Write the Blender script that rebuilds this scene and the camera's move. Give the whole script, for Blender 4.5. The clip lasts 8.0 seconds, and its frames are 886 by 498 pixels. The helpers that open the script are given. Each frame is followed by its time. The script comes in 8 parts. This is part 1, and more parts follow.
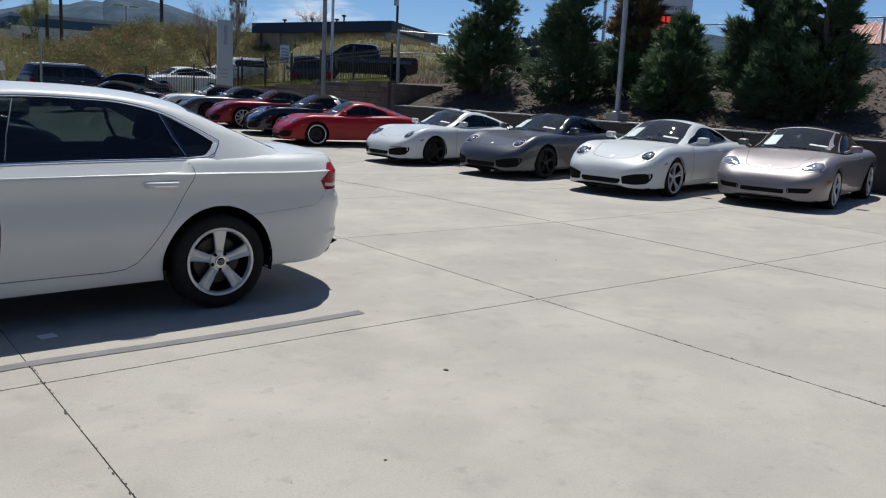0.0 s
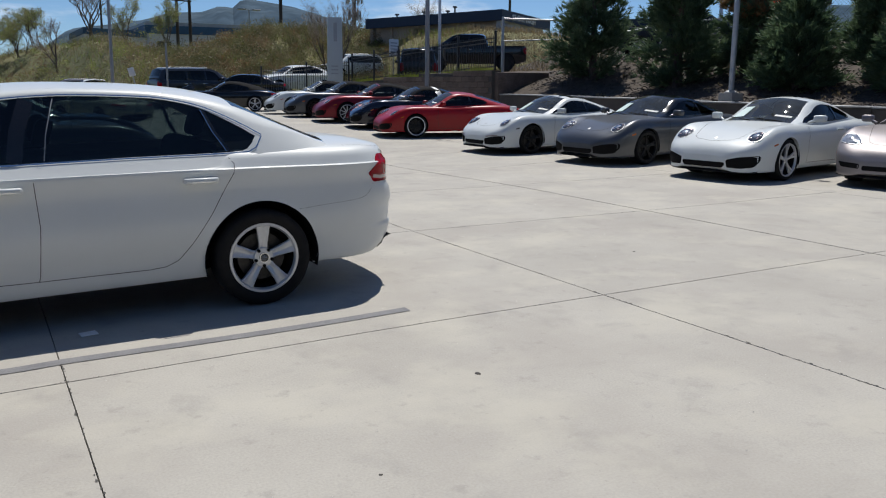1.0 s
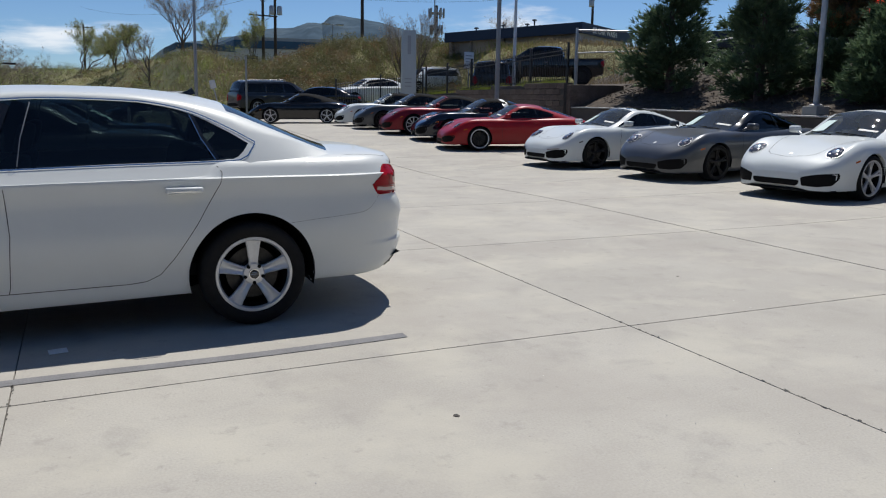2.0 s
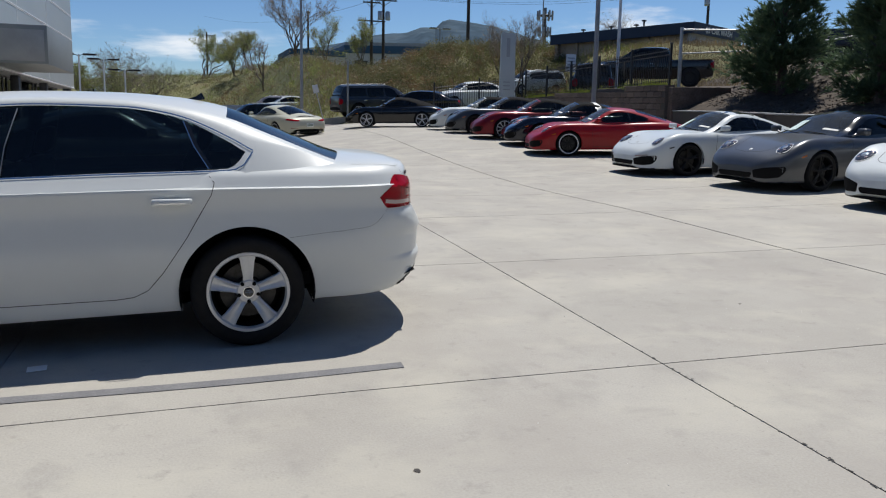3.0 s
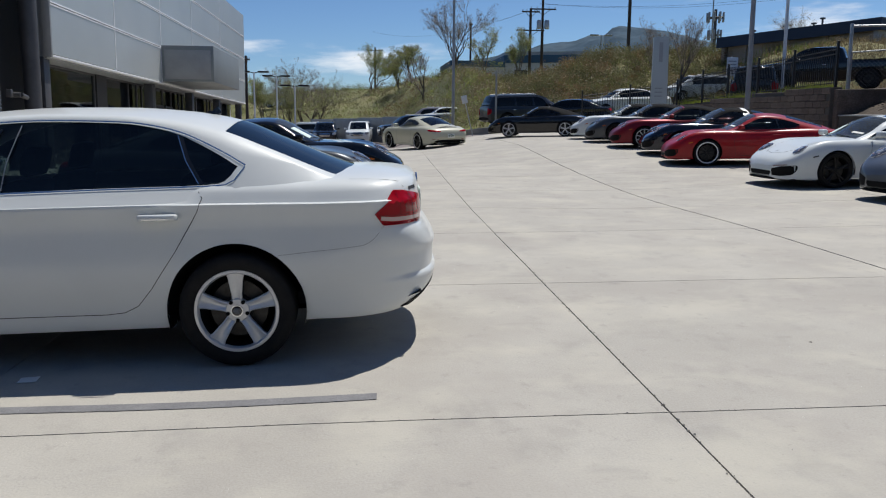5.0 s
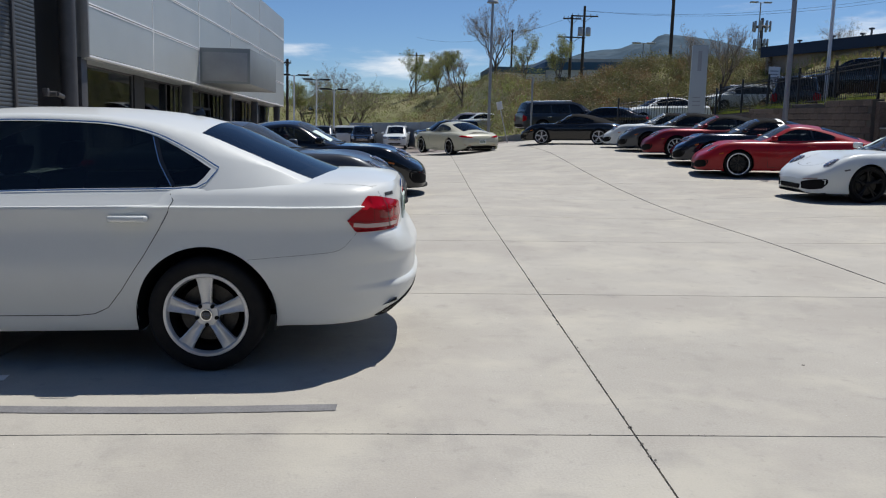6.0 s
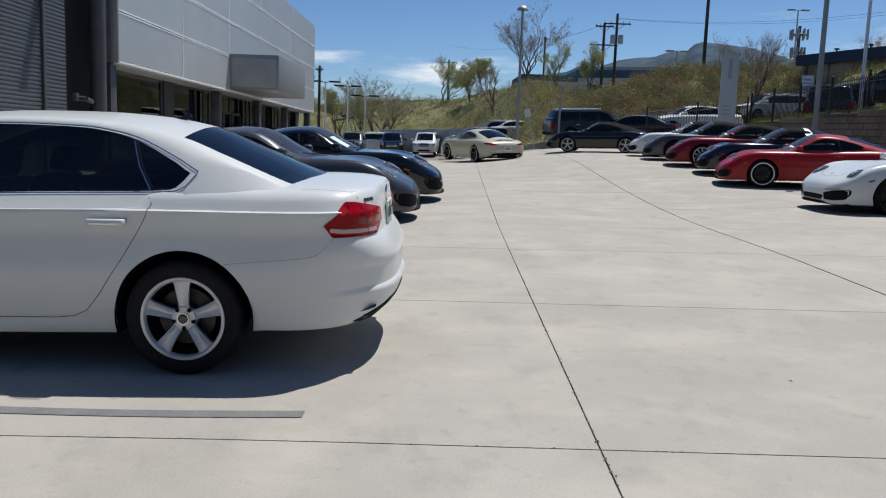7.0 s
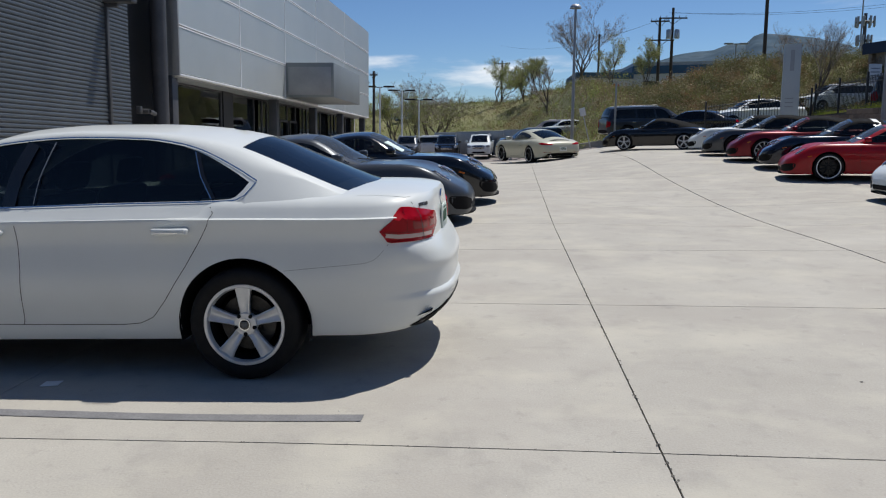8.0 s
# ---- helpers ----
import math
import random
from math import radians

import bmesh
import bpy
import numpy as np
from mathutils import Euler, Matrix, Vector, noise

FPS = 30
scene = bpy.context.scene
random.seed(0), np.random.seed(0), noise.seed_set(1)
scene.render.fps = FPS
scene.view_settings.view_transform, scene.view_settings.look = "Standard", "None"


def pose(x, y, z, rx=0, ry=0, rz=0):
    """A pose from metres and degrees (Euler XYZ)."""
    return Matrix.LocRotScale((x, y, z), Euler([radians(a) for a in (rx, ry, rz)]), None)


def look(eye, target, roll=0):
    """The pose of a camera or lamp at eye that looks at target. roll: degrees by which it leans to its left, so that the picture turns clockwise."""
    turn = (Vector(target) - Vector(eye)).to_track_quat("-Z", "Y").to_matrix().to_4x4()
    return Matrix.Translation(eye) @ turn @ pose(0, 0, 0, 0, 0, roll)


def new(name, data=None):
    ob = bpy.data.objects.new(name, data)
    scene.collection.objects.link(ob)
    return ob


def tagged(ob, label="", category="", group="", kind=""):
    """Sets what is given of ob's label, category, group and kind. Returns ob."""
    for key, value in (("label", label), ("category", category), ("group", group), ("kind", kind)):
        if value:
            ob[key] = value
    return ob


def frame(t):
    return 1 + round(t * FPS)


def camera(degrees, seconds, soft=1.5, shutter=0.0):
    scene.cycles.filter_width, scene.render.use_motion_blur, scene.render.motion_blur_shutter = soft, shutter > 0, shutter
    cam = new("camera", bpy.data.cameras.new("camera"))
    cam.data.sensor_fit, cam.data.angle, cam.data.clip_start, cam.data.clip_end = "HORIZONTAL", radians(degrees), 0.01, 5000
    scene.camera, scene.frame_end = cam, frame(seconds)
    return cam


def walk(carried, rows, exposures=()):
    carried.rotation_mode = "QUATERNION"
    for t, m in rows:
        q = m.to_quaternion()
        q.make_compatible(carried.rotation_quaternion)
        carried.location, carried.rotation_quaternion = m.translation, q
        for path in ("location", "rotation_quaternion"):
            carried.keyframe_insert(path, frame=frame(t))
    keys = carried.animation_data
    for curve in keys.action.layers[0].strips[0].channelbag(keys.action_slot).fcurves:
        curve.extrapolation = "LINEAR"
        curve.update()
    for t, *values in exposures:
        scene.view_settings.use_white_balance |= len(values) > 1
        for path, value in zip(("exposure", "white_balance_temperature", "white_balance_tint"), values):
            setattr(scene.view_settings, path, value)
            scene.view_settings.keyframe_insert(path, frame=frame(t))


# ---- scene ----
cam = camera(59.0, 8.0, 1.15)
PATH = [
    (0, (0.15, 0.0, 1.537), (1.385, 1.526, 1.155), 2.6),
    (0.5, (0.446, 0.011, 1.506), (1.615, 1.589, 1.129), 1.2),
    (1, (0.74, -0.021, 1.507), (1.721, 1.672, 1.094), 0.2),
    (1.5, (1.058, 0.079, 1.476), (1.969, 1.816, 1.084), 0.4),
    (2, (1.415, 0.199, 1.449), (2.218, 1.991, 1.069), 0.4),
    (2.2, (1.61, 0.237, 1.474), (2.305, 2.069, 1.074), -0.3),
    (3.3, (2.324, 0.495, 1.456), (2.841, 2.391, 1.087), 0.3),
    (3.5, (2.44, 0.481, 1.46), (2.924, 2.384, 1.082), 0.3),
    (4, (2.724, 0.53, 1.458), (3.1, 2.453, 1.055), 0.7),
    (4.5, (2.972, 0.646, 1.462), (3.278, 2.586, 1.086), 0.1),
    (4.7, (3.065, 0.661, 1.456), (3.302, 2.615, 1.098), -0.5),
    (5.8, (3.503, 0.699, 1.452), (3.513, 2.67, 1.114), -0.4),
    (6, (3.572, 0.772, 1.451), (3.611, 2.744, 1.118), 0.1),
    (6.5, (3.725, 0.868, 1.449), (3.766, 2.843, 1.139), 0.3),
    (7, (3.882, 0.819, 1.447), (3.84, 2.794, 1.131), 0.5),
    (7.5, (3.897, 0.833, 1.451), (3.738, 2.801, 1.135), -1.2),
    (8, (3.89, 0.815, 1.456), (3.704, 2.782, 1.146), -1.2),
]
walk(cam, [(t, look(eye, target, roll)) for t, eye, target, roll in PATH])

# ---- light ----
SUN_FROM = Vector((0.33, 0.39, 1.0)).normalized()
world = bpy.data.worlds.new("sky")
scene.world = world
world.use_nodes = True
wt = world.node_tree
wt.nodes.clear()
w_out = wt.nodes.new("ShaderNodeOutputWorld")
w_bg = wt.nodes.new("ShaderNodeBackground")
w_sky = wt.nodes.new("ShaderNodeTexSky")
w_sky.sky_type = "NISHITA"
w_sky.sun_disc = False
w_sky.sun_elevation = math.asin(SUN_FROM.z)
w_sky.sun_rotation = math.atan2(SUN_FROM.x, SUN_FROM.y)
w_sky.altitude = 2400
w_sky.air_density = 1.0
w_sky.dust_density = 1.0
w_sky.ozone_density = 4.0
w_bg.inputs["Strength"].default_value = 0.080
# thin streaks of cloud low over the hills
w_co = wt.nodes.new("ShaderNodeTexCoord")
w_map = wt.nodes.new("ShaderNodeMapping")
w_map.inputs["Scale"].default_value = (2.2, 2.2, 11.0)
w_noise = wt.nodes.new("ShaderNodeTexNoise")
w_noise.inputs["Scale"].default_value = 1.7
w_noise.inputs["Detail"].default_value = 6.0
w_noise.inputs["Roughness"].default_value = 0.55
w_ramp = wt.nodes.new("ShaderNodeMapRange")
w_ramp.interpolation_type = "SMOOTHSTEP"
w_ramp.inputs["From Min"].default_value = 0.555
w_ramp.inputs["From Max"].default_value = 0.72
w_ramp.inputs["To Max"].default_value = 0.85
w_mix = wt.nodes.new("ShaderNodeMix")
w_mix.data_type = "RGBA"
w_mix.inputs["B"].default_value = (11.5, 11.9, 12.4, 1)
wt.links.new(w_co.outputs["Generated"], w_map.inputs["Vector"])
wt.links.new(w_map.outputs["Vector"], w_noise.inputs["Vector"])
wt.links.new(w_noise.outputs["Fac"], w_ramp.inputs["Value"])
w_sep = wt.nodes.new("ShaderNodeSeparateXYZ")
w_low = wt.nodes.new("ShaderNodeMapRange")
w_low.interpolation_type = "SMOOTHSTEP"
w_low.inputs["From Min"].default_value = 0.16
w_low.inputs["From Max"].default_value = 0.34
w_low.inputs["To Min"].default_value = 1.0
w_low.inputs["To Max"].default_value = 0.0
w_mul = wt.nodes.new("ShaderNodeMath")
w_mul.operation = "MULTIPLY"
wt.links.new(w_co.outputs["Generated"], w_sep.inputs["Vector"])
wt.links.new(w_sep.outputs["Z"], w_low.inputs["Value"])
wt.links.new(w_low.outputs["Result"], w_mul.inputs[0])
wt.links.new(w_ramp.outputs["Result"], w_mul.inputs[1])
wt.links.new(w_mul.outputs["Value"], w_mix.inputs["Factor"])
w_tint = wt.nodes.new("ShaderNodeMix")
w_tint.data_type = "RGBA"
w_tint.blend_type = "MULTIPLY"
w_tint.inputs["Factor"].default_value = 1.0
w_tint.inputs["B"].default_value = (0.80, 0.955, 1.11, 1)
wt.links.new(w_sky.outputs["Color"], w_tint.inputs["A"])
wt.links.new(w_tint.outputs["Result"], w_mix.inputs["A"])
wt.links.new(w_mix.outputs["Result"], w_bg.inputs["Color"])
wt.links.new(w_bg.outputs["Background"], w_out.inputs["Surface"])

sun = new("sun", bpy.data.lights.new("sun", "SUN"))
sun.data.energy = 4.65
sun.data.angle = radians(0.53)
sun.data.color = (1.0, 0.965, 0.905)
sun.matrix_world = look(SUN_FROM * 60, (0, 0, 0))


# ---- materials ----
def material(name, color, rough=0.5, metal=0.0, coat=0.0, spec=0.5):
    m = bpy.data.materials.new(name)
    m.use_nodes = True
    b = m.node_tree.nodes["Principled BSDF"]
    b.inputs["Base Color"].default_value = (*color, 1)
    b.inputs["Roughness"].default_value = rough
    b.inputs["Metallic"].default_value = metal
    b.inputs["Coat Weight"].default_value = coat
    b.inputs["Coat Roughness"].default_value = 0.03
    b.inputs["Specular IOR Level"].default_value = spec
    return m


def worn(m, low, high, scale, detail=4.0, fine=0.0, bump=0.0, bump_scale=60.0, stretch=(1, 1, 1), rough=None, space="Object", rand=0.0):
    """Colour that wanders between two tones at a broad and a fine scale, with relief."""
    t = m.node_tree
    b = t.nodes["Principled BSDF"]
    co = t.nodes.new("ShaderNodeTexCoord")
    mp = t.nodes.new("ShaderNodeMapping")
    mp.inputs["Scale"].default_value = stretch
    t.links.new(co.outputs[space], mp.inputs["Vector"])
    n1 = t.nodes.new("ShaderNodeTexNoise")
    n1.inputs["Scale"].default_value = scale
    n1.inputs["Detail"].default_value = detail
    n1.inputs["Roughness"].default_value = 0.6
    t.links.new(mp.outputs["Vector"], n1.inputs["Vector"])
    rp = t.nodes.new("ShaderNodeMapRange")
    rp.inputs["From Min"].default_value = 0.3
    rp.inputs["From Max"].default_value = 0.7
    t.links.new(n1.outputs["Fac"], rp.inputs["Value"])
    mix = t.nodes.new("ShaderNodeMix")
    mix.data_type = "RGBA"
    mix.inputs["A"].default_value = (*low, 1)
    mix.inputs["B"].default_value = (*high, 1)
    t.links.new(rp.outputs["Result"], mix.inputs["Factor"])
    last = mix.outputs["Result"]
    if fine:
        n2 = t.nodes.new("ShaderNodeTexNoise")
        n2.inputs["Scale"].default_value = bump_scale
        n2.inputs["Detail"].default_value = 3.0
        t.links.new(mp.outputs["Vector"], n2.inputs["Vector"])
        r2 = t.nodes.new("ShaderNodeMapRange")
        r2.inputs["From Min"].default_value = 0.3
        r2.inputs["From Max"].default_value = 0.7
        r2.inputs["To Min"].default_value = 1 - fine
        r2.inputs["To Max"].default_value = 1 + fine
        t.links.new(n2.outputs["Fac"], r2.inputs["Value"])
        mul = t.nodes.new("ShaderNodeMix")
        mul.data_type = "RGBA"
        mul.blend_type = "MULTIPLY"
        mul.inputs["Factor"].default_value = 1.0
        t.links.new(last, mul.inputs["A"])
        t.links.new(r2.outputs["Result"], mul.inputs["B"])
        last = mul.outputs["Result"]
        if bump:
            bp = t.nodes.new("ShaderNodeBump")
            bp.inputs["Strength"].default_value = bump
            bp.inputs["Distance"].default_value = 0.01
            t.links.new(n2.outputs["Fac"], bp.inputs["Height"])
            t.links.new(bp.outputs["Normal"], b.inputs["Normal"])
    if rand:
        oi = t.nodes.new("ShaderNodeObjectInfo")
        r3 = t.nodes.new("ShaderNodeMapRange")
        r3.inputs["To Min"].default_value = 1 - rand
        r3.inputs["To Max"].default_value = 1 + rand
        t.links.new(oi.outputs["Random"], r3.inputs["Value"])
        mul = t.nodes.new("ShaderNodeMix")
        mul.data_type = "RGBA"
        mul.blend_type = "MULTIPLY"
        mul.inputs["Factor"].default_value = 1.0
        t.links.new(last, mul.inputs["A"])
        t.links.new(r3.outputs["Result"], mul.inputs["B"])
        last = mul.outputs["Result"]
    t.links.new(last, b.inputs["Base Color"])
    if rough:
        rr = t.nodes.new("ShaderNodeMapRange")
        rr.inputs["To Min"].default_value = rough[0]
        rr.inputs["To Max"].default_value = rough[1]
        t.links.new(n1.outputs["Fac"], rr.inputs["Value"])
        t.links.new(rr.outputs["Result"], b.inputs["Roughness"])
    return m


def foliage(name, dark, light, thin=0.35):
    """Leaves: tone by leaf, some light let through."""
    m = material(name, light, 0.6, spec=0.3)
    t = m.node_tree
    b = t.nodes["Principled BSDF"]
    g = t.nodes.new("ShaderNodeNewGeometry")
    mix = t.nodes.new("ShaderNodeMix")
    mix.data_type = "RGBA"
    mix.inputs["A"].default_value = (*dark, 1)
    mix.inputs["B"].default_value = (*light, 1)
    co = t.nodes.new("ShaderNodeTexCoord")
    n = t.nodes.new("ShaderNodeTexNoise")
    n.inputs["Scale"].default_value = 0.55
    n.inputs["Detail"].default_value = 4.0
    r = t.nodes.new("ShaderNodeMapRange")
    r.inputs["From Min"].default_value = 0.35
    r.inputs["From Max"].default_value = 0.65
    avg = t.nodes.new("ShaderNodeMix")
    avg.inputs["Factor"].default_value = 0.6
    t.links.new(co.outputs["Object"], n.inputs["Vector"])
    t.links.new(n.outputs["Fac"], r.inputs["Value"])
    t.links.new(g.outputs["Random Per Island"], avg.inputs["A"])
    t.links.new(r.outputs["Result"], avg.inputs["B"])
    t.links.new(avg.outputs["Result"], mix.inputs["Factor"])
    t.links.new(mix.outputs["Result"], b.inputs["Base Color"])
    tr = t.nodes.new("ShaderNodeBsdfTranslucent")
    t.links.new(mix.outputs["Result"], tr.inputs["Color"])
    ms = t.nodes.new("ShaderNodeMixShader")
    ms.inputs["Fac"].default_value = thin
    t.links.new(b.outputs["BSDF"], ms.inputs[1])
    t.links.new(tr.outputs["BSDF"], ms.inputs[2])
    t.links.new(ms.outputs["Shader"], t.nodes["Material Output"].inputs["Surface"])
    return m


def tinted_glass(name, tint, ior=1.5, dust_glare=0.0):
    m = bpy.data.materials.new(name)
    m.use_nodes = True
    t = m.node_tree
    t.nodes.clear()
    out = t.nodes.new("ShaderNodeOutputMaterial")
    tr = t.nodes.new("ShaderNodeBsdfTransparent")
    tr.inputs["Color"].default_value = (*tint, 1)
    gl = t.nodes.new("ShaderNodeBsdfGlossy")
    gl.inputs["Roughness"].default_value = 0.02
    fr = t.nodes.new("ShaderNodeFresnel")
    fr.inputs["IOR"].default_value = ior
    ms = t.nodes.new("ShaderNodeMixShader")
    t.links.new(fr.outputs["Fac"], ms.inputs["Fac"])
    t.links.new(tr.outputs["BSDF"], ms.inputs[1])
    t.links.new(gl.outputs["BSDF"], ms.inputs[2])
    last = ms.outputs["Shader"]
    if dust_glare:
        # dusty film; its pale colour also stands in for sky glare
        film = t.nodes.new("ShaderNodeBsdfDiffuse")
        film.inputs["Color"].default_value = (0.50, 0.53, 0.51, 1)
        n = t.nodes.new("ShaderNodeTexNoise")
        n.inputs["Scale"].default_value = 3.0
        n.inputs["Detail"].default_value = 6.0
        co = t.nodes.new("ShaderNodeTexCoord")
        t.links.new(co.outputs["Object"], n.inputs["Vector"])
        r = t.nodes.new("ShaderNodeMapRange")
        r.inputs["From Min"].default_value = 0.3
        r.inputs["From Max"].default_value = 0.7
        r.inputs["To Min"].default_value = dust_glare * 0.6
        r.inputs["To Max"].default_value = dust_glare * 1.4
        t.links.new(n.outputs["Fac"], r.inputs["Value"])
        mf = t.nodes.new("ShaderNodeMixShader")
        t.links.new(r.outputs["Result"], mf.inputs["Fac"])
        t.links.new(last, mf.inputs[1])
        t.links.new(film.outputs["BSDF"], mf.inputs[2])
        last = mf.outputs["Shader"]
    t.links.new(last, out.inputs["Surface"])
    return m


def paint(name, color, metal=0.0, rough=0.35, dust_glare=0.06, coat=0.55):
    """Lacquered body colour with a clear coat and a little road dust."""
    m = material(name, color, rough, metal, coat=coat, spec=0.25)
    high = tuple(min(1, c * (1 + dust_glare)) for c in color)
    low = tuple(c * (1 - dust_glare) for c in color)
    return worn(m, low, high, 2.3, 5.0, fine=dust_glare * 0.4, bump_scale=420.0)


def concrete_floor():
    """Broom-finished slabs: cloudy tone, rusty and grey stains, tyre scuffs, fine grit."""
    m = worn(material("concrete", (0.45, 0.43, 0.39), 0.85), (0.335, 0.316, 0.281), (0.408, 0.389, 0.346), 0.9, 9.0, fine=0.07, bump=0.15, bump_scale=85.0, rand=0.03)
    t = m.node_tree
    b = t.nodes["Principled BSDF"]
    last = b.inputs["Base Color"].links[0].from_socket
    co = t.nodes.new("ShaderNodeTexCoord")
    for scale, stretch, lo, hi, tone, share in ((0.7, (1, 1, 1), 0.46, 0.66, (0.328, 0.304, 0.272), 0.6), (2.6, (1, 0.75, 1), 0.55, 0.70, (0.262, 0.248, 0.228), 0.5), (1.1, (0.9, 1.1, 1), 0.50, 0.66, (0.45, 0.426, 0.362), 0.65),
                                                (3.4, (0.4, 1.2, 1), 0.60, 0.76, (0.25, 0.24, 0.227), 0.35), (7.0, (1, 1, 1), 0.60, 0.70, (0.255, 0.24, 0.22), 0.45), (30.0, (1, 1, 1), 0.62, 0.72, (0.24, 0.23, 0.21), 0.5)):
        mp = t.nodes.new("ShaderNodeMapping")
        mp.inputs["Scale"].default_value = stretch
        mp.inputs["Location"].default_value = (scale * 3.1, scale, 0)
        mp.inputs["Rotation"].default_value = (0, 0, scale * 0.21)
        n = t.nodes.new("ShaderNodeTexNoise")
        n.inputs["Scale"].default_value = scale
        n.inputs["Detail"].default_value = 7.0
        n.inputs["Roughness"].default_value = 0.62
        r = t.nodes.new("ShaderNodeMapRange")
        r.inputs["From Min"].default_value = lo
        r.inputs["From Max"].default_value = hi
        r.inputs["To Max"].default_value = share
        x = t.nodes.new("ShaderNodeMix")
        x.data_type = "RGBA"
        x.inputs["B"].default_value = (*tone, 1)
        t.links.new(co.outputs["Object"], mp.inputs["Vector"])
        t.links.new(mp.outputs["Vector"], n.inputs["Vector"])
        t.links.new(n.outputs["Fac"], r.inputs["Value"])
        t.links.new(r.outputs["Result"], x.inputs["Factor"])
        t.links.new(last, x.inputs["A"])
        last = x.outputs["Result"]
    t.links.new(last, b.inputs["Base Color"])
    return m


M_CONC = concrete_floor()
M_JOINT = worn(material("joint_filler", (0.10, 0.095, 0.088), 0.9), (0.05, 0.047, 0.043), (0.10, 0.095, 0.088), 30.0, fine=0.2)
M_TAPE = worn(material("grey_line_paint", (0.20, 0.20, 0.21), 0.8), (0.14, 0.14, 0.148), (0.19, 0.19, 0.195), 6.0, fine=0.15, bump_scale=90.0)
M_ASPH = worn(material("asphalt", (0.16, 0.14, 0.13), 0.9), (0.17, 0.145, 0.135), (0.24, 0.21, 0.195), 0.4, fine=0.15, bump=0.2, bump_scale=40.0)
M_SOIL = worn(material("dry_soil", (0.28, 0.22, 0.15), 0.95), (0.17, 0.145, 0.085), (0.33, 0.27, 0.17), 0.22, 8.0, fine=0.25, bump=0.4, bump_scale=6.0)
M_HILL = worn(material("spring_grass_slope", (0.15, 0.16, 0.06), 0.95), (0.085, 0.105, 0.034), (0.20, 0.18, 0.08), 0.055, 9.0, fine=0.25, bump=0.5, bump_scale=2.5)
M_MULCH = worn(material("bark_mulch", (0.2, 0.14, 0.1), 0.95), (0.03, 0.023, 0.018), (0.095, 0.072, 0.053), 3.5, 8.0, fine=0.4, bump=0.9, bump_scale=22.0)
M_DWALL = worn(material("dark_wall_block", (0.05, 0.047, 0.045), 0.9), (0.045, 0.042, 0.04), (0.075, 0.068, 0.062), 1.4, fine=0.15, bump=0.3, bump_scale=45.0, rand=0.12)
M_BLOCK = worn(material("split_face_block", (0.16, 0.12, 0.10), 0.95), (0.10, 0.078, 0.066), (0.155, 0.122, 0.105), 2.5, fine=0.3, bump=0.8, bump_scale=26.0, rand=0.22)
M_PANEL = worn(material("silver_facade_panel", (0.42, 0.42, 0.42), 0.45, 0.25), (0.40, 0.435, 0.445), (0.455, 0.49, 0.50), 0.35, fine=0.02, rough=(0.34, 0.5), rand=0.03)
M_SEAM = material("panel_joint", (0.78, 0.79, 0.80), 0.5, 0.0)
M_BOXG = worn(material("dull_grey_cladding", (0.20, 0.205, 0.21), 0.5, 0.2), (0.20, 0.22, 0.228), (0.24, 0.262, 0.27), 0.5, fine=0.03)
M_RIB = worn(material("ribbed_dark_cladding", (0.055, 0.062, 0.072), 0.45, 0.3), (0.070, 0.084, 0.10), (0.10, 0.117, 0.136), 0.6, fine=0.06, rand=0.06)
M_GREY = worn(material("grey_painted_metal", (0.30, 0.31, 0.32), 0.5, 0.3), (0.27, 0.28, 0.29), (0.33, 0.34, 0.35), 1.6, fine=0.05)
M_DKGREY = worn(material("dark_grey_metal", (0.07, 0.07, 0.075), 0.5, 0.3), (0.06, 0.06, 0.065), (0.09, 0.09, 0.095), 1.8, fine=0.06)
M_GALV = worn(material("galvanised_steel", (0.45, 0.46, 0.47), 0.45, 0.7), (0.40, 0.41, 0.42), (0.52, 0.53, 0.54), 4.0, fine=0.05)
M_WHITE = worn(material("white_painted_metal", (0.75, 0.75, 0.74), 0.5), (0.70, 0.70, 0.69), (0.78, 0.78, 0.77), 1.5, fine=0.04)
M_IRON = material("black_painted_iron", (0.015, 0.015, 0.016), 0.5)
M_WOOD = worn(material("weathered_pole_wood", (0.06, 0.045, 0.035), 0.9), (0.045, 0.034, 0.027), (0.085, 0.065, 0.05), 3.0, fine=0.2, stretch=(1, 1, 0.1))
M_BARK = worn(material("bark", (0.09, 0.07, 0.055), 0.95), (0.065, 0.05, 0.04), (0.13, 0.105, 0.085), 9.0, fine=0.3, bump=0.5, bump_scale=40.0)
M_TWIG = material("grey_twig", (0.25, 0.205, 0.165), 0.9)
M_NEEDLE = foliage("pine_needles", (0.05, 0.092, 0.05), (0.17, 0.245, 0.125), 0.35)
M_BROWNN = foliage("browned_pine_needles", (0.13, 0.085, 0.04), (0.34, 0.20, 0.095), 0.3)
M_LEAF = foliage("fresh_spring_leaves", (0.18, 0.22, 0.055), (0.40, 0.43, 0.15), 0.5)
M_SHRUB = foliage("scrub_oak_leaves", (0.06, 0.066, 0.027), (0.245, 0.235, 0.105), 0.35)
M_DRY = foliage("dry_straw_grass", (0.19, 0.145, 0.08), (0.33, 0.26, 0.15), 0.3)
M_GRASS = foliage("green_grass_blades", (0.12, 0.17, 0.03), (0.30, 0.34, 0.07), 0.35)
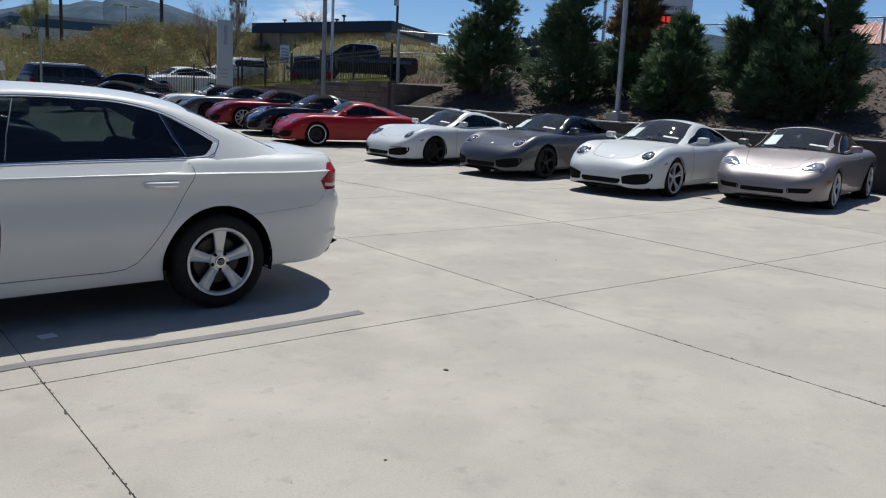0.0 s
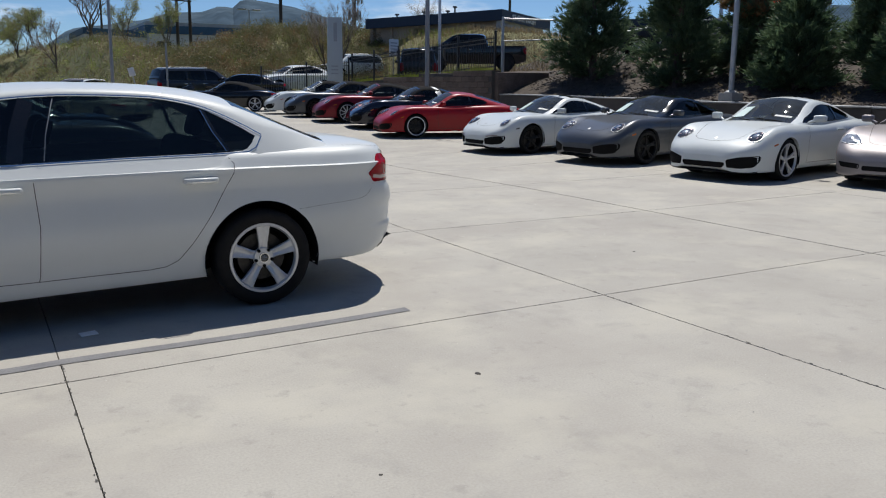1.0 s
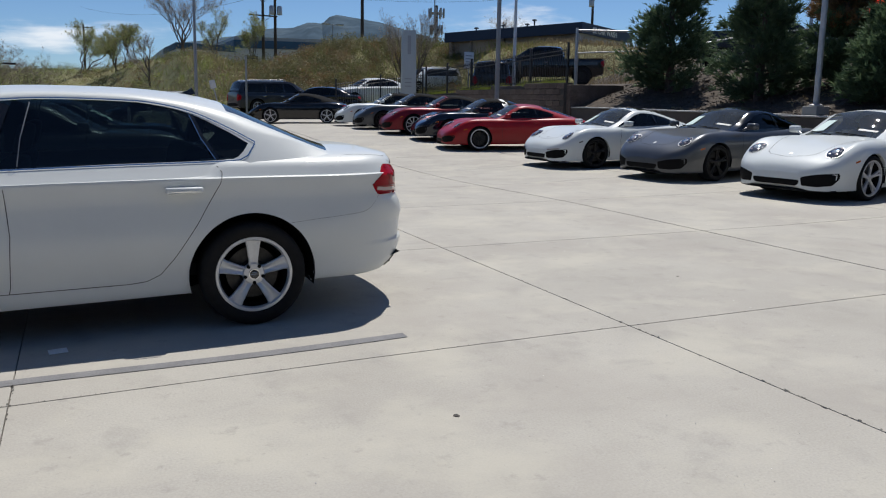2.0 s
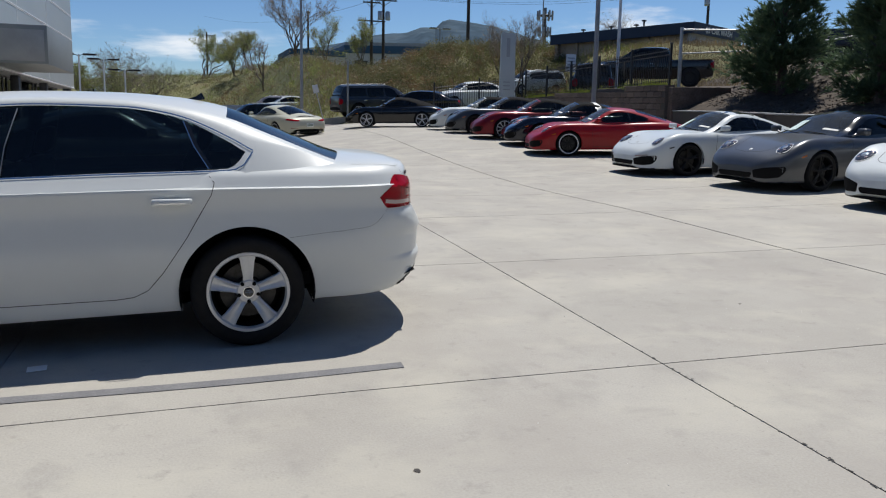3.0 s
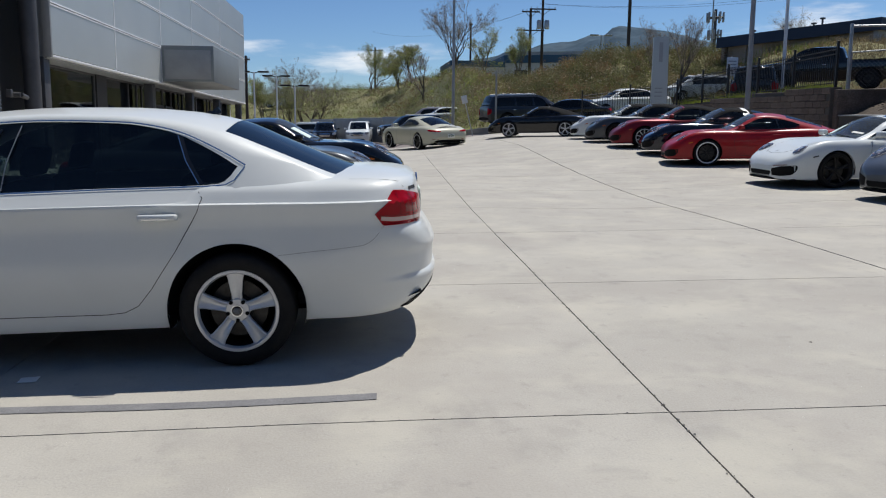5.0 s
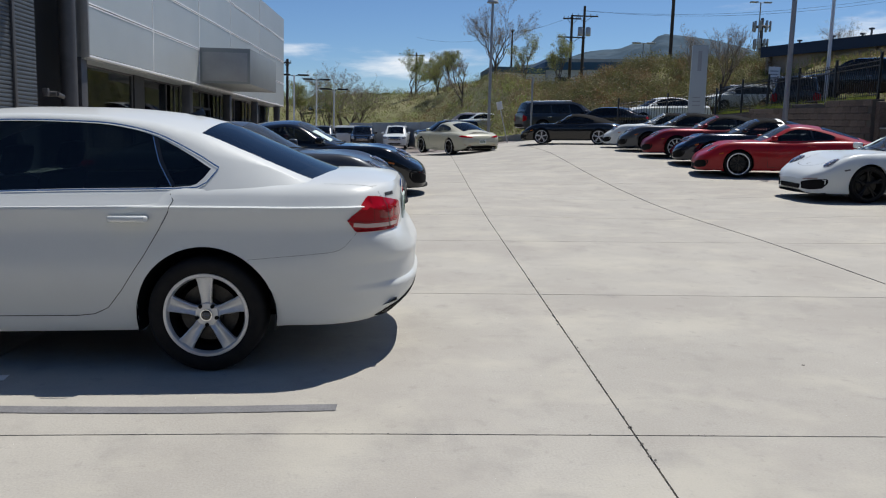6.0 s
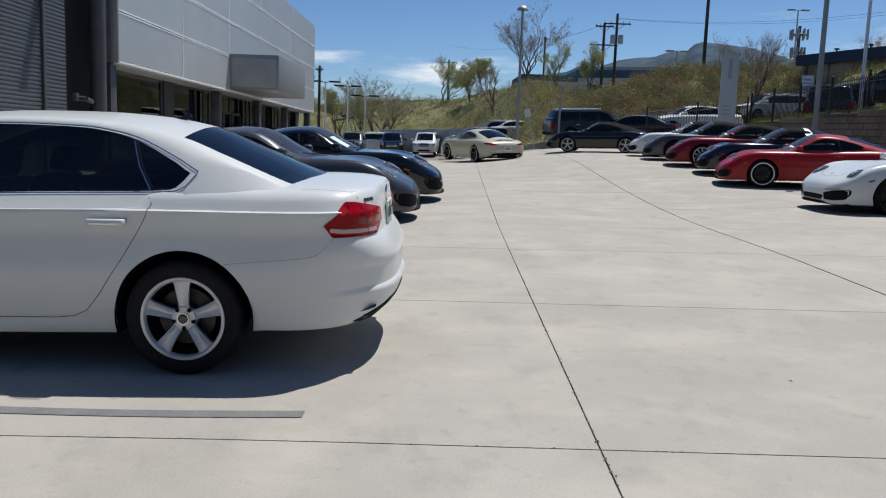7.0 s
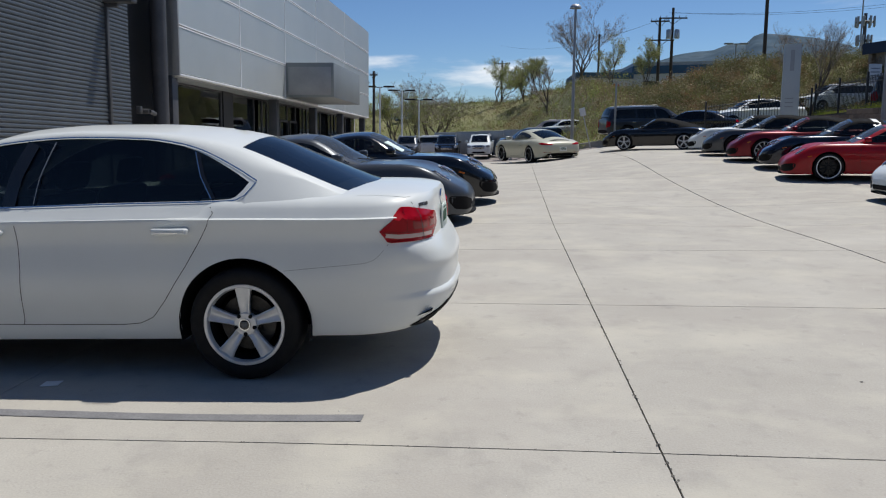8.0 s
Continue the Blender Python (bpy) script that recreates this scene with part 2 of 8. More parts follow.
# blue-grey tone puts the distance haze into the ridge's own colour
M_MTN = worn(material("haze_tinted_mountain", (0.07, 0.10, 0.12), 1.0, spec=0.0), (0.05, 0.08, 0.112), (0.085, 0.118, 0.148), 0.012, 9.0, fine=0.2, bump_scale=0.03)
M_BLUE = worn(material("blue_painted_band", (0.02, 0.07, 0.14), 0.6), (0.018, 0.06, 0.12), (0.028, 0.085, 0.16), 0.5)
M_STUCCO = worn(material("pale_stucco", (0.40, 0.41, 0.42), 0.9), (0.48, 0.48, 0.49), (0.56, 0.56, 0.57), 0.3, fine=0.05)
M_TAN = worn(material("tan_stucco", (0.27, 0.22, 0.18), 0.9), (0.34, 0.275, 0.22), (0.42, 0.34, 0.27), 0.5, fine=0.06)
M_NAVY = material("navy_fascia", (0.012, 0.025, 0.055), 0.6)
M_RED = material("red_sign_face", (0.42, 0.02, 0.02), 0.5)
M_REDROOF = worn(material("red_striped_roof", (0.42, 0.13, 0.09), 0.6), (0.38, 0.11, 0.08), (0.50, 0.2, 0.15), 1.0)
M_LED = material("red_led_board", (0.02, 0.004, 0.004), 0.4)
M_LEDON = material("lit_red_diodes", (0.9, 0.04, 0.02), 0.4)
M_LEDON.node_tree.nodes["Principled BSDF"].inputs["Emission Color"].default_value = (1, 0.06, 0.03, 1)
M_LEDON.node_tree.nodes["Principled BSDF"].inputs["Emission Strength"].default_value = 0.6

M_RUBBER = worn(material("tyre_rubber", (0.014, 0.014, 0.015), 0.75, spec=0.25), (0.007, 0.007, 0.0075), (0.014, 0.0135, 0.013), 14.0, fine=0.12, bump_scale=160.0)
M_ALLOY = worn(material("silver_alloy", (0.62, 0.63, 0.64), 0.36, 0.5), (0.58, 0.59, 0.60), (0.66, 0.67, 0.68), 8.0, fine=0.03)
M_BLKALLOY = material("black_alloy", (0.009, 0.009, 0.0095), 0.4, 0.0, coat=0.15, spec=0.25)
M_DISC = worn(material("brake_disc_steel", (0.12, 0.115, 0.11), 0.5, 0.7), (0.035, 0.033, 0.031), (0.07, 0.067, 0.064), 20.0, fine=0.1)
M_WELL = material("black_plastic", (0.008, 0.008, 0.0085), 0.8, spec=0.12)
M_TRIM = material("gloss_black_trim", (0.012, 0.012, 0.013), 0.15, coat=0.5)
M_CHROME = material("chrome", (0.85, 0.86, 0.87), 0.08, 1.0)
M_GAP = material("panel_gap", (0.02, 0.02, 0.02), 0.9)
M_GLASS = tinted_glass("tinted_window_glass", (0.22, 0.24, 0.24))
M_PRIV = tinted_glass("dark_privacy_glass", (0.10, 0.11, 0.115))
M_SIDE = tinted_glass("saloon_side_glass", (0.22, 0.27, 0.27), 1.6)
# last value: pale film that lightens the screen in place of reflected sky
M_CLEAR = tinted_glass("windscreen_glass", (0.66, 0.73, 0.71), 1.75, 0.06)
M_SHOP = tinted_glass("shopfront_glass", (0.55, 0.68, 0.65), 1.9)
M_REDLENS = material("red_lamp_lens", (0.30, 0.0012, 0.008), 0.16, spec=0.12, coat=0.1)
M_DKREDLENS = material("smoked_red_lens", (0.20, 0.002, 0.006), 0.12, spec=0.25, coat=0.35)
M_CLEARLENS = material("clear_lamp_lens", (0.40, 0.30, 0.30), 0.12, 0.3, coat=0.6)
M_HEAD = worn(material("headlamp_glass", (0.34, 0.36, 0.38), 0.08, 0.55, coat=1.0), (0.26, 0.27, 0.28), (0.72, 0.74, 0.76), 11.0)
M_HEADDK = worn(material("smoked_headlamp", (0.05, 0.05, 0.055), 0.06, 0.4, coat=1.0), (0.03, 0.03, 0.034), (0.14, 0.14, 0.15), 13.0)
M_AMBER = material("amber_marker", (0.5, 0.12, 0.01), 0.2, coat=0.8)
M_PLATE = material("number_plate", (0.62, 0.64, 0.62), 0.5)
M_PLATEG = material("green_white_plate", (0.50, 0.56, 0.52), 0.5)
M_BAR = material("dark_green_bars", (0.02, 0.09, 0.05), 0.6)
M_CABIN = worn(material("dark_upholstery", (0.03, 0.03, 0.032), 0.8), (0.015, 0.015, 0.016), (0.032, 0.031, 0.031), 12.0, fine=0.1)
M_TANSEAT = material("beige_leather", (0.40, 0.33, 0.25), 0.6)
M_FABRIC = worn(material("black_soft_top_cloth", (0.016, 0.016, 0.017), 0.95, spec=0.08), (0.012, 0.012, 0.013), (0.022, 0.022, 0.022), 6.0, fine=0.2, bump=0.3, bump_scale=300.0)
M_STICKER = material("pale_window_sticker", (0.55, 0.68, 0.66), 0.6)
M_PAPER = material("white_card", (0.75, 0.75, 0.72), 0.7)
M_CALIPER = material("red_caliper", (0.5, 0.02, 0.02), 0.4)

P_WHITE = paint("white_car_paint", (0.635, 0.662, 0.655), 0.0, 0.4, 0.02)
P_WHITE2 = paint("bright_white_car_paint", (0.645, 0.685, 0.69), 0.0, 0.35, 0.02)
P_SILVER = paint("warm_silver_metallic", (0.285, 0.262, 0.265), 0.35, 0.46, 0.04)
P_GREY = paint("agate_grey_metallic", (0.092, 0.098, 0.108), 0.5, 0.34, 0.05)
P_SLATE = paint("slate_grey_paint", (0.055, 0.062, 0.072), 0.4, 0.34, 0.05)
P_REDP = paint("guards_red_paint", (0.29, 0.0015, 0.007), 0.0, 0.35, 0.05, 0.3)
P_CRIM = paint("dark_crimson_metallic", (0.17, 0.003, 0.012), 0.3, 0.35, 0.05, 0.3)
P_NAVY = paint("midnight_blue_paint", (0.007, 0.011, 0.024), 0.2, 0.16, 0.06, 0.8)
P_BLACK = paint("black_car_paint", (0.006, 0.007, 0.009), 0.1, 0.14, 0.08, 0.8)
P_BEIGE = paint("pale_chalk_beige_paint", (0.47, 0.46, 0.36), 0.0, 0.38, 0.03)
P_CHAR = paint("charcoal_blue_metallic", (0.035, 0.042, 0.055), 0.5, 0.35, 0.06)


# ---- mesh helpers ----
def part(name, bm, mat, parent, label="", flat=False, sharp=38):
    """Links a bmesh as one mesh object under a thing or a part."""
    me = bpy.data.meshes.new(name)
    bm.normal_update()
    bm.to_mesh(me)
    bm.free()
    for m in mat if isinstance(mat, (list, tuple)) else [mat]:
        me.materials.append(m)
    if not flat:
        me.shade_smooth()
        me.set_sharp_from_angle(angle=radians(sharp))
    ob = new(name, me)
    ob.parent = parent
    if label:
        ob["label"] = label
    return ob


def thing(name, m, label, category, group=""):
    ob = new(name)
    ob.empty_display_size = 0.2
    ob.matrix_basis = m
    return tagged(ob, label, category, group)


def box(bm, x0, x1, y0, y1, z0, z1, mat=0):
    v = [bm.verts.new((x, y, z)) for x in (x0, x1) for y in (y0, y1) for z in (z0, z1)]
    for f in ((0, 1, 3, 2), (4, 6, 7, 5), (0, 4, 5, 1), (2, 3, 7, 6), (0, 2, 6, 4), (1, 5, 7, 3)):
        bm.faces.new([v[i] for i in f]).material_index = mat
    return v


def softbox(bm, x0, x1, y0, y1, z0, z1, r, mat=0, seg=2):
    v = box(bm, x0, x1, y0, y1, z0, z1, mat)
    es = {e for a in v for e in a.link_edges}
    bmesh.ops.bevel(bm, geom=list(es), offset=r, segments=seg, profile=0.5, affect="EDGES")


def tube(bm, a, b, r0, r1, sides=8, mat=0, caps=True):
    a, b = Vector(a), Vector(b)
    d = (b - a).normalized()
    u = d.orthogonal().normalized()
    w = d.cross(u)
    rings = []
    for p, r in ((a, r0), (b, r1)):
        rings.append([bm.verts.new(p + (u * math.cos(k * math.tau / sides) + w * math.sin(k * math.tau / sides)) * r) for k in range(sides)])
    for k in range(sides):
        bm.faces.new((rings[0][k], rings[0][(k + 1) % sides], rings[1][(k + 1) % sides], rings[1][k])).material_index = mat
    if caps:
        bm.faces.new(rings[0][::-1]).material_index = mat
        bm.faces.new(rings[1]).material_index = mat


def lathe(bm, profile, steps, axis="y", mat=0, closed=False):
    """Turns (radius, along) points about an axis."""
    rings = []
    for k in range(steps):
        a = k * math.tau / steps
        c, s = math.cos(a), math.sin(a)
        rings.append([bm.verts.new((r * c, h, r * s) if axis == "y" else (r * c, r * s, h)) for r, h in profile])
    n = len(profile)
    for k in range(steps):
        p, q = rings[k], rings[(k + 1) % steps]
        for i in range(n - (0 if closed else 1)):
            j = (i + 1) % n
            bm.faces.new((p[i], p[j], q[j], q[i])).material_index = mat


def curve_of(*pts):
    """A smooth, never overshooting curve through (x, y) pairs."""
    xs = np.array([p[0] for p in pts], float)
    ys = np.array([p[1] for p in pts], float)
    h = np.diff(xs)
    d = np.diff(ys) / h
    m = np.zeros(len(xs))
    m[0], m[-1] = d[0], d[-1]
    for i in range(1, len(xs) - 1):
        if d[i - 1] * d[i] > 0:
            a, b = 2 * h[i] + h[i - 1], h[i] + 2 * h[i - 1]
            m[i] = (a + b) / (a / d[i - 1] + b / d[i])

    def f(x):
        x = min(max(float(x), xs[0]), xs[-1])
        i = min(int(np.searchsorted(xs, x, side="right")) - 1, len(h) - 1)
        i = max(i, 0)
        t = (x - xs[i]) / h[i]
        return float((1 + 2 * t) * (1 - t) ** 2 * ys[i] + t * (1 - t) ** 2 * h[i] * m[i] + t * t * (3 - 2 * t) * ys[i + 1] + t * t * (t - 1) * h[i] * m[i + 1])

    return f


def step(x, a, b):
    t = min(max((x - a) / (b - a), 0.0), 1.0)
    return t * t * (3 - 2 * t)


# true up leans against the sloping lot
LEAN_X, LEAN_Y = 0.027, 0.033
UPRIGHT = Matrix(((1, 0, LEAN_X, 0), (0, 1, LEAN_Y, 0), (-LEAN_X, -LEAN_Y, 1, 0), (0, 0, 0, 1)))
UPRIGHT = UPRIGHT.to_3x3().to_quaternion().to_matrix().to_4x4()


def upright(x, y, z, turn=0.0):
    return Matrix.Translation((x, y, z)) @ UPRIGHT @ pose(0, 0, 0, 0, 0, turn)


def askew(x, y):
    """The sawn joints run slightly out of square."""
    lean = 0.03 + 0.025 * step(y, 4.2, 7.1)
    return x - 0.012 * (min(max(y, 0.0), 12.0) - 4.18), y - lean * (min(max(x, 3.0), 8.5) - 4.5)


def lot_z(x, y):
    """The height of the lot: flat near by, a cross slope farther on, and a lower yard beyond."""
    rise = 0.38 * step(y, 14, 28) * step(x, 3.2, 9)
    gutter = 0.07 * step(y, 9, 14) * (1 - step(y, 20, 28)) * max(0.0, 1 - ((x - 7.2) / 2.6) ** 2)
    return rise - gutter - 1.2 * step(y, 25, 67) * (1 - step(x, 3, 9))


# ---- the setting ----
def sheet_mesh(name, fx, xs, ys, mat):
    bm = bmesh.new()
    g = [[bm.verts.new((x, y, fx(x, y))) for y in ys] for x in xs]
    for i in range(len(xs) - 1):
        for j in range(len(ys) - 1):
            bm.faces.new((g[i][j], g[i + 1][j], g[i + 1][j + 1], g[i][j + 1]))
    return part(name, bm, mat, None)


def spread(a, b, n, far):
    mid = list(np.linspace(a, b, n))
    return [-far, -far * 0.35, a - 60] + mid + [b + 60, far * 0.35, far]


ground = sheet_mesh("ground", lambda x, y: lot_z(x, y) - 0.16, spread(-60, 60, 61, 4000), spread(-40, 140, 91, 4000), M_ASPH)
tagged(ground, "pinkish-grey asphalt ground round the concrete lot", "ground", kind="structure")


VIEW = (3.5, 0.8)
RISE = curve_of((-60, 5.0), (-12, 5.6), (-5, 6.6), (0, 6.5), (3.5, 5.2), (5.5, 4.3), (7.5, 3.0), (9.5, 2.6), (11, 2.9), (15, 4.2), (20, 5.0), (24, 4.8), (28, 4.5), (34, 4.3), (39, 3.4), (46, 1.8), (60, 0.5), (90, 0.3))
TOE = curve_of((-60, 84), (-12, 82), (-5, 80), (0, 74), (3.5, 62), (7.5, 48), (11, 47), (15, 48), (18, 54), (22, 56), (27, 48), (39, 39), (50, 34), (90, 30))
BROW = curve_of((-60, 165), (-12, 155), (-5, 140), (0, 124), (3.5, 96), (7.5, 66), (11, 64), (15, 66), (20, 74), (24, 72), (28, 62), (39, 58), (50, 56), (90, 50))


def hill_z(x, y):
    """Embankment, terrace and hillside beyond the lot."""
    dx, dy = x - VIEW[0], y - VIEW[1]
    az, r = math.degrees(math.atan2(dx, dy)), math.hypot(dx, dy)
    if x > 17.0 and y < 39.5:
        near = 1.05 + 1.95 * step(x, 17.2, 25.5) + 0.40 * step(x, 17.3, 18.3) * step(y, 19.5, 23) * (1 - step(x, 20, 24))
        terr = 1.80 + 0.3 * step(x, 17, 24) - 0.95 * step(y, 31, 39.5) * (1 - 0.98 * step(x, 20.6, 23.4))
        s = step(y, 23.4, 25.8)
        base = near * (1 - s) + terr * s
    else:
        base = lot_z(x, y) - 0.3 + (0.85 + 0.1 * step(x, 14.5, 18)) * step(x, 8.5, 11.0)
    z = base + RISE(az) * step(r, TOE(az), BROW(az))
    rough = 0.25 * step(r, TOE(az) - 4, BROW(az)) + (0.08 if x > 17 else 0)
    return z + rough * (noise.noise((x * 0.16, y * 0.16, 3)) + 0.5 * noise.noise((x * 0.45, y * 0.45, 7)))


bank = sheet_mesh("embankment", hill_z, list(np.arange(17.2, 34, 0.7)) + list(np.arange(34, 90, 2.0)), list(np.arange(-24, 39.6, 0.8)), M_MULCH)
tagged(bank, "sloping bank of bark mulch and dry soil behind the walls", "ground", kind="structure")
hill = sheet_mesh("hillside", hill_z, list(np.arange(-130, -30, 6.0)) + list(np.arange(-30, 60, 1.6)) + list(np.arange(60, 200, 6.0)), list(np.arange(39.2, 100, 1.6)) + list(np.arange(100, 260, 6.0)), M_HILL)
tagged(hill, "hillside of spring grass and dry straw", "ground", kind="structure")


# ---- walls behind the row of cars ----
def course_wall(name, label, x, y0, y1, top0, top1, bottom, bl, bh, thick, mat, cap=None):
    """A wall of single blocks laid in courses along y; its top falls in steps."""
    root = thing(name, Matrix.Identity(4), label, "wall")
    tagged(root, kind="structure")
    bm = bmesh.new()
    box(bm, -thick / 2 + 0.02, thick / 2, -bl / 2 + 0.004, bl / 2 - 0.004, 0.004, bh - 0.004)
    bmesh.ops.bevel(bm, geom=[e for e in bm.edges if all(v.co.x < 0 for v in e.verts)], offset=0.014, segments=1, affect="EDGES")
    rnd = random.Random(5)
    for v in bm.verts:
        if v.co.x < -thick / 2 + 0.03:
            v.co.x -= rnd.uniform(0, 0.02)
    first = part("block", bm, mat, root, sharp=20)
    first.location = (x, y0, bottom)
    n = int((max(top0, top1) - bottom) / bh)
    for c in range(n):
        y = y0 + (bl / 2 if c % 2 else 0)
        while y < y1:
            top = top0 + (top1 - top0) * (y - y0) / (y1 - y0)
            if bottom + (c + 1) * bh <= top + 0.05:
                o = first.copy()
                scene.collection.objects.link(o)
                o.location = (x + rnd.uniform(-0.006, 0.006), y, bottom + c * bh)
            y += bl
    bpy.data.objects.remove(first)
    bm = bmesh.new()
    ys = np.linspace(y0 - bl / 2, y1 + bl / 2, 14)
    prev = None
    for y in ys:
        top = top0 + (top1 - top0) * (y - y0) / (y1 - y0)
        row = [bm.verts.new(p) for p in ((x - thick / 2 + 0.035, y, bottom - 0.3), (x - thick / 2 + 0.035, y, top - 0.06), (x + thick / 2, y, top - 0.06), (x + thick / 2, y, bottom - 0.3))]
        if prev:
            for i in range(3):
                bm.faces.new((prev[i], prev[i + 1], row[i + 1], row[i]))
        else:
            bm.faces.new(row)
        prev = row
    bm.faces.new(prev)
    part("wall_core", bm, M_DWALL, root)
    return root


course_wall("wall_block", "brown split-face block retaining wall below the fence", 16.95, 24.4, 38.0, 2.02, 1.58, 0.15, 0.46, 0.205, 0.4, M_BLOCK)

low = thing("wall_low", Matrix.Identity(4), "low dark retaining wall with a pale edge behind the parked cars", "wall")
tagged(low, kind="structure")
for i in range(18):
    y0, y1 = -18 + i * 2.33, -18 + (i + 1) * 2.33 - 0.02
    z = 1.02 + 0.10 * step((y0 + y1) / 2, 8, 24)
    bm = bmesh.new()
    softbox(bm, 16.95, 17.3, y0, y1, -0.3, z, 0.012, 0, 1)
    part("panel", bm, M_DWALL, low)
    bm = bmesh.new()
    softbox(bm, 16.92, 17.33, y0, y1, z + 0.002, z + 0.04, 0.01, 0, 1)
    part("coping", bm, M_GREY, low, "thin grey coping")
# stub that joins the two walls
bm = bmesh.new()
softbox(bm, 16.9, 19.2, 23.95, 30.0, 0.2, 1.92, 0.03)
part("return_wall", bm, M_BLOCK, low)


# an added, unseen dark wall that cuts low sky light behind the walk
service = thing("wall_service", Matrix.Identity(4), "added dark wall out of view that blocks low sky light", "wall")
tagged(service, kind="structure")
for i in range(14):
    bm = bmesh.new()
    softbox(bm, -42 + i * 6.0, -36.04 + i * 6.0, -13.0, -12.0, -0.3, 8.0, 0.03, 0, 1)
    part("panel", bm, M_RIB, service)


# ---- the showroom ----
def showroom():
    root = thing("showroom", upright(-6.0, 23.4, 0.0), "two-tone showroom with silver panel fascia over a glazed ground floor", "building")
    tagged(root, kind="structure")
    z0, rows, rh = 3.14, 4, 1.40
    seams = [0.0, 5.25, 10.8, 16.05, 22.6, 30.1]
    # fascia panels, each a tray of its own
    for a, b in zip(seams, seams[1:]):
        for r in range(rows):
            bm = bmesh.new()
            softbox(bm, -0.12, 0.0, a + 0.02, b - 0.02, z0 + r * rh + 0.03, z0 + (r + 1) * rh - 0.03, 0.008, 0, 1)
            part("panel", bm, M_PANEL, root)
    for a in seams[1:-1]:
        bm = bmesh.new()
        box(bm, -0.09, 0.014, a - 0.022, a + 0.022, z0, z0 + rows * rh)
        part("joint_strip", bm, M_SEAM, root)
    for r in range(1, rows):
        for off in (-0.035, 0.035):
            bm = bmesh.new()
            box(bm, -0.08, 0.014, 0.0, 30.1, z0 + r * rh + off - 0.016, z0 + r * rh + off + 0.016)
            part("joint_strip", bm, M_SEAM, root)
    bm = bmesh.new()
    box(bm, -14, -0.122, 0.0, 30.08, z0 - 0.1, z0 + rows * rh + 0.05)
    part("upper_storey", bm, M_GREY, root)
    bm = bmesh.new()
    softbox(bm, -0.2, 0.03, -0.06, 0.03, z0 - 0.06, z0 + rows * rh + 0.1, 0.01)
    part("corner_trim", bm, M_GREY, root)
    bm = bmesh.new()
    softbox(bm, -0.2, 0.015, 0.0, 30.13, z0 - 0.05, z0 + 0.012, 0.01)
    part("soffit_edge", bm, M_SEAM, root)
    # the box that stands out over the entrance
    bx = bmesh.new()
    softbox(bx, 0.0, 2.1, 10.8, 16.4, z0 + 0.05, z0 + 1.5, 0.02)
    cube = part("entrance_box", bx, M_BOXG, root, "projecting grey entrance box")
    bm = bmesh.new()
    softbox(bm, 0.12, 1.98, 10.77, 10.80, z0 + 0.15, z0 + 1.32, 0.008)
    part("box_face", bm, M_GREY, cube)
    # ground floor: columns, mullions, panes
    zg = -0.4
    for y in (0.15, 10.3, 16.8, 23.0, 29.6):
        bm = bmesh.new()
        softbox(bm, -0.55, -0.2, y - 0.2, y + 0.2, zg, z0 - 0.05, 0.02)
        part("column", bm, M_DKGREY, root)
    stops = [1.0, 5.4, 6.5, 9.0, 10.05, 10.7, 12.2, 13.7, 15.1, 16.5, 17.2, 20.0, 22.6, 23.4, 26.4, 29.3]
    for a, b in zip(stops, stops[1:]):
        bm = bmesh.new()
        box(bm, -0.86, -0.84, a + 0.04, b - 0.04, zg + 0.15, z0 - 0.15)
        pane = part("pane", bm, M_SHOP, root)
        pane.visible_shadow = False
        bm = bmesh.new()
        box(bm, -0.90, -0.80, a - 0.04, a + 0.04, zg, z0 - 0.05)
        part("mullion", bm, M_DKGREY, root)
    for z, h in ((zg, 0.15), (z0 - 0.16, 0.1)):
        bm = bmesh.new()
        box(bm, -0.895, -0.805, 0.6, 29.3, z, z + h)
        part("transom", bm, M_DKGREY, root)
    bm = bmesh.new()
    box(bm, -0.95, -0.7, 0.3, 0.94, zg, z0 - 0.1)
    part("pier", bm, M_RIB, root)
    bm = bmesh.new()
    box(bm, -0.92, -0.75, 5.46, 6.44, zg, z0 - 0.1)
    part("pier", bm, M_IRON, root)
    # the room behind the glass
    bm = bmesh.new()
    box(bm, -13.9, -13.7, -3, 30.0, zg, zg + 1.0)
    box(bm, -13.9, -13.7, -3, 30.0, zg + 2.7, z0)
    for i in range(12):
        box(bm, -13.9, -13.7, -3 + i * 2.9, -2.3 + i * 2.9, zg + 1.0, zg + 2.7)
    box(bm, -13.7, -0.9, -3.0, -2.8, zg, z0)
    box(bm, -13.7, -0.95, 29.8, 30.0, zg, z0)
    part("inner_wall", bm, M_STUCCO, root)
    bm = bmesh.new()
    box(bm, -13.7, -0.9, -2.8, 29.8, zg - 0.1, zg + 0.02)
    part("inner_floor", bm, M_GREY, root)
    for y in (2.4, 7.4, 19.0, 25.5):
        bm = bmesh.new()
        softbox(bm, -3.6, -2.7, y - 0.8, y + 0.8, zg + 0.7, zg + 0.76, 0.01)
        for sx in (-3.5, -2.8):
            for sy in (-0.7, 0.7):
                box(bm, sx - 0.03, sx + 0.03, y + sy - 0.03, y + sy + 0.03, zg + 0.02, zg + 0.7)
        part("inner_desk", bm, M_WHITE, root)
    # door leaves with dark frames
    for y in (12.3, 13.8):
        bm = bmesh.new()
        for a, b, c, d in ((y, y + 0.09, zg, 2.3), (y + 1.2, y + 1.29, zg, 2.3), (y, y + 1.29, 2.2, 2.3), (y, y + 1.29, zg, zg + 0.2)):
            box(bm, -0.79, -0.72, a, b, c, d)
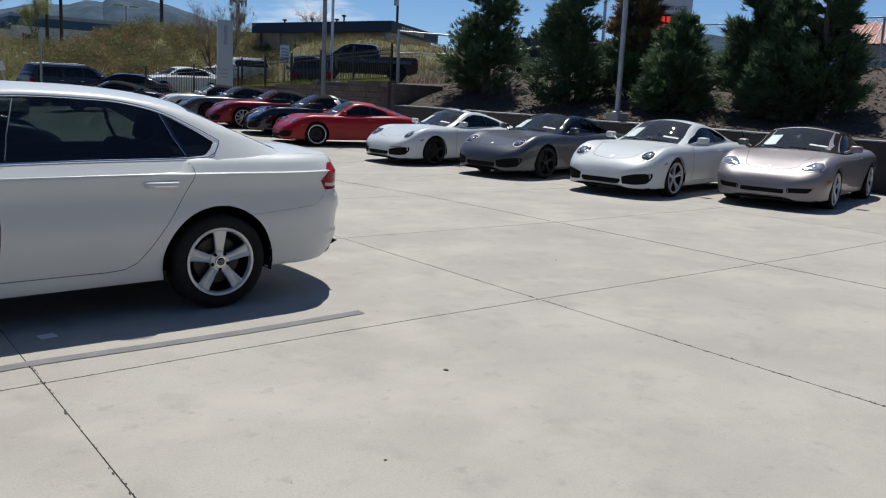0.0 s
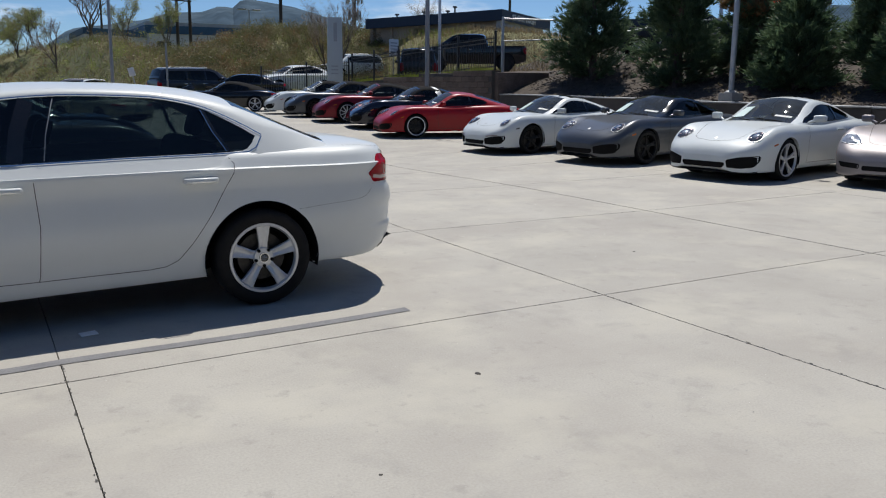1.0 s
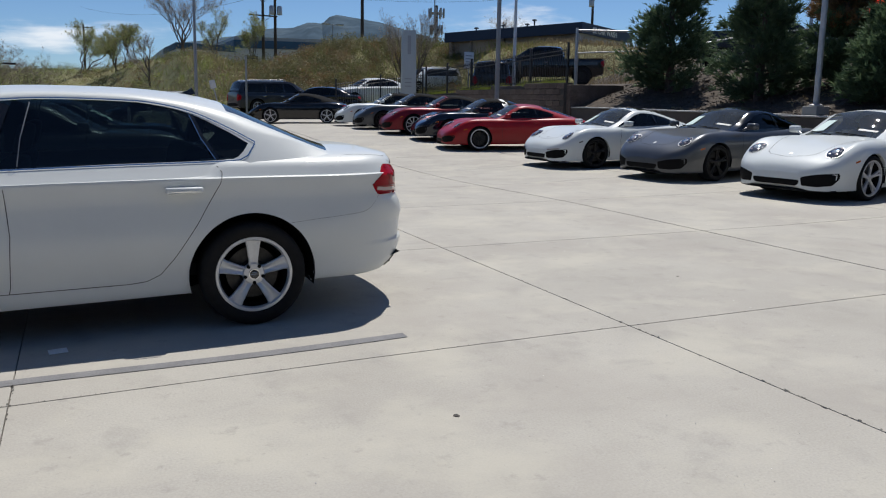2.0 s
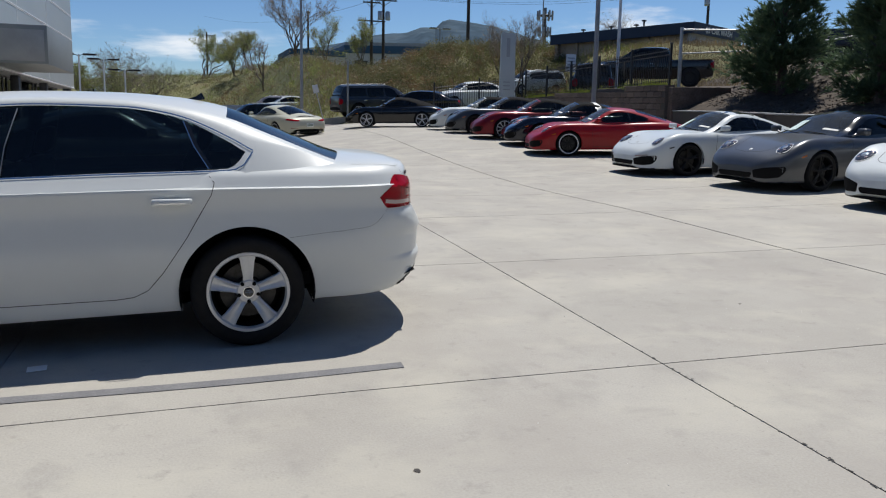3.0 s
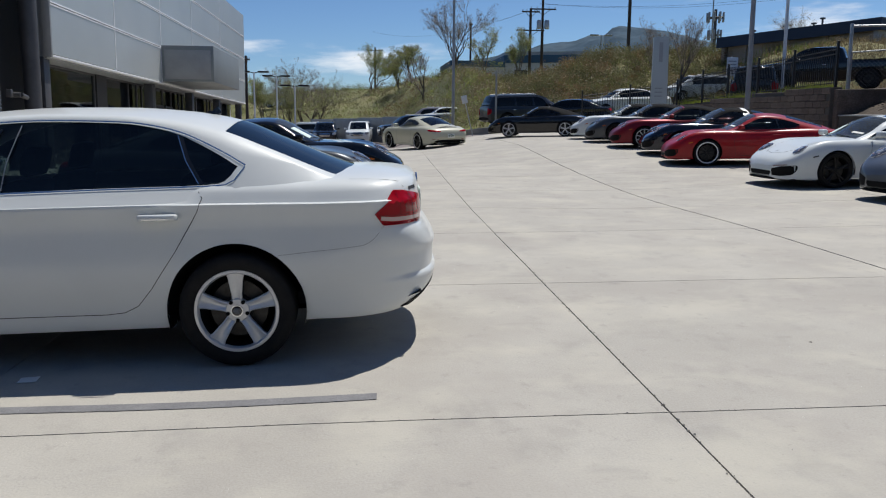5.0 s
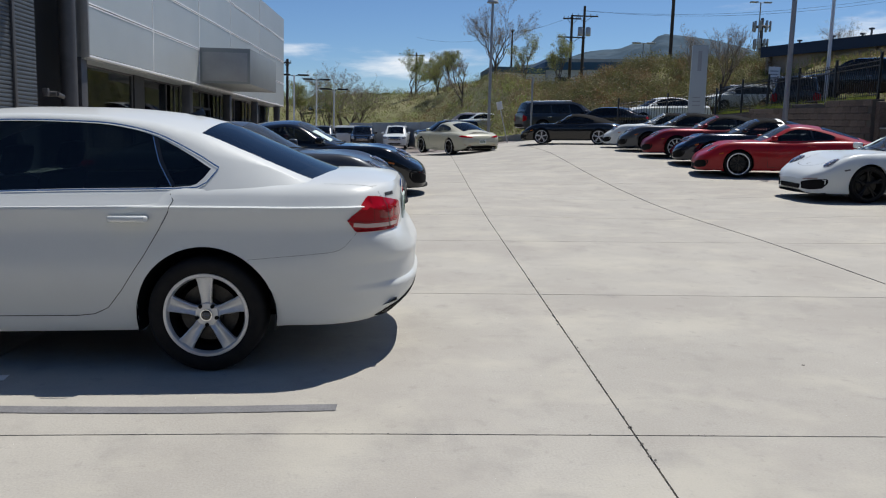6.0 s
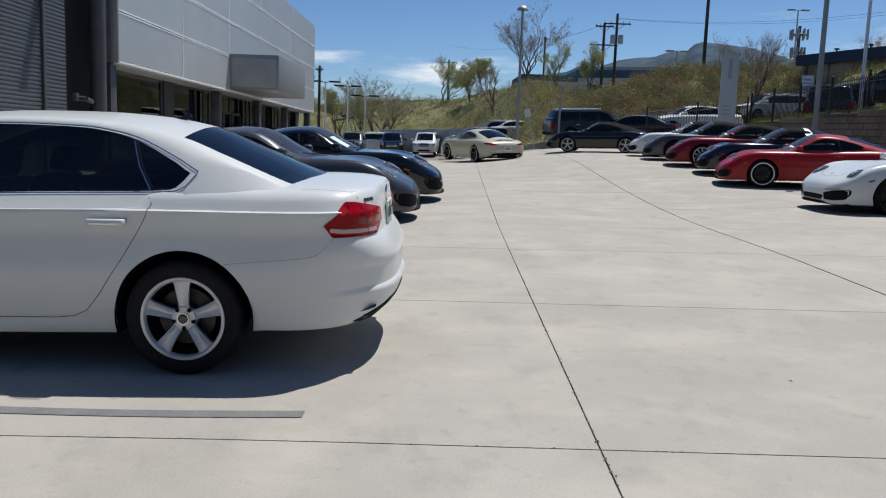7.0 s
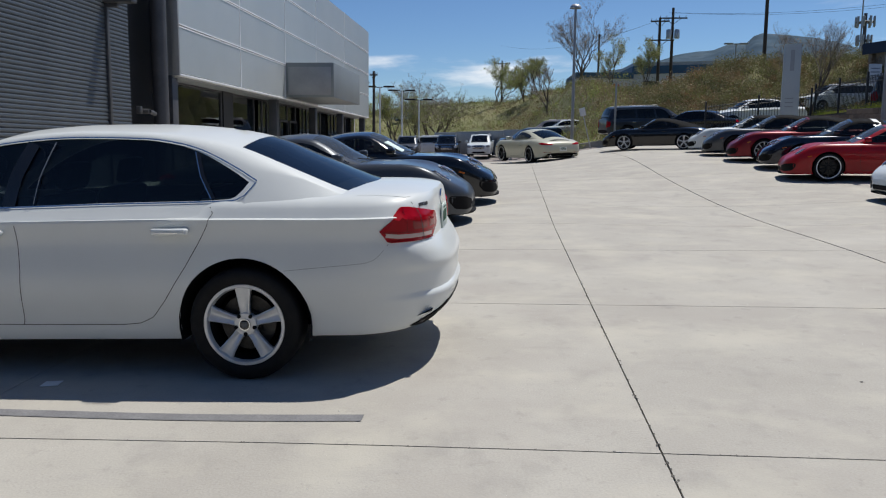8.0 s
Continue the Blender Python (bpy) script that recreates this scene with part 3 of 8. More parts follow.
        box(bm, -0.72, -0.68, y + 0.15, y + 0.19, 0.5, 1.6)
        part("door_frame", bm, M_IRON, root)
    # ribbed cladding nearer the walk
    for part_y in ((-16.5, -3.62), (-3.50, -2.45)):
        bm = bmesh.new()
        a, b = part_y
        prof = [(-0.302, 0.0), (-0.283, 0.003), (-0.277, 0.012), (-0.279, 0.056), (-0.285, 0.070), (-0.302, 0.078)]
        rings = [[bm.verts.new((x, y, z)) for x, z in prof] for y in (a, b)]
        for i in range(len(prof) - 1):
            bm.faces.new((rings[0][i], rings[0][i + 1], rings[1][i + 1], rings[1][i]))
        bm.faces.new(rings[0])
        bm.faces.new(rings[1][::-1])
        bmesh.ops.recalc_face_normals(bm, faces=bm.faces)
        first = part("slat", bm, M_RIB, root, sharp=60)
        first.location = (0, 0, zg)
        for i in range(1, 95):
            o = first.copy()
            scene.collection.objects.link(o)
            o.location = (0, 0, zg + i * 0.098)
    bm = bmesh.new()
    box(bm, -14, -0.302, -16.5, -2.43, zg, zg + 9.3)
    part("clad_wall", bm, M_DKGREY, root)
    bm = bmesh.new()
    box(bm, -14, -0.75, -2.43, 0.0, zg, zg + 9.3)
    part("recess_wall", bm, M_IRON, root)
    bm = bmesh.new()
    softbox(bm, -0.29, -0.22, -3.62, -3.50, zg, zg + 9.2, 0.01)
    part("clad_rail", bm, M_DKGREY, root)
    bm = bmesh.new()
    tube(bm, (-0.28, -0.66, zg), (-0.28, -0.66, zg + 9.0), 0.22, 0.22, 24)
    part("round_column", bm, M_DKGREY, root)
    bm = bmesh.new()
    tube(bm, (-0.30, -1.95, 1.95), (-0.02, -1.95, 1.95), 0.07, 0.07, 12)
    tube(bm, (-0.02, -1.95, 1.95), (-0.02, -1.62, 1.9), 0.06, 0.06, 12)
    softbox(bm, -0.3, -0.16, -2.16, -2.04, 1.88, 2.08, 0.02)
    part("wall_outlet", bm, M_DKGREY, root, "dark grey hose outlet on the wall")
    # wall lamp
    bm = bmesh.new()
    softbox(bm, -0.29, 0.05, -3.62, -3.50, 4.40, 4.50, 0.02)
    softbox(bm, -0.27, 0.48, -3.74, -3.44, 4.50, 4.59, 0.02)
    part("wall_lamp", bm, M_DKGREY, root, "flat dark wall lamp")
    bm = bmesh.new()
    box(bm, -14, -0.13, -16.5, 30.05, zg + 8.95, zg + 9.05)
    part("roof", bm, M_GREY, root)
    bm = bmesh.new()
    softbox(bm, -1.0, 0.9, -16.5, 30.1, zg - 0.2, zg + 0.42, 0.02)
    part("kerb", bm, M_CONC, root)


showroom()


# ---- vehicles ----
from mathutils.bvhtree import BVHTree


def catmull(pts, counts):
    """Samples a smooth line through points; counts[i] samples on span i."""
    p = [np.array(q, float) for q in pts]
    p = [2 * p[0] - p[1]] + p + [2 * p[-1] - p[-2]]
    out = []
    for i, n in enumerate(counts):
        a, b, c, d = p[i:i + 4]
        for k in range(n):
            t = k / n
            out.append(0.5 * (2 * b + (c - a) * t + (2 * a - 5 * b + 4 * c - d) * t * t + (3 * b - a - 3 * c + d) * t ** 3))
    out.append(p[-2])
    return np.array(out)


class Shell:
    """The curves of a vehicle: x ahead, y to its left, z up, the ground at z = 0."""

    def __init__(self, **k):
        self.k = k
        self.tail, self.nose = k["tail"], k["nose"]

    def section(self, x, counts=(2, 3, 5, 5, 3, 4, 4, 4)):
        k = self.k
        w, top, belt, bot = k["width"](x), k["top"](x), k["belt"](x), k["bottom"](x)
        belt = max(belt, bot + 0.02)
        h = belt - bot
        tuck = k["tuck"](x)
        cr = top - belt
        hip = k["hip"](x) if "hip" in k else 0.0
        pts = [(w * 0.80, bot + 0.01), (w * (0.955 - tuck), bot), (w * (0.975 - tuck * 0.5), bot + 0.20 * h), (w, bot + 0.50 * h),
               (w * k["upper"], bot + 0.82 * h), (w * k["shoulder"], belt), (w * k["shoulder"] * (0.74 + 0.10 * hip), belt + cr * (0.55 + 0.06 * hip) + k["crown"]),
               (w * k["shoulder"] * 0.4, belt + cr * 0.9 + k["crown"] * 0.6), (0, top)]
        if k.get("crease"):
            pts.insert(6, (w * (k["shoulder"] - k["crease"]), belt + 0.006))
            counts = tuple(counts[:5]) + (2,) + tuple(counts[5:])
        return catmull(pts, counts)


def vehicle_body(sh, root, mat, wheels, arch, fine=0.045, counts=(2, 3, 5, 5, 3, 4, 4, 4), stern=None):
    """The lower body, with wheel openings and an open cabin. Returns the part and a tree to lay details on.
    stern: (start, reach by height, squareness by height, index of the deck's edge) closes the tail in level slices."""
    k = sh.k
    ends = [0, 0.004, 0.012, 0.024, 0.04, 0.06, 0.085]
    xs = [sh.tail + e for e in ends] + list(np.linspace(sh.tail + 0.115, sh.nose - 0.115, int((sh.nose - sh.tail) / fine))) + [sh.nose - e for e in ends[::-1]]
    if stern:
        xs = [stern[0]] + [x for x in xs if x > stern[0] + 0.01]
    rows = [sh.section(x, counts) for x in xs]
    m = len(rows[0])
    bm = bmesh.new()
    grid, keep = [], []
    lo, hi, wb = k["cabin"][0], k["cabin"][1], k["base"]
    for x, r in zip(xs, rows):
        line = []
        for j in list(range(m)) + list(range(m - 2, -1, -1)):
            side = 1 if len(line) < m else -1
            line.append(bm.verts.new((x, side * r[j][0], r[j][1])))
        grid.append(line)
    inside = set()
    for i, line in enumerate(grid):
        half = k["width"](xs[i])
        for v in line:
            for wx, wz in wheels:
                if abs(v.co.y) > half * 0.55 and v.co.z < wz + arch and math.hypot(v.co.x - wx, v.co.z - wz) < arch:
                    inside.add(v)
    for i in range(len(xs) - 1):
        for j in range(2 * m - 2):
            f = (grid[i][j], grid[i][j + 1], grid[i + 1][j + 1], grid[i + 1][j])
            if sum(v in inside for v in f) >= 3:
                continue
            if lo + 0.16 < xs[i] and xs[i + 1] < hi - 0.09 and min(j, 2 * m - 3 - j) >= sum(counts[:5]) and max(abs(v.co.y) for v in f) < wb(xs[i]) - (0.11 if "hip" in k and xs[i] < -1.15 else 0.015):
                continue
            bm.faces.new(f)
        f = (grid[i][-1], grid[i][0], grid[i + 1][0], grid[i + 1][-1])
        if not any(abs(xs[i] - wx) < arch + 0.05 for wx, wz in wheels):
            bm.faces.new(f)
    for v in inside:
        for wx, wz in wheels:
            d = Vector((v.co.x - wx, v.co.z - wz))
            if 0 < d.length < arch:
                d = d.normalized() * arch
                v.co.x, v.co.z = wx + d.x, wz + d.y
    if stern:
        x0, reach, square, jd = stern
        dense = [(math.cos(a) ** 0.55, math.sin(a) ** 0.55) for a in np.linspace(0, math.pi / 2, 400)]
        run = np.concatenate([[0], np.cumsum([math.hypot(q[0] - p[0], 0.75 * (q[1] - p[1])) for p, q in zip(dense, dense[1:])])])
        angles = np.interp(np.linspace(0, run[-1], 34), run, np.linspace(0, math.pi / 2, 400))
        prev = grid[0]
        for a in angles[1:]:
            last = a > angles[-1] - 1e-6
            pts = []
            for j in range(m):
                y, z = rows[0][j]
                zz = min(z, rows[0][jd][1])
                e = 2 / square(zz)
                c, s = (0.0 if last else math.cos(a) ** e), math.sin(a) ** e
                x = x0 + (reach(zz) - x0) * s
                if j > jd:
                    z = zz + (z - zz) * (1 - s ** 5)
                else:
                    z += 0.012 * s ** 3 * max(0.0, 1 - (z - rows[0][0][1]) / 0.2)
                pts.append((x, y * c, z))
            half = [bm.verts.new(p) for p in pts]
            line = half + (half[-2::-1] if last else [bm.verts.new((p[0], -p[1], p[2])) for p in pts[-2::-1]])
            for j in range(2 * m - 2):
                f = list(dict.fromkeys((prev[j], prev[j + 1], line[j + 1], line[j])))
                if len(f) > 2:
                    bm.faces.new(f)
            f = list(dict.fromkeys((prev[-1], prev[0], line[0], line[-1])))
            if len(f) > 2:
                bm.faces.new(f)
            prev = line
    for line in ((grid[-1],) if stern else (grid[0], grid[-1])):
        bm.faces.new(line)
    bm.verts.index_update()
    edge_verts = {v for e in bm.edges if e.is_boundary for v in e.verts}
    for v in edge_verts:
        for wx, wz in wheels:
            d = Vector((v.co.x - wx, v.co.z - wz))
            if abs(d.length - arch) < fine * 1.25 and abs(v.co.y) > k["width"](v.co.x) * 0.55:
                d = d.normalized() * arch
                v.co.x, v.co.z = wx + d.x, wz + d.y
    loose = [v for v in bm.verts if not v.link_faces]
    bmesh.ops.delete(bm, geom=loose, context="VERTS")
    rim = []
    for e in bm.edges:
        if e.is_boundary:
            for wx, wz in wheels:
                if all(abs(math.hypot(v.co.x - wx, v.co.z - wz) - arch) < 2e-3 for v in e.verts):
                    rim.append(e)
                    break
    if rim and not stern:
        got = bmesh.ops.extrude_edge_only(bm, edges=rim)
        for v in got["geom"]:
            if isinstance(v, bmesh.types.BMVert):
                v.co.y -= math.copysign(0.06, v.co.y)
    bmesh.ops.recalc_face_normals(bm, faces=bm.faces)
    tree = BVHTree.FromBMesh(bm)
    return part("body", bm, mat, root, sharp=32), tree


def vehicle_house(sh, root, roof_mat, side_glass, front_glass, rear_glass, wind, rear, fine=0.05, rear_open=True):
    """Roof and pillars, with panes set in real openings. wind, rear: spans of the windscreen and rear window."""
    k = sh.k
    lo, hi = k["cabin"]
    wx0, wx1 = k["win_x"]
    xs = sorted(set([round(x, 3) for x in np.linspace(lo, hi, int((hi - lo) / fine))] + [wx0, wx1, *wind, *rear]))
    nb, ng, na, nt = 2, 4, 2, 14
    marks, lines = [], []
    bend = k["bend"]
    mid = (lo + hi) / 2
    for x in xs:
        s = sh.section(x)
        wb, wr, zr, zt = k["base"](x), k["rail_w"](x), k["rail"](x), k["roof"](x)
        order = np.argsort(s[18:, 0])
        zb = float(np.interp(wb, s[18:, 0][order], s[18:, 1][order])) - 0.012
        zr = max(zr, zb + 0.004)
        zt = max(zt, zr + 0.002)
        a, b = k["win_low"](x), k["win_high"](x)
        va = min(max((a - zb) / (zr - zb), 0.04), 0.95)
        vb = min(max((b - zb) / (zr - zb), va), 0.97)
        vs = list(np.linspace(0, va, nb + 1)) + list(np.linspace(va, vb, ng + 1))[1:] + list(np.linspace(vb, 1, na + 1))[1:]
        ring = []
        for v in vs:
            ease = min(1.0, max(0.0, (x - lo) / 0.55), max(0.0, (hi - x) / 0.3))
            bulge = (0.035 * 4 * v * (1 - v) - k.get("ledge", 0.0) * min(1.0, v / va) * (1 - v)) * ease
            ring.append((wb + (wr - wb) * v + bulge, zb + (zr - zb) * v))
        us = list(np.linspace(0, 0.14, 2)) + list(np.linspace(0.14, 1, nt - 1))[1:]
        for u in us[1:]:
            ring.append((wr * (1 - u), zr + (zt - zr) * math.sin(u * math.pi / 2) ** 0.9))
        g = (x - mid) / (hi - lo) * 2
        lines.append([(x - bend * g * y * y, y, z) for y, z in ring])
    n = len(lines[0])
    c = nb + ng + na
    groups = {"roof": [], "side": [], "wind": [], "rear": []}
    for i in range(len(xs) - 1):
        xm = (xs[i] + xs[i + 1]) / 2
        for j in range(n - 1):
            q = [(i, j), (i, j + 1), (i + 1, j + 1), (i + 1, j)]
            key = "roof"
            if nb <= j < nb + ng and wx0 < xm < wx1:
                key = "side"
            elif j > c and wind[0] < xm < wind[1]:
                key = "wind"
            elif j > c and rear[0] < xm < rear[1] and rear_open:
                key = "rear"
            groups[key].append(q)

    def shell(quads, sides, inset=0.0):
        bm = bmesh.new()
        for side in sides:
            seen = {}
            for q in quads:
                vs = []
                for i, j in q:
                    if (i, j) not in seen:
                        x, y, z = lines[i][j]
                        seen[(i, j)] = bm.verts.new((x, side * (y - inset), z - inset * 0.4))
                    vs.append(seen[(i, j)])
                if len({tuple(round(t, 5) for t in v.co) for v in vs}) >= 3:
                    bm.faces.new(vs if side > 0 else vs[::-1])
        bmesh.ops.remove_doubles(bm, verts=bm.verts, dist=0.0004)
        bmesh.ops.recalc_face_normals(bm, faces=bm.faces)
        return bm

    roof = shell(groups["roof"], (1, -1))
    tree = BVHTree.FromBMesh(shell(groups["roof"] + groups["side"] + groups["wind"] + groups["rear"], (1, -1)))
    ob = part("roof", roof, roof_mat, root, sharp=50)
    made = {"roof": ob}
    made["side"] = [part("side_window", shell(groups["side"], (s,), 0.006), side_glass, root) for s in (1, -1)]
    made["wind"] = part("windscreen", shell(groups["wind"], (1, -1), 0.004), front_glass, root)
    if groups["rear"]:
        made["rear"] = part("rear_window", shell(groups["rear"], (1, -1), 0.004), rear_glass, root)
    return made, tree


def ribbon(tree, pts, width, axis, sign, lift=0.0015, closed=False, thick=0.0):
    """A narrow strip laid on a surface along (a, b) points seen along an axis: 'y' takes (x, z), 'x' takes (y, z), 'z' takes (x, y)."""
    bm = bmesh.new()
    dense = []
    n = len(pts)
    for i in range(n if closed else n - 1):
        a, b = np.array(pts[i], float), np.array(pts[(i + 1) % n], float)
        m = max(1, int(np.linalg.norm(b - a) / 0.03))
        dense += [a + (b - a) * t / m for t in range(m)]
    if not closed:
        dense.append(np.array(pts[-1], float))
    rows = []
    for i, p in enumerate(dense):
        a = dense[(i - 1) % len(dense)] if closed or i else dense[0]
        b = dense[(i + 1) % len(dense)] if closed or i < len(dense) - 1 else dense[-1]
        d = (b - a) / (np.linalg.norm(b - a) + 1e-9)
        nrm = np.array((-d[1], d[0])) * width / 2
        row = [lay(tree, q, axis, sign, lift) for q in (p - nrm, p + nrm)]
        rows.append([bm.verts.new(r) for r in row] if all(row) else None)
    for i in range(len(rows) if closed else len(rows) - 1):
        a, b = rows[i], rows[(i + 1) % len(rows)]
        if a and b:
            bm.faces.new((a[0], a[1], b[1], b[0]))
    bmesh.ops.recalc_face_normals(bm, faces=bm.faces)
    return bm


def lay(tree, q, axis, sign, lift):
    far = 6.0
    if axis == "y":
        o, d = Vector((q[0], sign * far, q[1])), Vector((0, -sign, 0))
    elif axis == "corner":
        h = math.sqrt(0.5)
        o = Vector((-h * q[0] - h * far, -h * sign * q[0] + h * sign * far, q[1]))
        d = Vector((h, -h * sign, 0))
    elif isinstance(axis, tuple):
        x0, z0, up = axis
        c, s = math.cos(radians(up)), math.sin(radians(up))
        d = Vector((-c, 0, -s))
        o = Vector((x0, q[0], z0)) + Vector((-s, 0, c)) * q[1] - d * far
    elif axis == "x":
        o, d = Vector((sign * far, q[0], q[1])), Vector((-sign, 0, 0))
    else:
        o, d = Vector((q[0], q[1], far)), Vector((0, 0, -1))
    hit = tree.ray_cast(o, d)
    if hit[0] is None:
        return None
    nrm = hit[1] if hit[1].dot(d) < 0 else -hit[1]
    return hit[0] + nrm * lift


def patch(tree, outline, axis, sign, lift=0.004, dome=0.0, smooth=2, rings=4, skirt=0.015):
    """A piece with thickness laid on a surface within an outline; dome raises its middle."""
    pts = [np.array(p, float) for p in outline]
    for _ in range(smooth):
        nxt = []
        for i, p in enumerate(pts):
            q = pts[(i + 1) % len(pts)]
            nxt += [p * 0.75 + q * 0.25, p * 0.25 + q * 0.75]
        pts = nxt
    c = sum(pts) / len(pts)
    bm = bmesh.new()
    layers = []
    for r in range(rings):
        f = 1 - r / rings
        line = []
        for p in pts:
            v = lay(tree, c + (p - c) * f, axis, sign, lift + dome * math.sin(math.acos(min(1, f))))
            line.append(v)
        layers.append(line)
    mid = lay(tree, c, axis, sign, lift + dome)
    n = len(pts)
    vs = [[bm.verts.new(v) if v else None for v in line] for line in layers]
    low = [lay(tree, p, axis, sign, -skirt) for p in pts]
    lv = [bm.verts.new(v) if v else None for v in low]
    for i in range(n):
        j = (i + 1) % n
        stack = [lv] + vs
        for a, b in zip(stack, stack[1:]):
            q = (a[i], a[j], b[j], b[i])
            if all(q):
                bm.faces.new(q)
    if mid:
        mv = bm.verts.new(mid)
        for i in range(n):
            q = (vs[-1][i], vs[-1][(i + 1) % n], mv)
            if all(q):
                bm.faces.new(q)
    bmesh.ops.recalc_face_normals(bm, faces=bm.faces)
    return bm


def dense(pts, step_=0.025):
    """The same outline with more points along its edges."""
    out = []
    for p, q in zip(pts, pts[1:] + pts[:1]):
        n = max(1, int(math.hypot(q[0] - p[0], q[1] - p[1]) / step_))
        out += [(p[0] + (q[0] - p[0]) * i / n, p[1] + (q[1] - p[1]) * i / n) for i in range(n)]
    return out


def oval(cx, cy, rx, ry, turn=0.0, n=12):
    a = radians(turn)
    return [(cx + rx * math.cos(t) * math.cos(a) - ry * math.sin(t) * math.sin(a), cy + rx * math.cos(t) * math.sin(a) + ry * math.sin(t) * math.cos(a))
            for t in (i * math.tau / n for i in range(n))]


def wheel(root, x, y, z, r, width, rim_r, spokes, rim_mat, side, style="five", steps=40, caliper=None, lip=None):
    """A tyre with its rim, brake disc and cap. side: 1 left, -1 right."""
    h = width / 2
    bm = bmesh.new()
    prof = [(rim_r - 0.02, -h * 0.8), (rim_r + 0.008, -h * 0.93), (rim_r + (r - rim_r) * 0.5, -h * 1.02), (r - 0.018, -h * 0.93), (r - 0.003, -h * 0.75), (r, -h * 0.3),
            (r, h * 0.3), (r - 0.003, h * 0.75), (r - 0.018, h * 0.93), (rim_r + (r - rim_r) * 0.55, h * 1.03), (rim_r + 0.012, h * 0.97), (rim_r + 0.004, h * 0.9), (rim_r - 0.02, h * 0.8)]
    lathe(bm, prof, steps)
    bmesh.ops.recalc_face_normals(bm, faces=bm.faces)
    tyre = part("wheel", bm, M_RUBBER, root)
    tyre.matrix_basis = pose(x, y, z, 0, 0, 0 if side > 0 else 180)
    bm = bmesh.new()
    R = rim_r
    lathe(bm, [(R + 0.006, h * 0.90), (R + 0.004, h * 0.96), (R - 0.012, h * 0.97), (R - 0.018, h * 0.90), (R - 0.022, h * 0.7)], steps)
    face = h * 0.90
    if style == "five":
        for s in range(spokes):
            a0 = math.tau * s / spokes + math.pi / 2
            outer, mid_, inner = R - 0.014, R * 0.55, R * 0.20
            line = [(inner, 0.030, face - 0.022), (mid_ * 0.72, 0.029, face - 0.014), (mid_, 0.034, face - 0.008), (R * 0.8, 0.042, face - 0.003), (outer, 0.052, face - 0.004)]
            prev = None
            for rr, hw, yy in line:
                row = []
                for o, dy in ((-hw, -0.028), (-hw, -0.004), (-hw * 0.80, 0.0), (-hw * 0.16, -0.012), (hw * 0.16, -0.012), (hw * 0.80, 0.0), (hw, -0.004), (hw, -0.028)):
                    px, pz = rr * math.cos(a0) - o * math.sin(a0), rr * math.sin(a0) + o * math.cos(a0)
                    row.append(bm.verts.new((px, yy + dy, pz)))
                if prev:
                    for i in range(len(row) - 1):
                        bm.faces.new((prev[i], prev[i + 1], row[i + 1], row[i]))
                prev = row
        lathe(bm, [(R * 0.295, face - 0.05), (R * 0.295, face - 0.026), (R * 0.27, face - 0.016), (R * 0.16, face - 0.014), (0.001, face - 0.012)], 30)
    else:
        for s in range(spokes):
            base = math.tau * s / spokes + math.pi / 2
            for split in ((-0.13, 0.13) if style == "twin" else (0.0,)):
                a0, a1 = base + split * 0.35, base + split
                prev = None
                for rr, hw, yy, f in ((R * 0.16, 0.017, face - 0.03, 0), (R * 0.55, 0.013, face - 0.02, 0.5), (R - 0.012, 0.015, face - 0.006, 1)):
                    an = a0 + (a1 - a0) * f
                    row = []
                    for o, dy in ((-hw, -0.03), (-hw, -0.003), (0, 0.003), (hw, -0.003), (hw, -0.03)):
                        row.append(bm.verts.new((rr * math.cos(an) - o * math.sin(an), yy + dy, rr * math.sin(an) + o * math.cos(an))))
                    if prev:
                        for i in range(4):
                            bm.faces.new((prev[i], prev[i + 1], row[i + 1], row[i]))
                    prev = row
        lathe(bm, [(R * 0.2, face - 0.06), (R * 0.2, face - 0.03), (R * 0.15, face - 0.022), (0.001, face - 0.022)], 20)
    bmesh.ops.recalc_face_normals(bm, faces=bm.faces)
    part("rim", bm, rim_mat, tyre, sharp=30)
    bm = bmesh.new()
    lathe(bm, [(R * 0.70, 0.0), (R * 0.70, 0.02), (R * 0.36, 0.02), (R * 0.33, 0.035), (0.001, 0.035)], 28)
    part("brake_disc", bm, M_DISC, tyre)
    bm = bmesh.new()
    lathe(bm, [(R - 0.022, h * 0.7), (R - 0.03, h * 0.4), (R - 0.034, -h * 0.6), (0.001, -h * 0.6)], 24)
    part("wheel_backing", bm, M_WELL, tyre)
    if caliper:
        bm = bmesh.new()
        softbox(bm, -R * 0.78, -R * 0.5, 0.0, 0.05, -0.09, 0.09, 0.012)
        part("brake_caliper", bm, caliper, tyre)
    if lip:
        bm = bmesh.new()
        lathe(bm, [(R + 0.010, h * 0.92), (R + 0.010, h * 1.0), (R - 0.010, h * 1.01), (R - 0.016, h * 0.94)], steps)
        part("rim_lip", bm, lip, tyre, "bright machined rim lip")
    return tyre


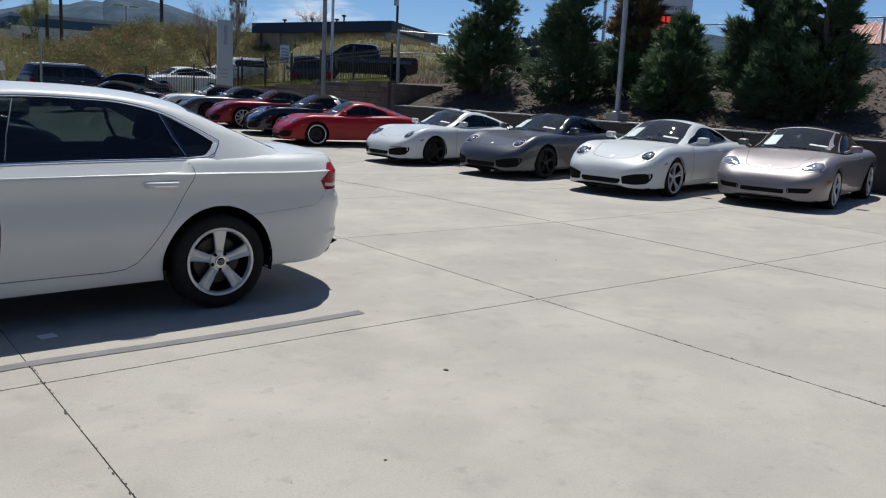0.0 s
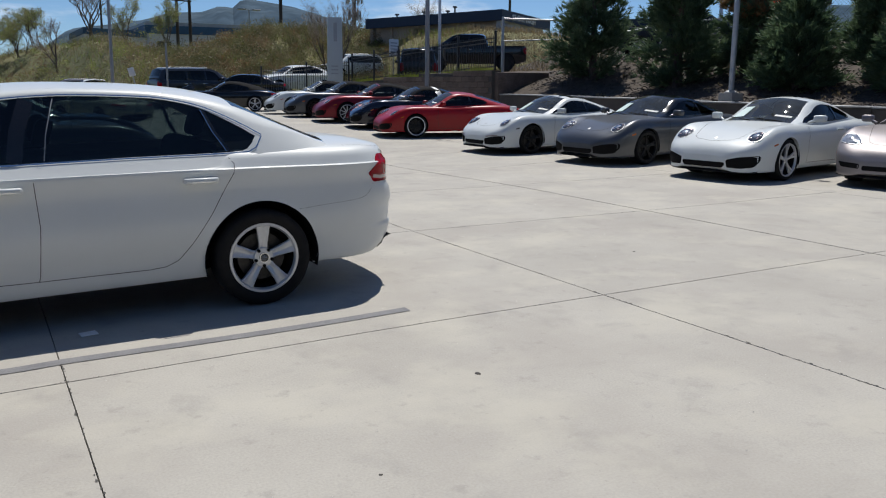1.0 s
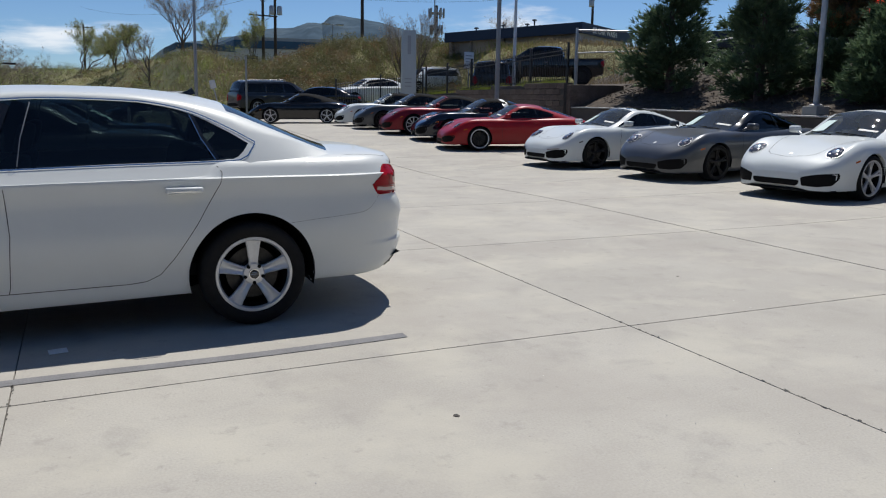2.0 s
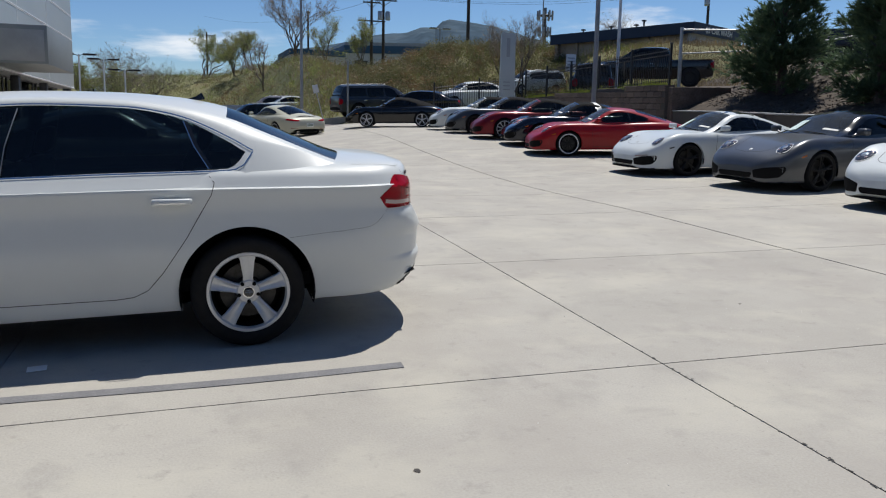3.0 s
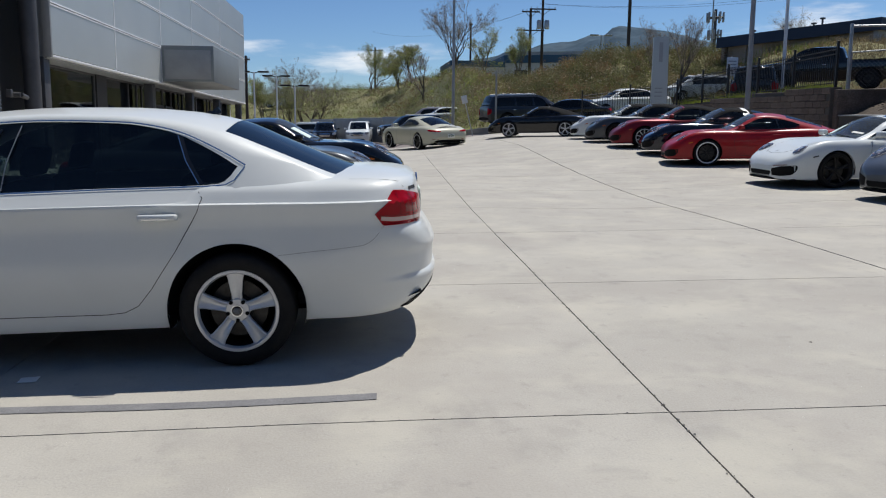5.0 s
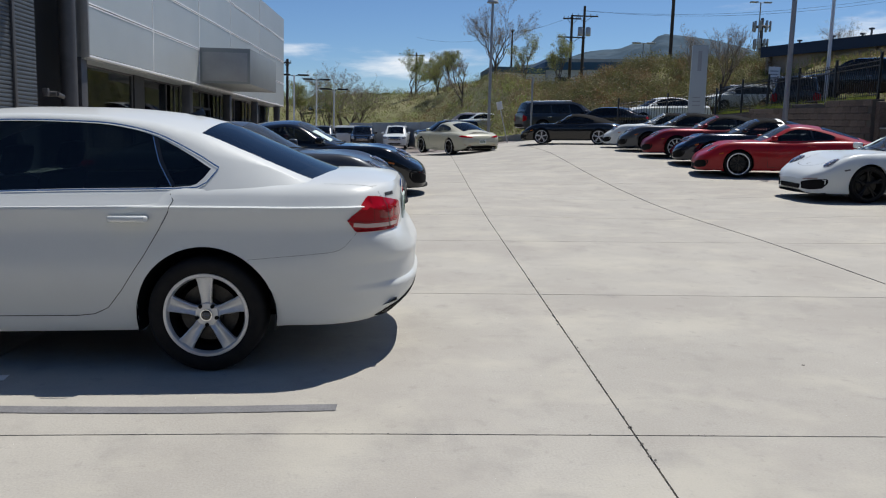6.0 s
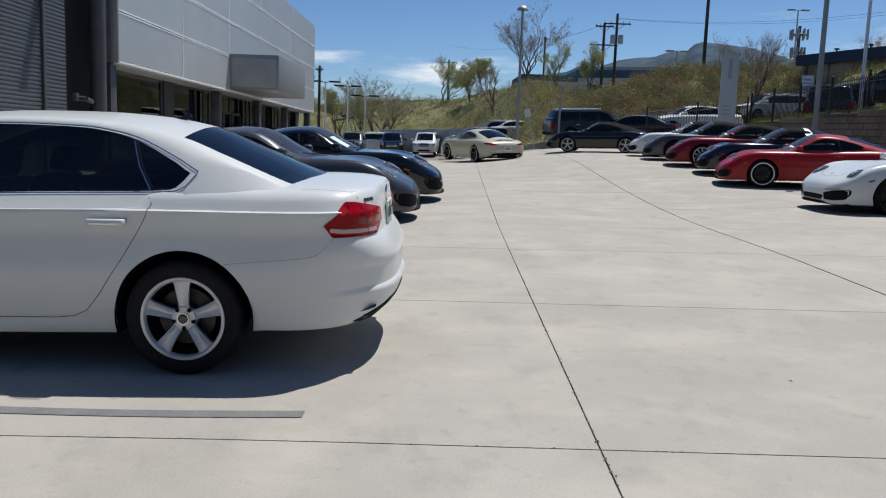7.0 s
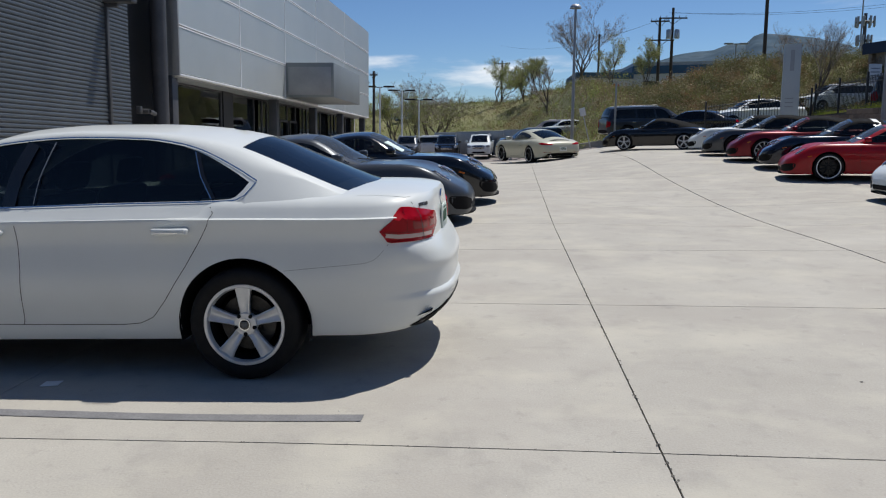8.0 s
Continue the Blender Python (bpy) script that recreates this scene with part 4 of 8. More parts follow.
def underbody(sh, root, wheels, arch, inner=0.42):
    """Floor pan and wheel housings, all black."""
    bm = bmesh.new()
    k = sh.k
    xs = np.linspace(sh.tail + 0.12, sh.nose - 0.12, 22)
    prev = None
    for x in xs:
        w = k["width"](x) * 0.84
        for wx, wz in wheels:
            if abs(x - wx) < arch + 0.05:
                w = min(w, inner + 0.12)
        z = k["bottom"](x) - 0.004
        row = [bm.verts.new((x, w, z)), bm.verts.new((x, -w, z))]
        if prev:
            bm.faces.new((prev[0], prev[1], row[1], row[0]))
        prev = row
    for wx, wz in wheels:
        half = k["width"](wx)
        for s in (1, -1):
            prev = None
            for t in np.linspace(-0.25, math.pi + 0.25, 20):
                px, pz = wx + arch * 1.004 * math.cos(t), wz + arch * 1.004 * math.sin(t)
                row = [bm.verts.new((px, s * (half - 0.022), pz)), bm.verts.new((px, s * inner, pz))]
                if prev:
                    bm.faces.new((prev[0], prev[1], row[1], row[0]))
                prev = row
            ring = [bm.verts.new((wx + arch * 1.004 * math.cos(t), s * inner, wz + arch * 1.004 * math.sin(t))) for t in np.linspace(-0.25, math.pi + 0.25, 20)]
            bm.faces.new(ring)
    return part("underbody", bm, M_WELL, root)


def seat(root, x, y, z, mat, wide=0.5):
    bm = bmesh.new()
    softbox(bm, x - 0.02, x + 0.48, y - wide / 2, y + wide / 2, z, z + 0.16, 0.05)
    v0 = len(bm.verts)
    softbox(bm, x - 0.14, x + 0.02, y - wide / 2, y + wide / 2, z + 0.08, z + 0.66, 0.05)
    softbox(bm, x - 0.13, x - 0.03, y - 0.13, y + 0.13, z + 0.68, z + 0.86, 0.04)
    for v in bm.verts:
        if v.co.z > z + 0.2:
            v.co.x -= (v.co.z - z - 0.2) * 0.28
    return part("seat", bm, mat, root)


def cabin(root, sh, front_x, z, mat=None, rear_bench=None, dash_x=0.85, dash_z=0.9, wide=0.62):
    mat = mat or M_CABIN
    for s in (1, -1):
        seat(root, front_x, s * 0.37, z, mat)
    if rear_bench is not None:
        seat(root, rear_bench, 0, z + 0.03, M_CABIN, 1.2)
    bm = bmesh.new()
    lo, hi = sh.k["cabin"]
    box(bm, lo + 0.15, hi - 0.1, -wide, wide, z - 0.12, z - 0.04)
    softbox(bm, dash_x - 0.22, dash_x + 0.25, -wide, wide, dash_z - 0.25, dash_z, 0.05)
    part("cabin_floor", bm, M_CABIN, root)
    bm = bmesh.new()
    for t in range(24):
        a0, a1 = t * math.tau / 24, (t + 1) * math.tau / 24
        c0 = Vector((0.06 * math.sin(a0) * 0.8, 0.18 * math.cos(a0), 0.18 * math.sin(a0)))
        c1 = Vector((0.06 * math.sin(a1) * 0.8, 0.18 * math.cos(a1), 0.18 * math.sin(a1)))
        off = Vector((dash_x - 0.36, 0.37, dash_z - 0.06))
        tube(bm, c0 + off, c1 + off, 0.014, 0.014, 6, caps=False)
    part("steering_wheel", bm, M_CABIN, root)


def mirror(root, x, y, z, mat, s, size=1.0):
    bm = bmesh.new()
    softbox(bm, -0.07 * size, 0.09 * size, -0.11 * size, 0.11 * size, -0.065 * size, 0.07 * size, 0.045 * size, 0, 3)
    for v in bm.verts:
        v.co.x += -0.25 * abs(v.co.y) * (1 if v.co.y * s > 0 else 0.3)
    tube(bm, (0.03, -s * 0.09 * size, -0.03), (0.06, -s * 0.2 * size, -0.07), 0.022, 0.02, 8)
    ob = part("mirror", bm, mat, root)
    ob.matrix_basis = pose(x, s * y, z)
    bm = bmesh.new()
    softbox(bm, -0.078 * size, -0.072 * size, -0.085 * size, 0.085 * size, -0.045 * size, 0.05 * size, 0.002)
    part("mirror_glass", bm, M_CHROME, ob)


def plate_at(root, x, y, z, face, mat=None, tilt=0.0):
    bm = bmesh.new()
    softbox(bm, -0.006, 0.006, -0.152, 0.152, -0.076, 0.076, 0.004)
    ob = part("number_plate", bm, mat or M_PLATE, root)
    ob.matrix_basis = pose(x, y, z, 0, tilt, 0)
    bm = bmesh.new()
    for i in range(6):
        box(bm, face * 0.0065, face * 0.0085, -0.11 + i * 0.039, -0.085 + i * 0.039, -0.035, 0.035)
    box(bm, face * 0.0065, face * 0.0085, -0.07, 0.07, 0.048, 0.06)
    part("plate_bars", bm, M_BAR, ob)


def recolour(ob, swaps, label=None):
    """Gives a copied vehicle other colours: swaps maps materials."""
    done = {}
    for o in ob.children_recursive:
        if o.type == "MESH" and any(m in swaps for m in o.data.materials):
            if o.data not in done:
                me = o.data.copy()
                for i, m in enumerate(me.materials):
                    if m in swaps:
                        me.materials[i] = swaps[m]
                done[o.data] = me
            o.data = done[o.data]
    if label:
        ob["label"] = label
    return ob


def both(pts):
    return ((1, pts), (-1, pts))


def flip(pts):
    return [(-a, b) for a, b in pts]


# ---- the white saloon beside the walk ----
SALOON_REACH = curve_of((0.26, -2.47), (0.30, -2.515), (0.36, -2.562), (0.43, -2.586), (0.455, -2.592), (0.468, -2.590), (0.49, -2.572), (0.53, -2.576), (0.60, -2.582), (0.645, -2.588), (0.66, -2.584), (0.70, -2.562), (0.75, -2.53), (0.785, -2.505), (0.80, -2.493), (0.85, -2.49), (0.95, -2.482), (1.02, -2.474), (1.05, -2.468), (1.06, -2.455))
SALOON = Shell(
    tail=-2.595, nose=2.33,
    width=curve_of((-2.595, 0.56), (-2.58, 0.66), (-2.54, 0.745), (-2.47, 0.81), (-2.38, 0.855), (-2.2, 0.885), (-1.85, 0.908), (-1.4, 0.917), (0, 0.908), (1.3, 0.912), (1.9, 0.86), (2.2, 0.70), (2.33, 0.42)),
    top=curve_of((-2.595, 0.60), (-2.58, 0.70), (-2.545, 0.755), (-2.49, 0.785), (-2.472, 0.90), (-2.458, 1.0), (-2.43, 1.05), (-2.36, 1.075), (-2.05, 1.10), (-1.5, 1.12), (0.8, 1.04), (1.1, 1.02), (1.6, 0.96), (2.1, 0.83), (2.28, 0.66), (2.33, 0.5)),
    belt=curve_of((-2.595, 0.575), (-2.58, 0.66), (-2.545, 0.71), (-2.49, 0.75), (-2.472, 0.81), (-2.458, 0.865), (-2.43, 0.908), (-2.36, 0.932), (-1.9, 0.945), (-1.2, 0.953), (0, 0.945), (1.0, 0.922), (1.8, 0.85), (2.2, 0.7), (2.33, 0.48)),
    bottom=curve_of((-2.595, 0.54), (-2.575, 0.455), (-2.52, 0.395), (-2.4, 0.345), (-2.2, 0.298), (-1.77, 0.255), (-0.95, 0.235), (0, 0.225), (1.0, 0.215), (1.9, 0.215), (2.25, 0.3), (2.33, 0.46)),
    tuck=curve_of((-2.54, 0.0), (-2.2, 0.02), (-1.0, 0.035), (1.0, 0.035), (2.33, 0.0)),
    upper=0.976, shoulder=0.990, ledge=0.064, crown=0.014, crease=0.035, bend=0.12, cabin=(-2.14, 1.14), hip=curve_of((-2.6, 1.0), (-1.3, 1.0), (-0.9, 0.0), (2.4, 0.0)),
    base=curve_of((-2.14, 0.76), (-1.9, 0.835), (-1.7, 0.868), (-1.4, 0.88), (-0.5, 0.884), (0.6, 0.88), (1.14, 0.80)),
    rail_w=curve_of((-2.14, 0.70), (-1.7, 0.655), (-1.3, 0.615), (-0.9, 0.60), (0, 0.605), (0.45, 0.615), (0.9, 0.68), (1.14, 0.75)),
    rail=curve_of((-2.14, 1.03), (-2.06, 1.06), (-1.98, 1.085), (-1.9, 1.115), (-1.6, 1.235), (-1.3, 1.345), (-1.0, 1.412), (-0.7, 1.447), (-0.3, 1.458), (0.1, 1.435), (0.45, 1.35), (0.9, 1.11), (1.14, 1.0)),
    roof=curve_of((-2.14, 1.088), (-2.06, 1.112), (-1.98, 1.138), (-1.9, 1.17), (-1.6, 1.30), (-1.33, 1.415), (-1.0, 1.478), (-0.6, 1.507), (-0.2, 1.512), (0.15, 1.495), (0.45, 1.425), (0.8, 1.24), (1.14, 1.03)),
    win_x=(-1.46, 0.98),
    win_low=curve_of((-1.46, 1.155), (-1.44, 1.125), (-1.40, 1.08), (-1.36, 1.062), (-1.28, 1.056), (-0.6, 1.047), (0.2, 1.03), (0.7, 1.02), (0.98, 1.03)),
    win_high=curve_of((-1.46, 1.155), (-1.42, 1.178), (-1.38, 1.203), (-1.297, 1.248), (-1.2, 1.297), (-1.1, 1.34), (-0.98, 1.375), (-0.757, 1.41), (-0.28, 1.425), (0.16, 1.395), (0.45, 1.31), (0.98, 1.035)),
)


def white_saloon():
    """Built once, full detail on the side that is passed."""
    root = thing("saloon_car", pose(0.91, 6.03, 0, 0, 0, 180), "white four-door saloon car with chrome-edged dark windows", "car")
    wh = [(-1.40, 0.335), (1.40, 0.335)]
    body, tree = vehicle_body(SALOON, root, P_WHITE, wh, 0.395, 0.03, (2, 8, 15, 15, 6, 4, 5, 5),
                              (-1.85, SALOON_REACH, curve_of((0.26, 3.0), (0.6, 2.9), (0.8, 4.0), (1.1, 4.0)), 52))
    house, htree = vehicle_house(SALOON, root, P_WHITE, M_SIDE, M_CLEAR, M_PRIV, (0.47, 1.12), (-2.095, -1.34), 0.035)
    underbody(SALOON, root, wh, 0.395)
    cabin(root, SALOON, 0.1, 0.42, None, -0.95, 0.95, 0.98)
    for x, z in wh:
        for s in (1, -1):
            tyre = wheel(root, x, s * 0.80, z, 0.335, 0.225, 0.237, 5, M_ALLOY, s, "five", 64)
            bm = bmesh.new()
            lathe(bm, [(0.033, 0.086), (0.033, 0.096), (0.029, 0.098), (0.001, 0.098)], 28)
            cap = part("wheel_cap", bm, M_TRIM, tyre, "black wheel cap with a silver ring")
            bm = bmesh.new()
            lathe(bm, [(0.0335, 0.0975), (0.0335, 0.1), (0.029, 0.1), (0.029, 0.0975)], 28)
            for a, b in (((-0.022, 0.0), (0.022, 0.0)), ((-0.014, 0.012), (0.014, 0.012)), ((-0.014, -0.012), (0.014, -0.012))):
                tube(bm, (a[0], 0.0985, a[1]), (b[0], 0.0985, b[1]), 0.0022, 0.0022, 6)
            part("cap_ring", bm, M_CHROME, cap)
            for i in range(5):
                a = math.tau * (i + 0.5) / 5 + math.pi / 2
                bm = bmesh.new()
                tube(bm, (0.058 * math.cos(a), 0.07, 0.058 * math.sin(a)), (0.058 * math.cos(a), 0.0925, 0.058 * math.sin(a)), 0.0115, 0.0115, 10)
                part("wheel_bolt", bm, M_WELL, tyre)
    # door gaps and the line of the bumper
    door = [(0.02, 1.055), (-0.04, 0.96), (-0.055, 0.66), (-0.03, 0.36), (-0.02, 0.325)]
    rear_door = [(-1.19, 1.05), (-1.235, 0.985), (-1.215, 0.92), (-1.07, 0.68), (-0.93, 0.48), (-0.84, 0.375), (-0.76, 0.338), (-0.66, 0.328), (-0.02, 0.325)]
    front_door = [(1.05, 0.95), (1.08, 0.8), (1.02, 0.45), (0.98, 0.33), (-0.02, 0.325)]
    bump = [(-1.65, 0.655), (-1.85, 0.672), (-1.98, 0.682), (-2.10, 0.693), (-2.142, 0.70), (-2.17, 0.71), (-2.195, 0.728), (-2.22, 0.755), (-2.257, 0.80)]
    for s in (1, -1):
        for line in (door, rear_door, front_door, bump):
            part("door_gap" if line is not bump else "bumper_gap", ribbon(tree, line, 0.0042 if line is not bump else 0.0015, "y", s, 0.001), M_GAP, body)
        # bright edge round the side glass
        low = [(x, SALOON.k["win_low"](x)) for x in np.linspace(0.95, -1.46, 48)]
        high = [(x, SALOON.k["win_high"](x)) for x in np.linspace(-1.46, 0.95, 56)]
        part("window_trim", ribbon(htree, [(x, z - 0.008) for x, z in low] + [(x - 0.004, z + 0.006) for x, z in high], 0.0075, "y", s, 0.004), M_CHROME, house["roof"], "chrome window surround")
        # black pillars between the panes
        for pts, w in (([(0.045, 1.035), (0.015, 1.21), (-0.055, 1.40)], 0.085), ([(-1.225, 1.058), (-1.145, 1.19), (-1.09, 1.33)], 0.022)):
            part("window_pillar", ribbon(htree, pts, w, "y", s, 0.003), M_TRIM, house["roof"])
        part("pillar_trim", ribbon(htree, [(-0.115, 1.045), (-0.14, 1.2), (-0.20, 1.405)], 0.006, "y", s, 0.006), M_GREY, house["roof"])
        part("pillar_trim", ribbon(htree, [(-1.208, 1.06), (-1.13, 1.19), (-1.075, 1.335)], 0.005, "y", s, 0.006), M_CHROME, house["roof"])
        # handles
        for hx in (-1.0, 0.13):
            bm = bmesh.new()
            softbox(bm, -0.112, 0.112, 0.016, 0.052, -0.027, 0.022, 0.015, 0, 3)
            for v in bm.verts:
                v.co.y -= 0.040 * (abs(v.co.x) / 0.112) ** 3.0
                v.co.z *= 1 - 0.25 * abs(v.co.x) / 0.112
            softbox(bm, 0.066, 0.098, -0.02, 0.020, -0.015, 0.013, 0.005)
            softbox(bm, -0.098, -0.066, -0.02, 0.020, -0.015, 0.013, 0.005)
            for v in bm.verts:
                v.co.y *= s
            bmesh.ops.recalc_face_normals(bm, faces=bm.faces)
            h = part("door_handle", bm, P_WHITE, body)
            h.matrix_basis = pose(hx, s * 0.928, 0.892)
            part("handle_recess", patch(tree, oval(hx - 0.01, 0.872, 0.062, 0.036), "y", s, 0.001, -0.002, 1, 3, 0.002), P_WHITE, h).matrix_basis = pose(-hx, -s * 0.928, -0.892)
            bm = bmesh.new()
            box(bm, -0.07, 0.07, s * 0.044, s * 0.0528, -0.008, -0.004)
            part("handle_strip", bm, M_CHROME, h)
        # lamps
        lens = dense([(0.949, 0.872), (0.975, 0.90), (1.085, 0.993), (1.10, 1.0), (1.16, 0.996), (1.445, 0.944), (1.46, 0.935), (1.475, 0.88), (1.47, 0.868), (1.372, 0.803), (1.355, 0.797), (1.0, 0.803), (0.988, 0.81)])
        tl = part("tail_light", patch(tree, lens, "corner", s, 0.007, 0.004, 0, 6, 0.02), M_REDLENS, root, "large red wrap-round tail light")
        part("lamp_clear_strip", ribbon(tree, [(0.98, 0.848), (1.05, 0.838), (1.2, 0.832), (1.345, 0.828)], 0.024, "corner", s, 0.0115), M_CLEARLENS, tl)
        part("lamp_dark_strip", ribbon(tree, [(0.965, 0.865), (1.1, 0.858), (1.25, 0.851), (1.40, 0.846)], 0.005, "corner", s, 0.0125), M_DKREDLENS, tl)
        part("lamp_dark_strip", ribbon(tree, [(0.995, 0.812), (1.2, 0.808), (1.36, 0.806)], 0.012, "corner", s, 0.0115), M_DKREDLENS, tl)
        part("lamp_ridge", ribbon(tree, [(1.105, 0.855), (1.10, 0.93), (1.105, 0.99)], 0.006, "corner", s, 0.0125), M_DKREDLENS, tl)
        part("lamp_reflector", patch(tree, dense([(1.15, 0.87), (1.145, 0.925), (1.29, 0.915), (1.295, 0.865)]), "corner", s, 0.011, 0.002, 1, 3, 0.002), M_DKREDLENS, tl, "darker lamp reflector behind the lens")
        part("lamp_reflector", patch(tree, dense([(1.31, 0.87), (1.31, 0.93), (1.43, 0.905), (1.41, 0.865)]), "corner", s, 0.011, 0.002, 1, 3, 0.002), M_DKREDLENS, tl)
        part("lamp_seam", ribbon(tree, [(1.245, 0.80), (1.225, 0.90), (1.20, 0.985)], 0.006, "corner", s, 0.0135), M_GAP, tl)
        part("boot_gap", ribbon(tree, [(1.20, 0.99), (1.19, 1.02), (1.165, 1.045)], 0.004, "corner", s, 0.001), M_GAP, body)
        part("headlight", patch(tree, [(s * 0.50, 0.66), (s * 0.82, 0.68), (s * 0.84, 0.80), (s * 0.55, 0.76)], "x", 1, 0.005, 0.01, 2), M_HEAD, root)
        mirror(root, 0.78, 1.0, 1.08, P_WHITE, s)
        bm = bmesh.new()
        lathe(bm, [(0.035, -0.08), (0.038, 0.06), (0.032, 0.06), (0.030, -0.08)], 20)
        for v in bm.verts:
            v.co = Vector((-v.co.y, v.co.x * 1.5, v.co.z))
        ex = part("exhaust", bm, M_DKGREY, root)
        ex.matrix_basis = pose(-2.35, s * 0.60, 0.318)
    part("rear_valance", patch(tree, dense([(0.70, 0.285), (0.62, 0.322), (0.4, 0.37), (0, 0.392), (-0.4, 0.37), (-0.62, 0.322), (-0.70, 0.285), (-0.6, 0.272), (0, 0.272), (0.6, 0.272)]), "x", -1, 0.007, 0.0, 0, 4), M_WELL, root, "black rear valance")
    # boot lid edge, badge bars, plate, roof fin
    part("boot_gap", ribbon(tree, [(-2.06, 0.72), (-2.25, 0.715), (-2.33, 0.69), (-2.36, 0.655)], 0.0022, "z", 1, 0.001), M_GAP, body)
    part("boot_gap", ribbon(tree, [(-2.06, -0.72), (-2.25, -0.715), (-2.33, -0.69), (-2.36, -0.655)], 0.0022, "z", 1, 0.001), M_GAP, body)
    for q, n, w, h in ((1.30, 6, 0.12, 0.020),):
        z = 1.002
        a, b, up = (lay(tree, (q + d, z + e), "corner", 1, 0.002) for d, e in ((-0.04, 0), (0.04, 0), (0, 0.02)))
        mid = (a + b) / 2
        u = (b - a).normalized()
        nrm = u.cross(up - mid).normalized()
        m = Matrix((u, nrm.cross(u), nrm)).transposed().to_4x4()
        m.translation = mid
        bm = bmesh.new()
        for i in range(n):
            x = -w / 2 + i * w / n
            box(bm, x, x + w / n * 0.72, -h / 2, h / 2, -0.002, 0.002)
        part("badge_bars", bm, M_DKGREY, root).matrix_basis = m
    bm = bmesh.new()
    lathe(bm, [(0.055, -0.006), (0.055, 0.004), (0.044, 0.006), (0.001, 0.004)], 30)
    for v in bm.verts:
        v.co = Vector((-v.co.y, v.co.x, v.co.z))
    part("boot_emblem", bm, M_CHROME, root).matrix_basis = pose(-2.483, 0, 0.99)
    plate_at(root, -2.497, 0, 0.872, -1, M_PLATEG)
    bm = bmesh.new()
    line = [(-0.07, 0.0, 0.008), (-0.055, 0.036, 0.008), (-0.02, 0.018, 0.013), (0.06, 0.005, 0.016), (0.09, 0.0, 0.008)]
    prev = None
    for x, z, w in line:
        row = [bm.verts.new((x, -w, -0.01)), bm.verts.new((x, -w * 0.4, z)), bm.verts.new((x, w * 0.4, z)), bm.verts.new((x, w, -0.01))]
        if prev:
            for i in range(3):
                bm.faces.new((prev[i], prev[i + 1], row[i + 1], row[i]))
        prev = row
    part("roof_aerial", bm, M_TRIM, root, "small black fin aerial").matrix_basis = pose(-1.13, 0, 1.462, 0, 8, 0)
    part("rear_shelf", (lambda b: (box(b, -1.95, -1.35, -0.62, 0.62, 1.0, 1.03), b)[1])(bmesh.new()), M_CABIN, root)
    return root


white_saloon()


# ---- sports cars ----
SPORT = Shell(
    tail=-2.24, nose=2.25,
    width=curve_of((-2.24, 0.50), (-2.21, 0.66), (-2.12, 0.78), (-1.95, 0.85), (-1.6, 0.905), (-1.2, 0.925), (-0.6, 0.89), (0, 0.862), (0.7, 0.872), (1.25, 0.905), (1.6, 0.905), (1.8, 0.882), (1.95, 0.835), (2.05, 0.775), (2.14, 0.68), (2.2, 0.57), (2.25, 0.40)),
    top=curve_of((-2.24, 0.56), (-2.22, 0.68), (-2.15, 0.785), (-1.95, 0.87), (-1.5, 0.95), (0.85, 0.905), (1.2, 0.855), (1.6, 0.775), (1.85, 0.695), (2.02, 0.63), (2.13, 0.57), (2.20, 0.505), (2.25, 0.41)),
    belt=curve_of((-2.24, 0.54), (-2.2, 0.68), (-2.05, 0.785), (-1.6, 0.868), (-1.2, 0.89), (-0.6, 0.878), (0, 0.866), (0.6, 0.862), (1.0, 0.866), (1.3, 0.866), (1.5, 0.848), (1.66, 0.80), (1.80, 0.728), (1.93, 0.642), (2.05, 0.57), (2.15, 0.51), (2.2, 0.465), (2.25, 0.39)),
    bottom=curve_of((-2.24, 0.50), (-2.18, 0.36), (-2.0, 0.25), (-1.6, 0.2), (0, 0.17), (1.5, 0.165), (2.0, 0.165), (2.2, 0.17), (2.25, 0.21)),
    tuck=curve_of((-2.24, 0.0), (-1.0, 0.03), (0.8, 0.03), (2.25, 0.0)),
    upper=0.985, shoulder=0.885, crown=0.0, bend=0.17, cabin=(-1.96, 0.86),
    base=curve_of((-1.96, 0.64), (-1.5, 0.70), (-1.0, 0.745), (-0.5, 0.768), (0.2, 0.775), (0.6, 0.765), (0.86, 0.72)),
    rail_w=curve_of((-1.96, 0.52), (-1.5, 0.57), (-1.0, 0.585), (-0.3, 0.575), (0.1, 0.58), (0.4, 0.63), (0.86, 0.70)),
    rail=curve_of((-1.96, 0.82), (-1.6, 0.91), (-1.1, 1.045), (-0.7, 1.15), (-0.4, 1.21), (-0.15, 1.228), (0.05, 1.205), (0.22, 1.13), (0.5, 0.97), (0.86, 0.865)),
    roof=curve_of((-1.96, 0.87), (-1.7, 0.965), (-1.2, 1.13), (-0.8, 1.235), (-0.45, 1.29), (-0.2, 1.302), (0.0, 1.29), (0.18, 1.235), (0.5, 1.05), (0.86, 0.872)),
    win_x=(-1.02, 0.62),
    win_low=curve_of((-1.02, 1.005), (-0.95, 0.96), (-0.8, 0.938), (-0.4, 0.92), (0.2, 0.907), (0.5, 0.902), (0.62, 0.912)),
    win_high=curve_of((-1.02, 1.005), (-0.92, 1.05), (-0.75, 1.10), (-0.45, 1.16), (-0.15, 1.185), (0.05, 1.155), (0.25, 1.065), (0.62, 0.914)),
)


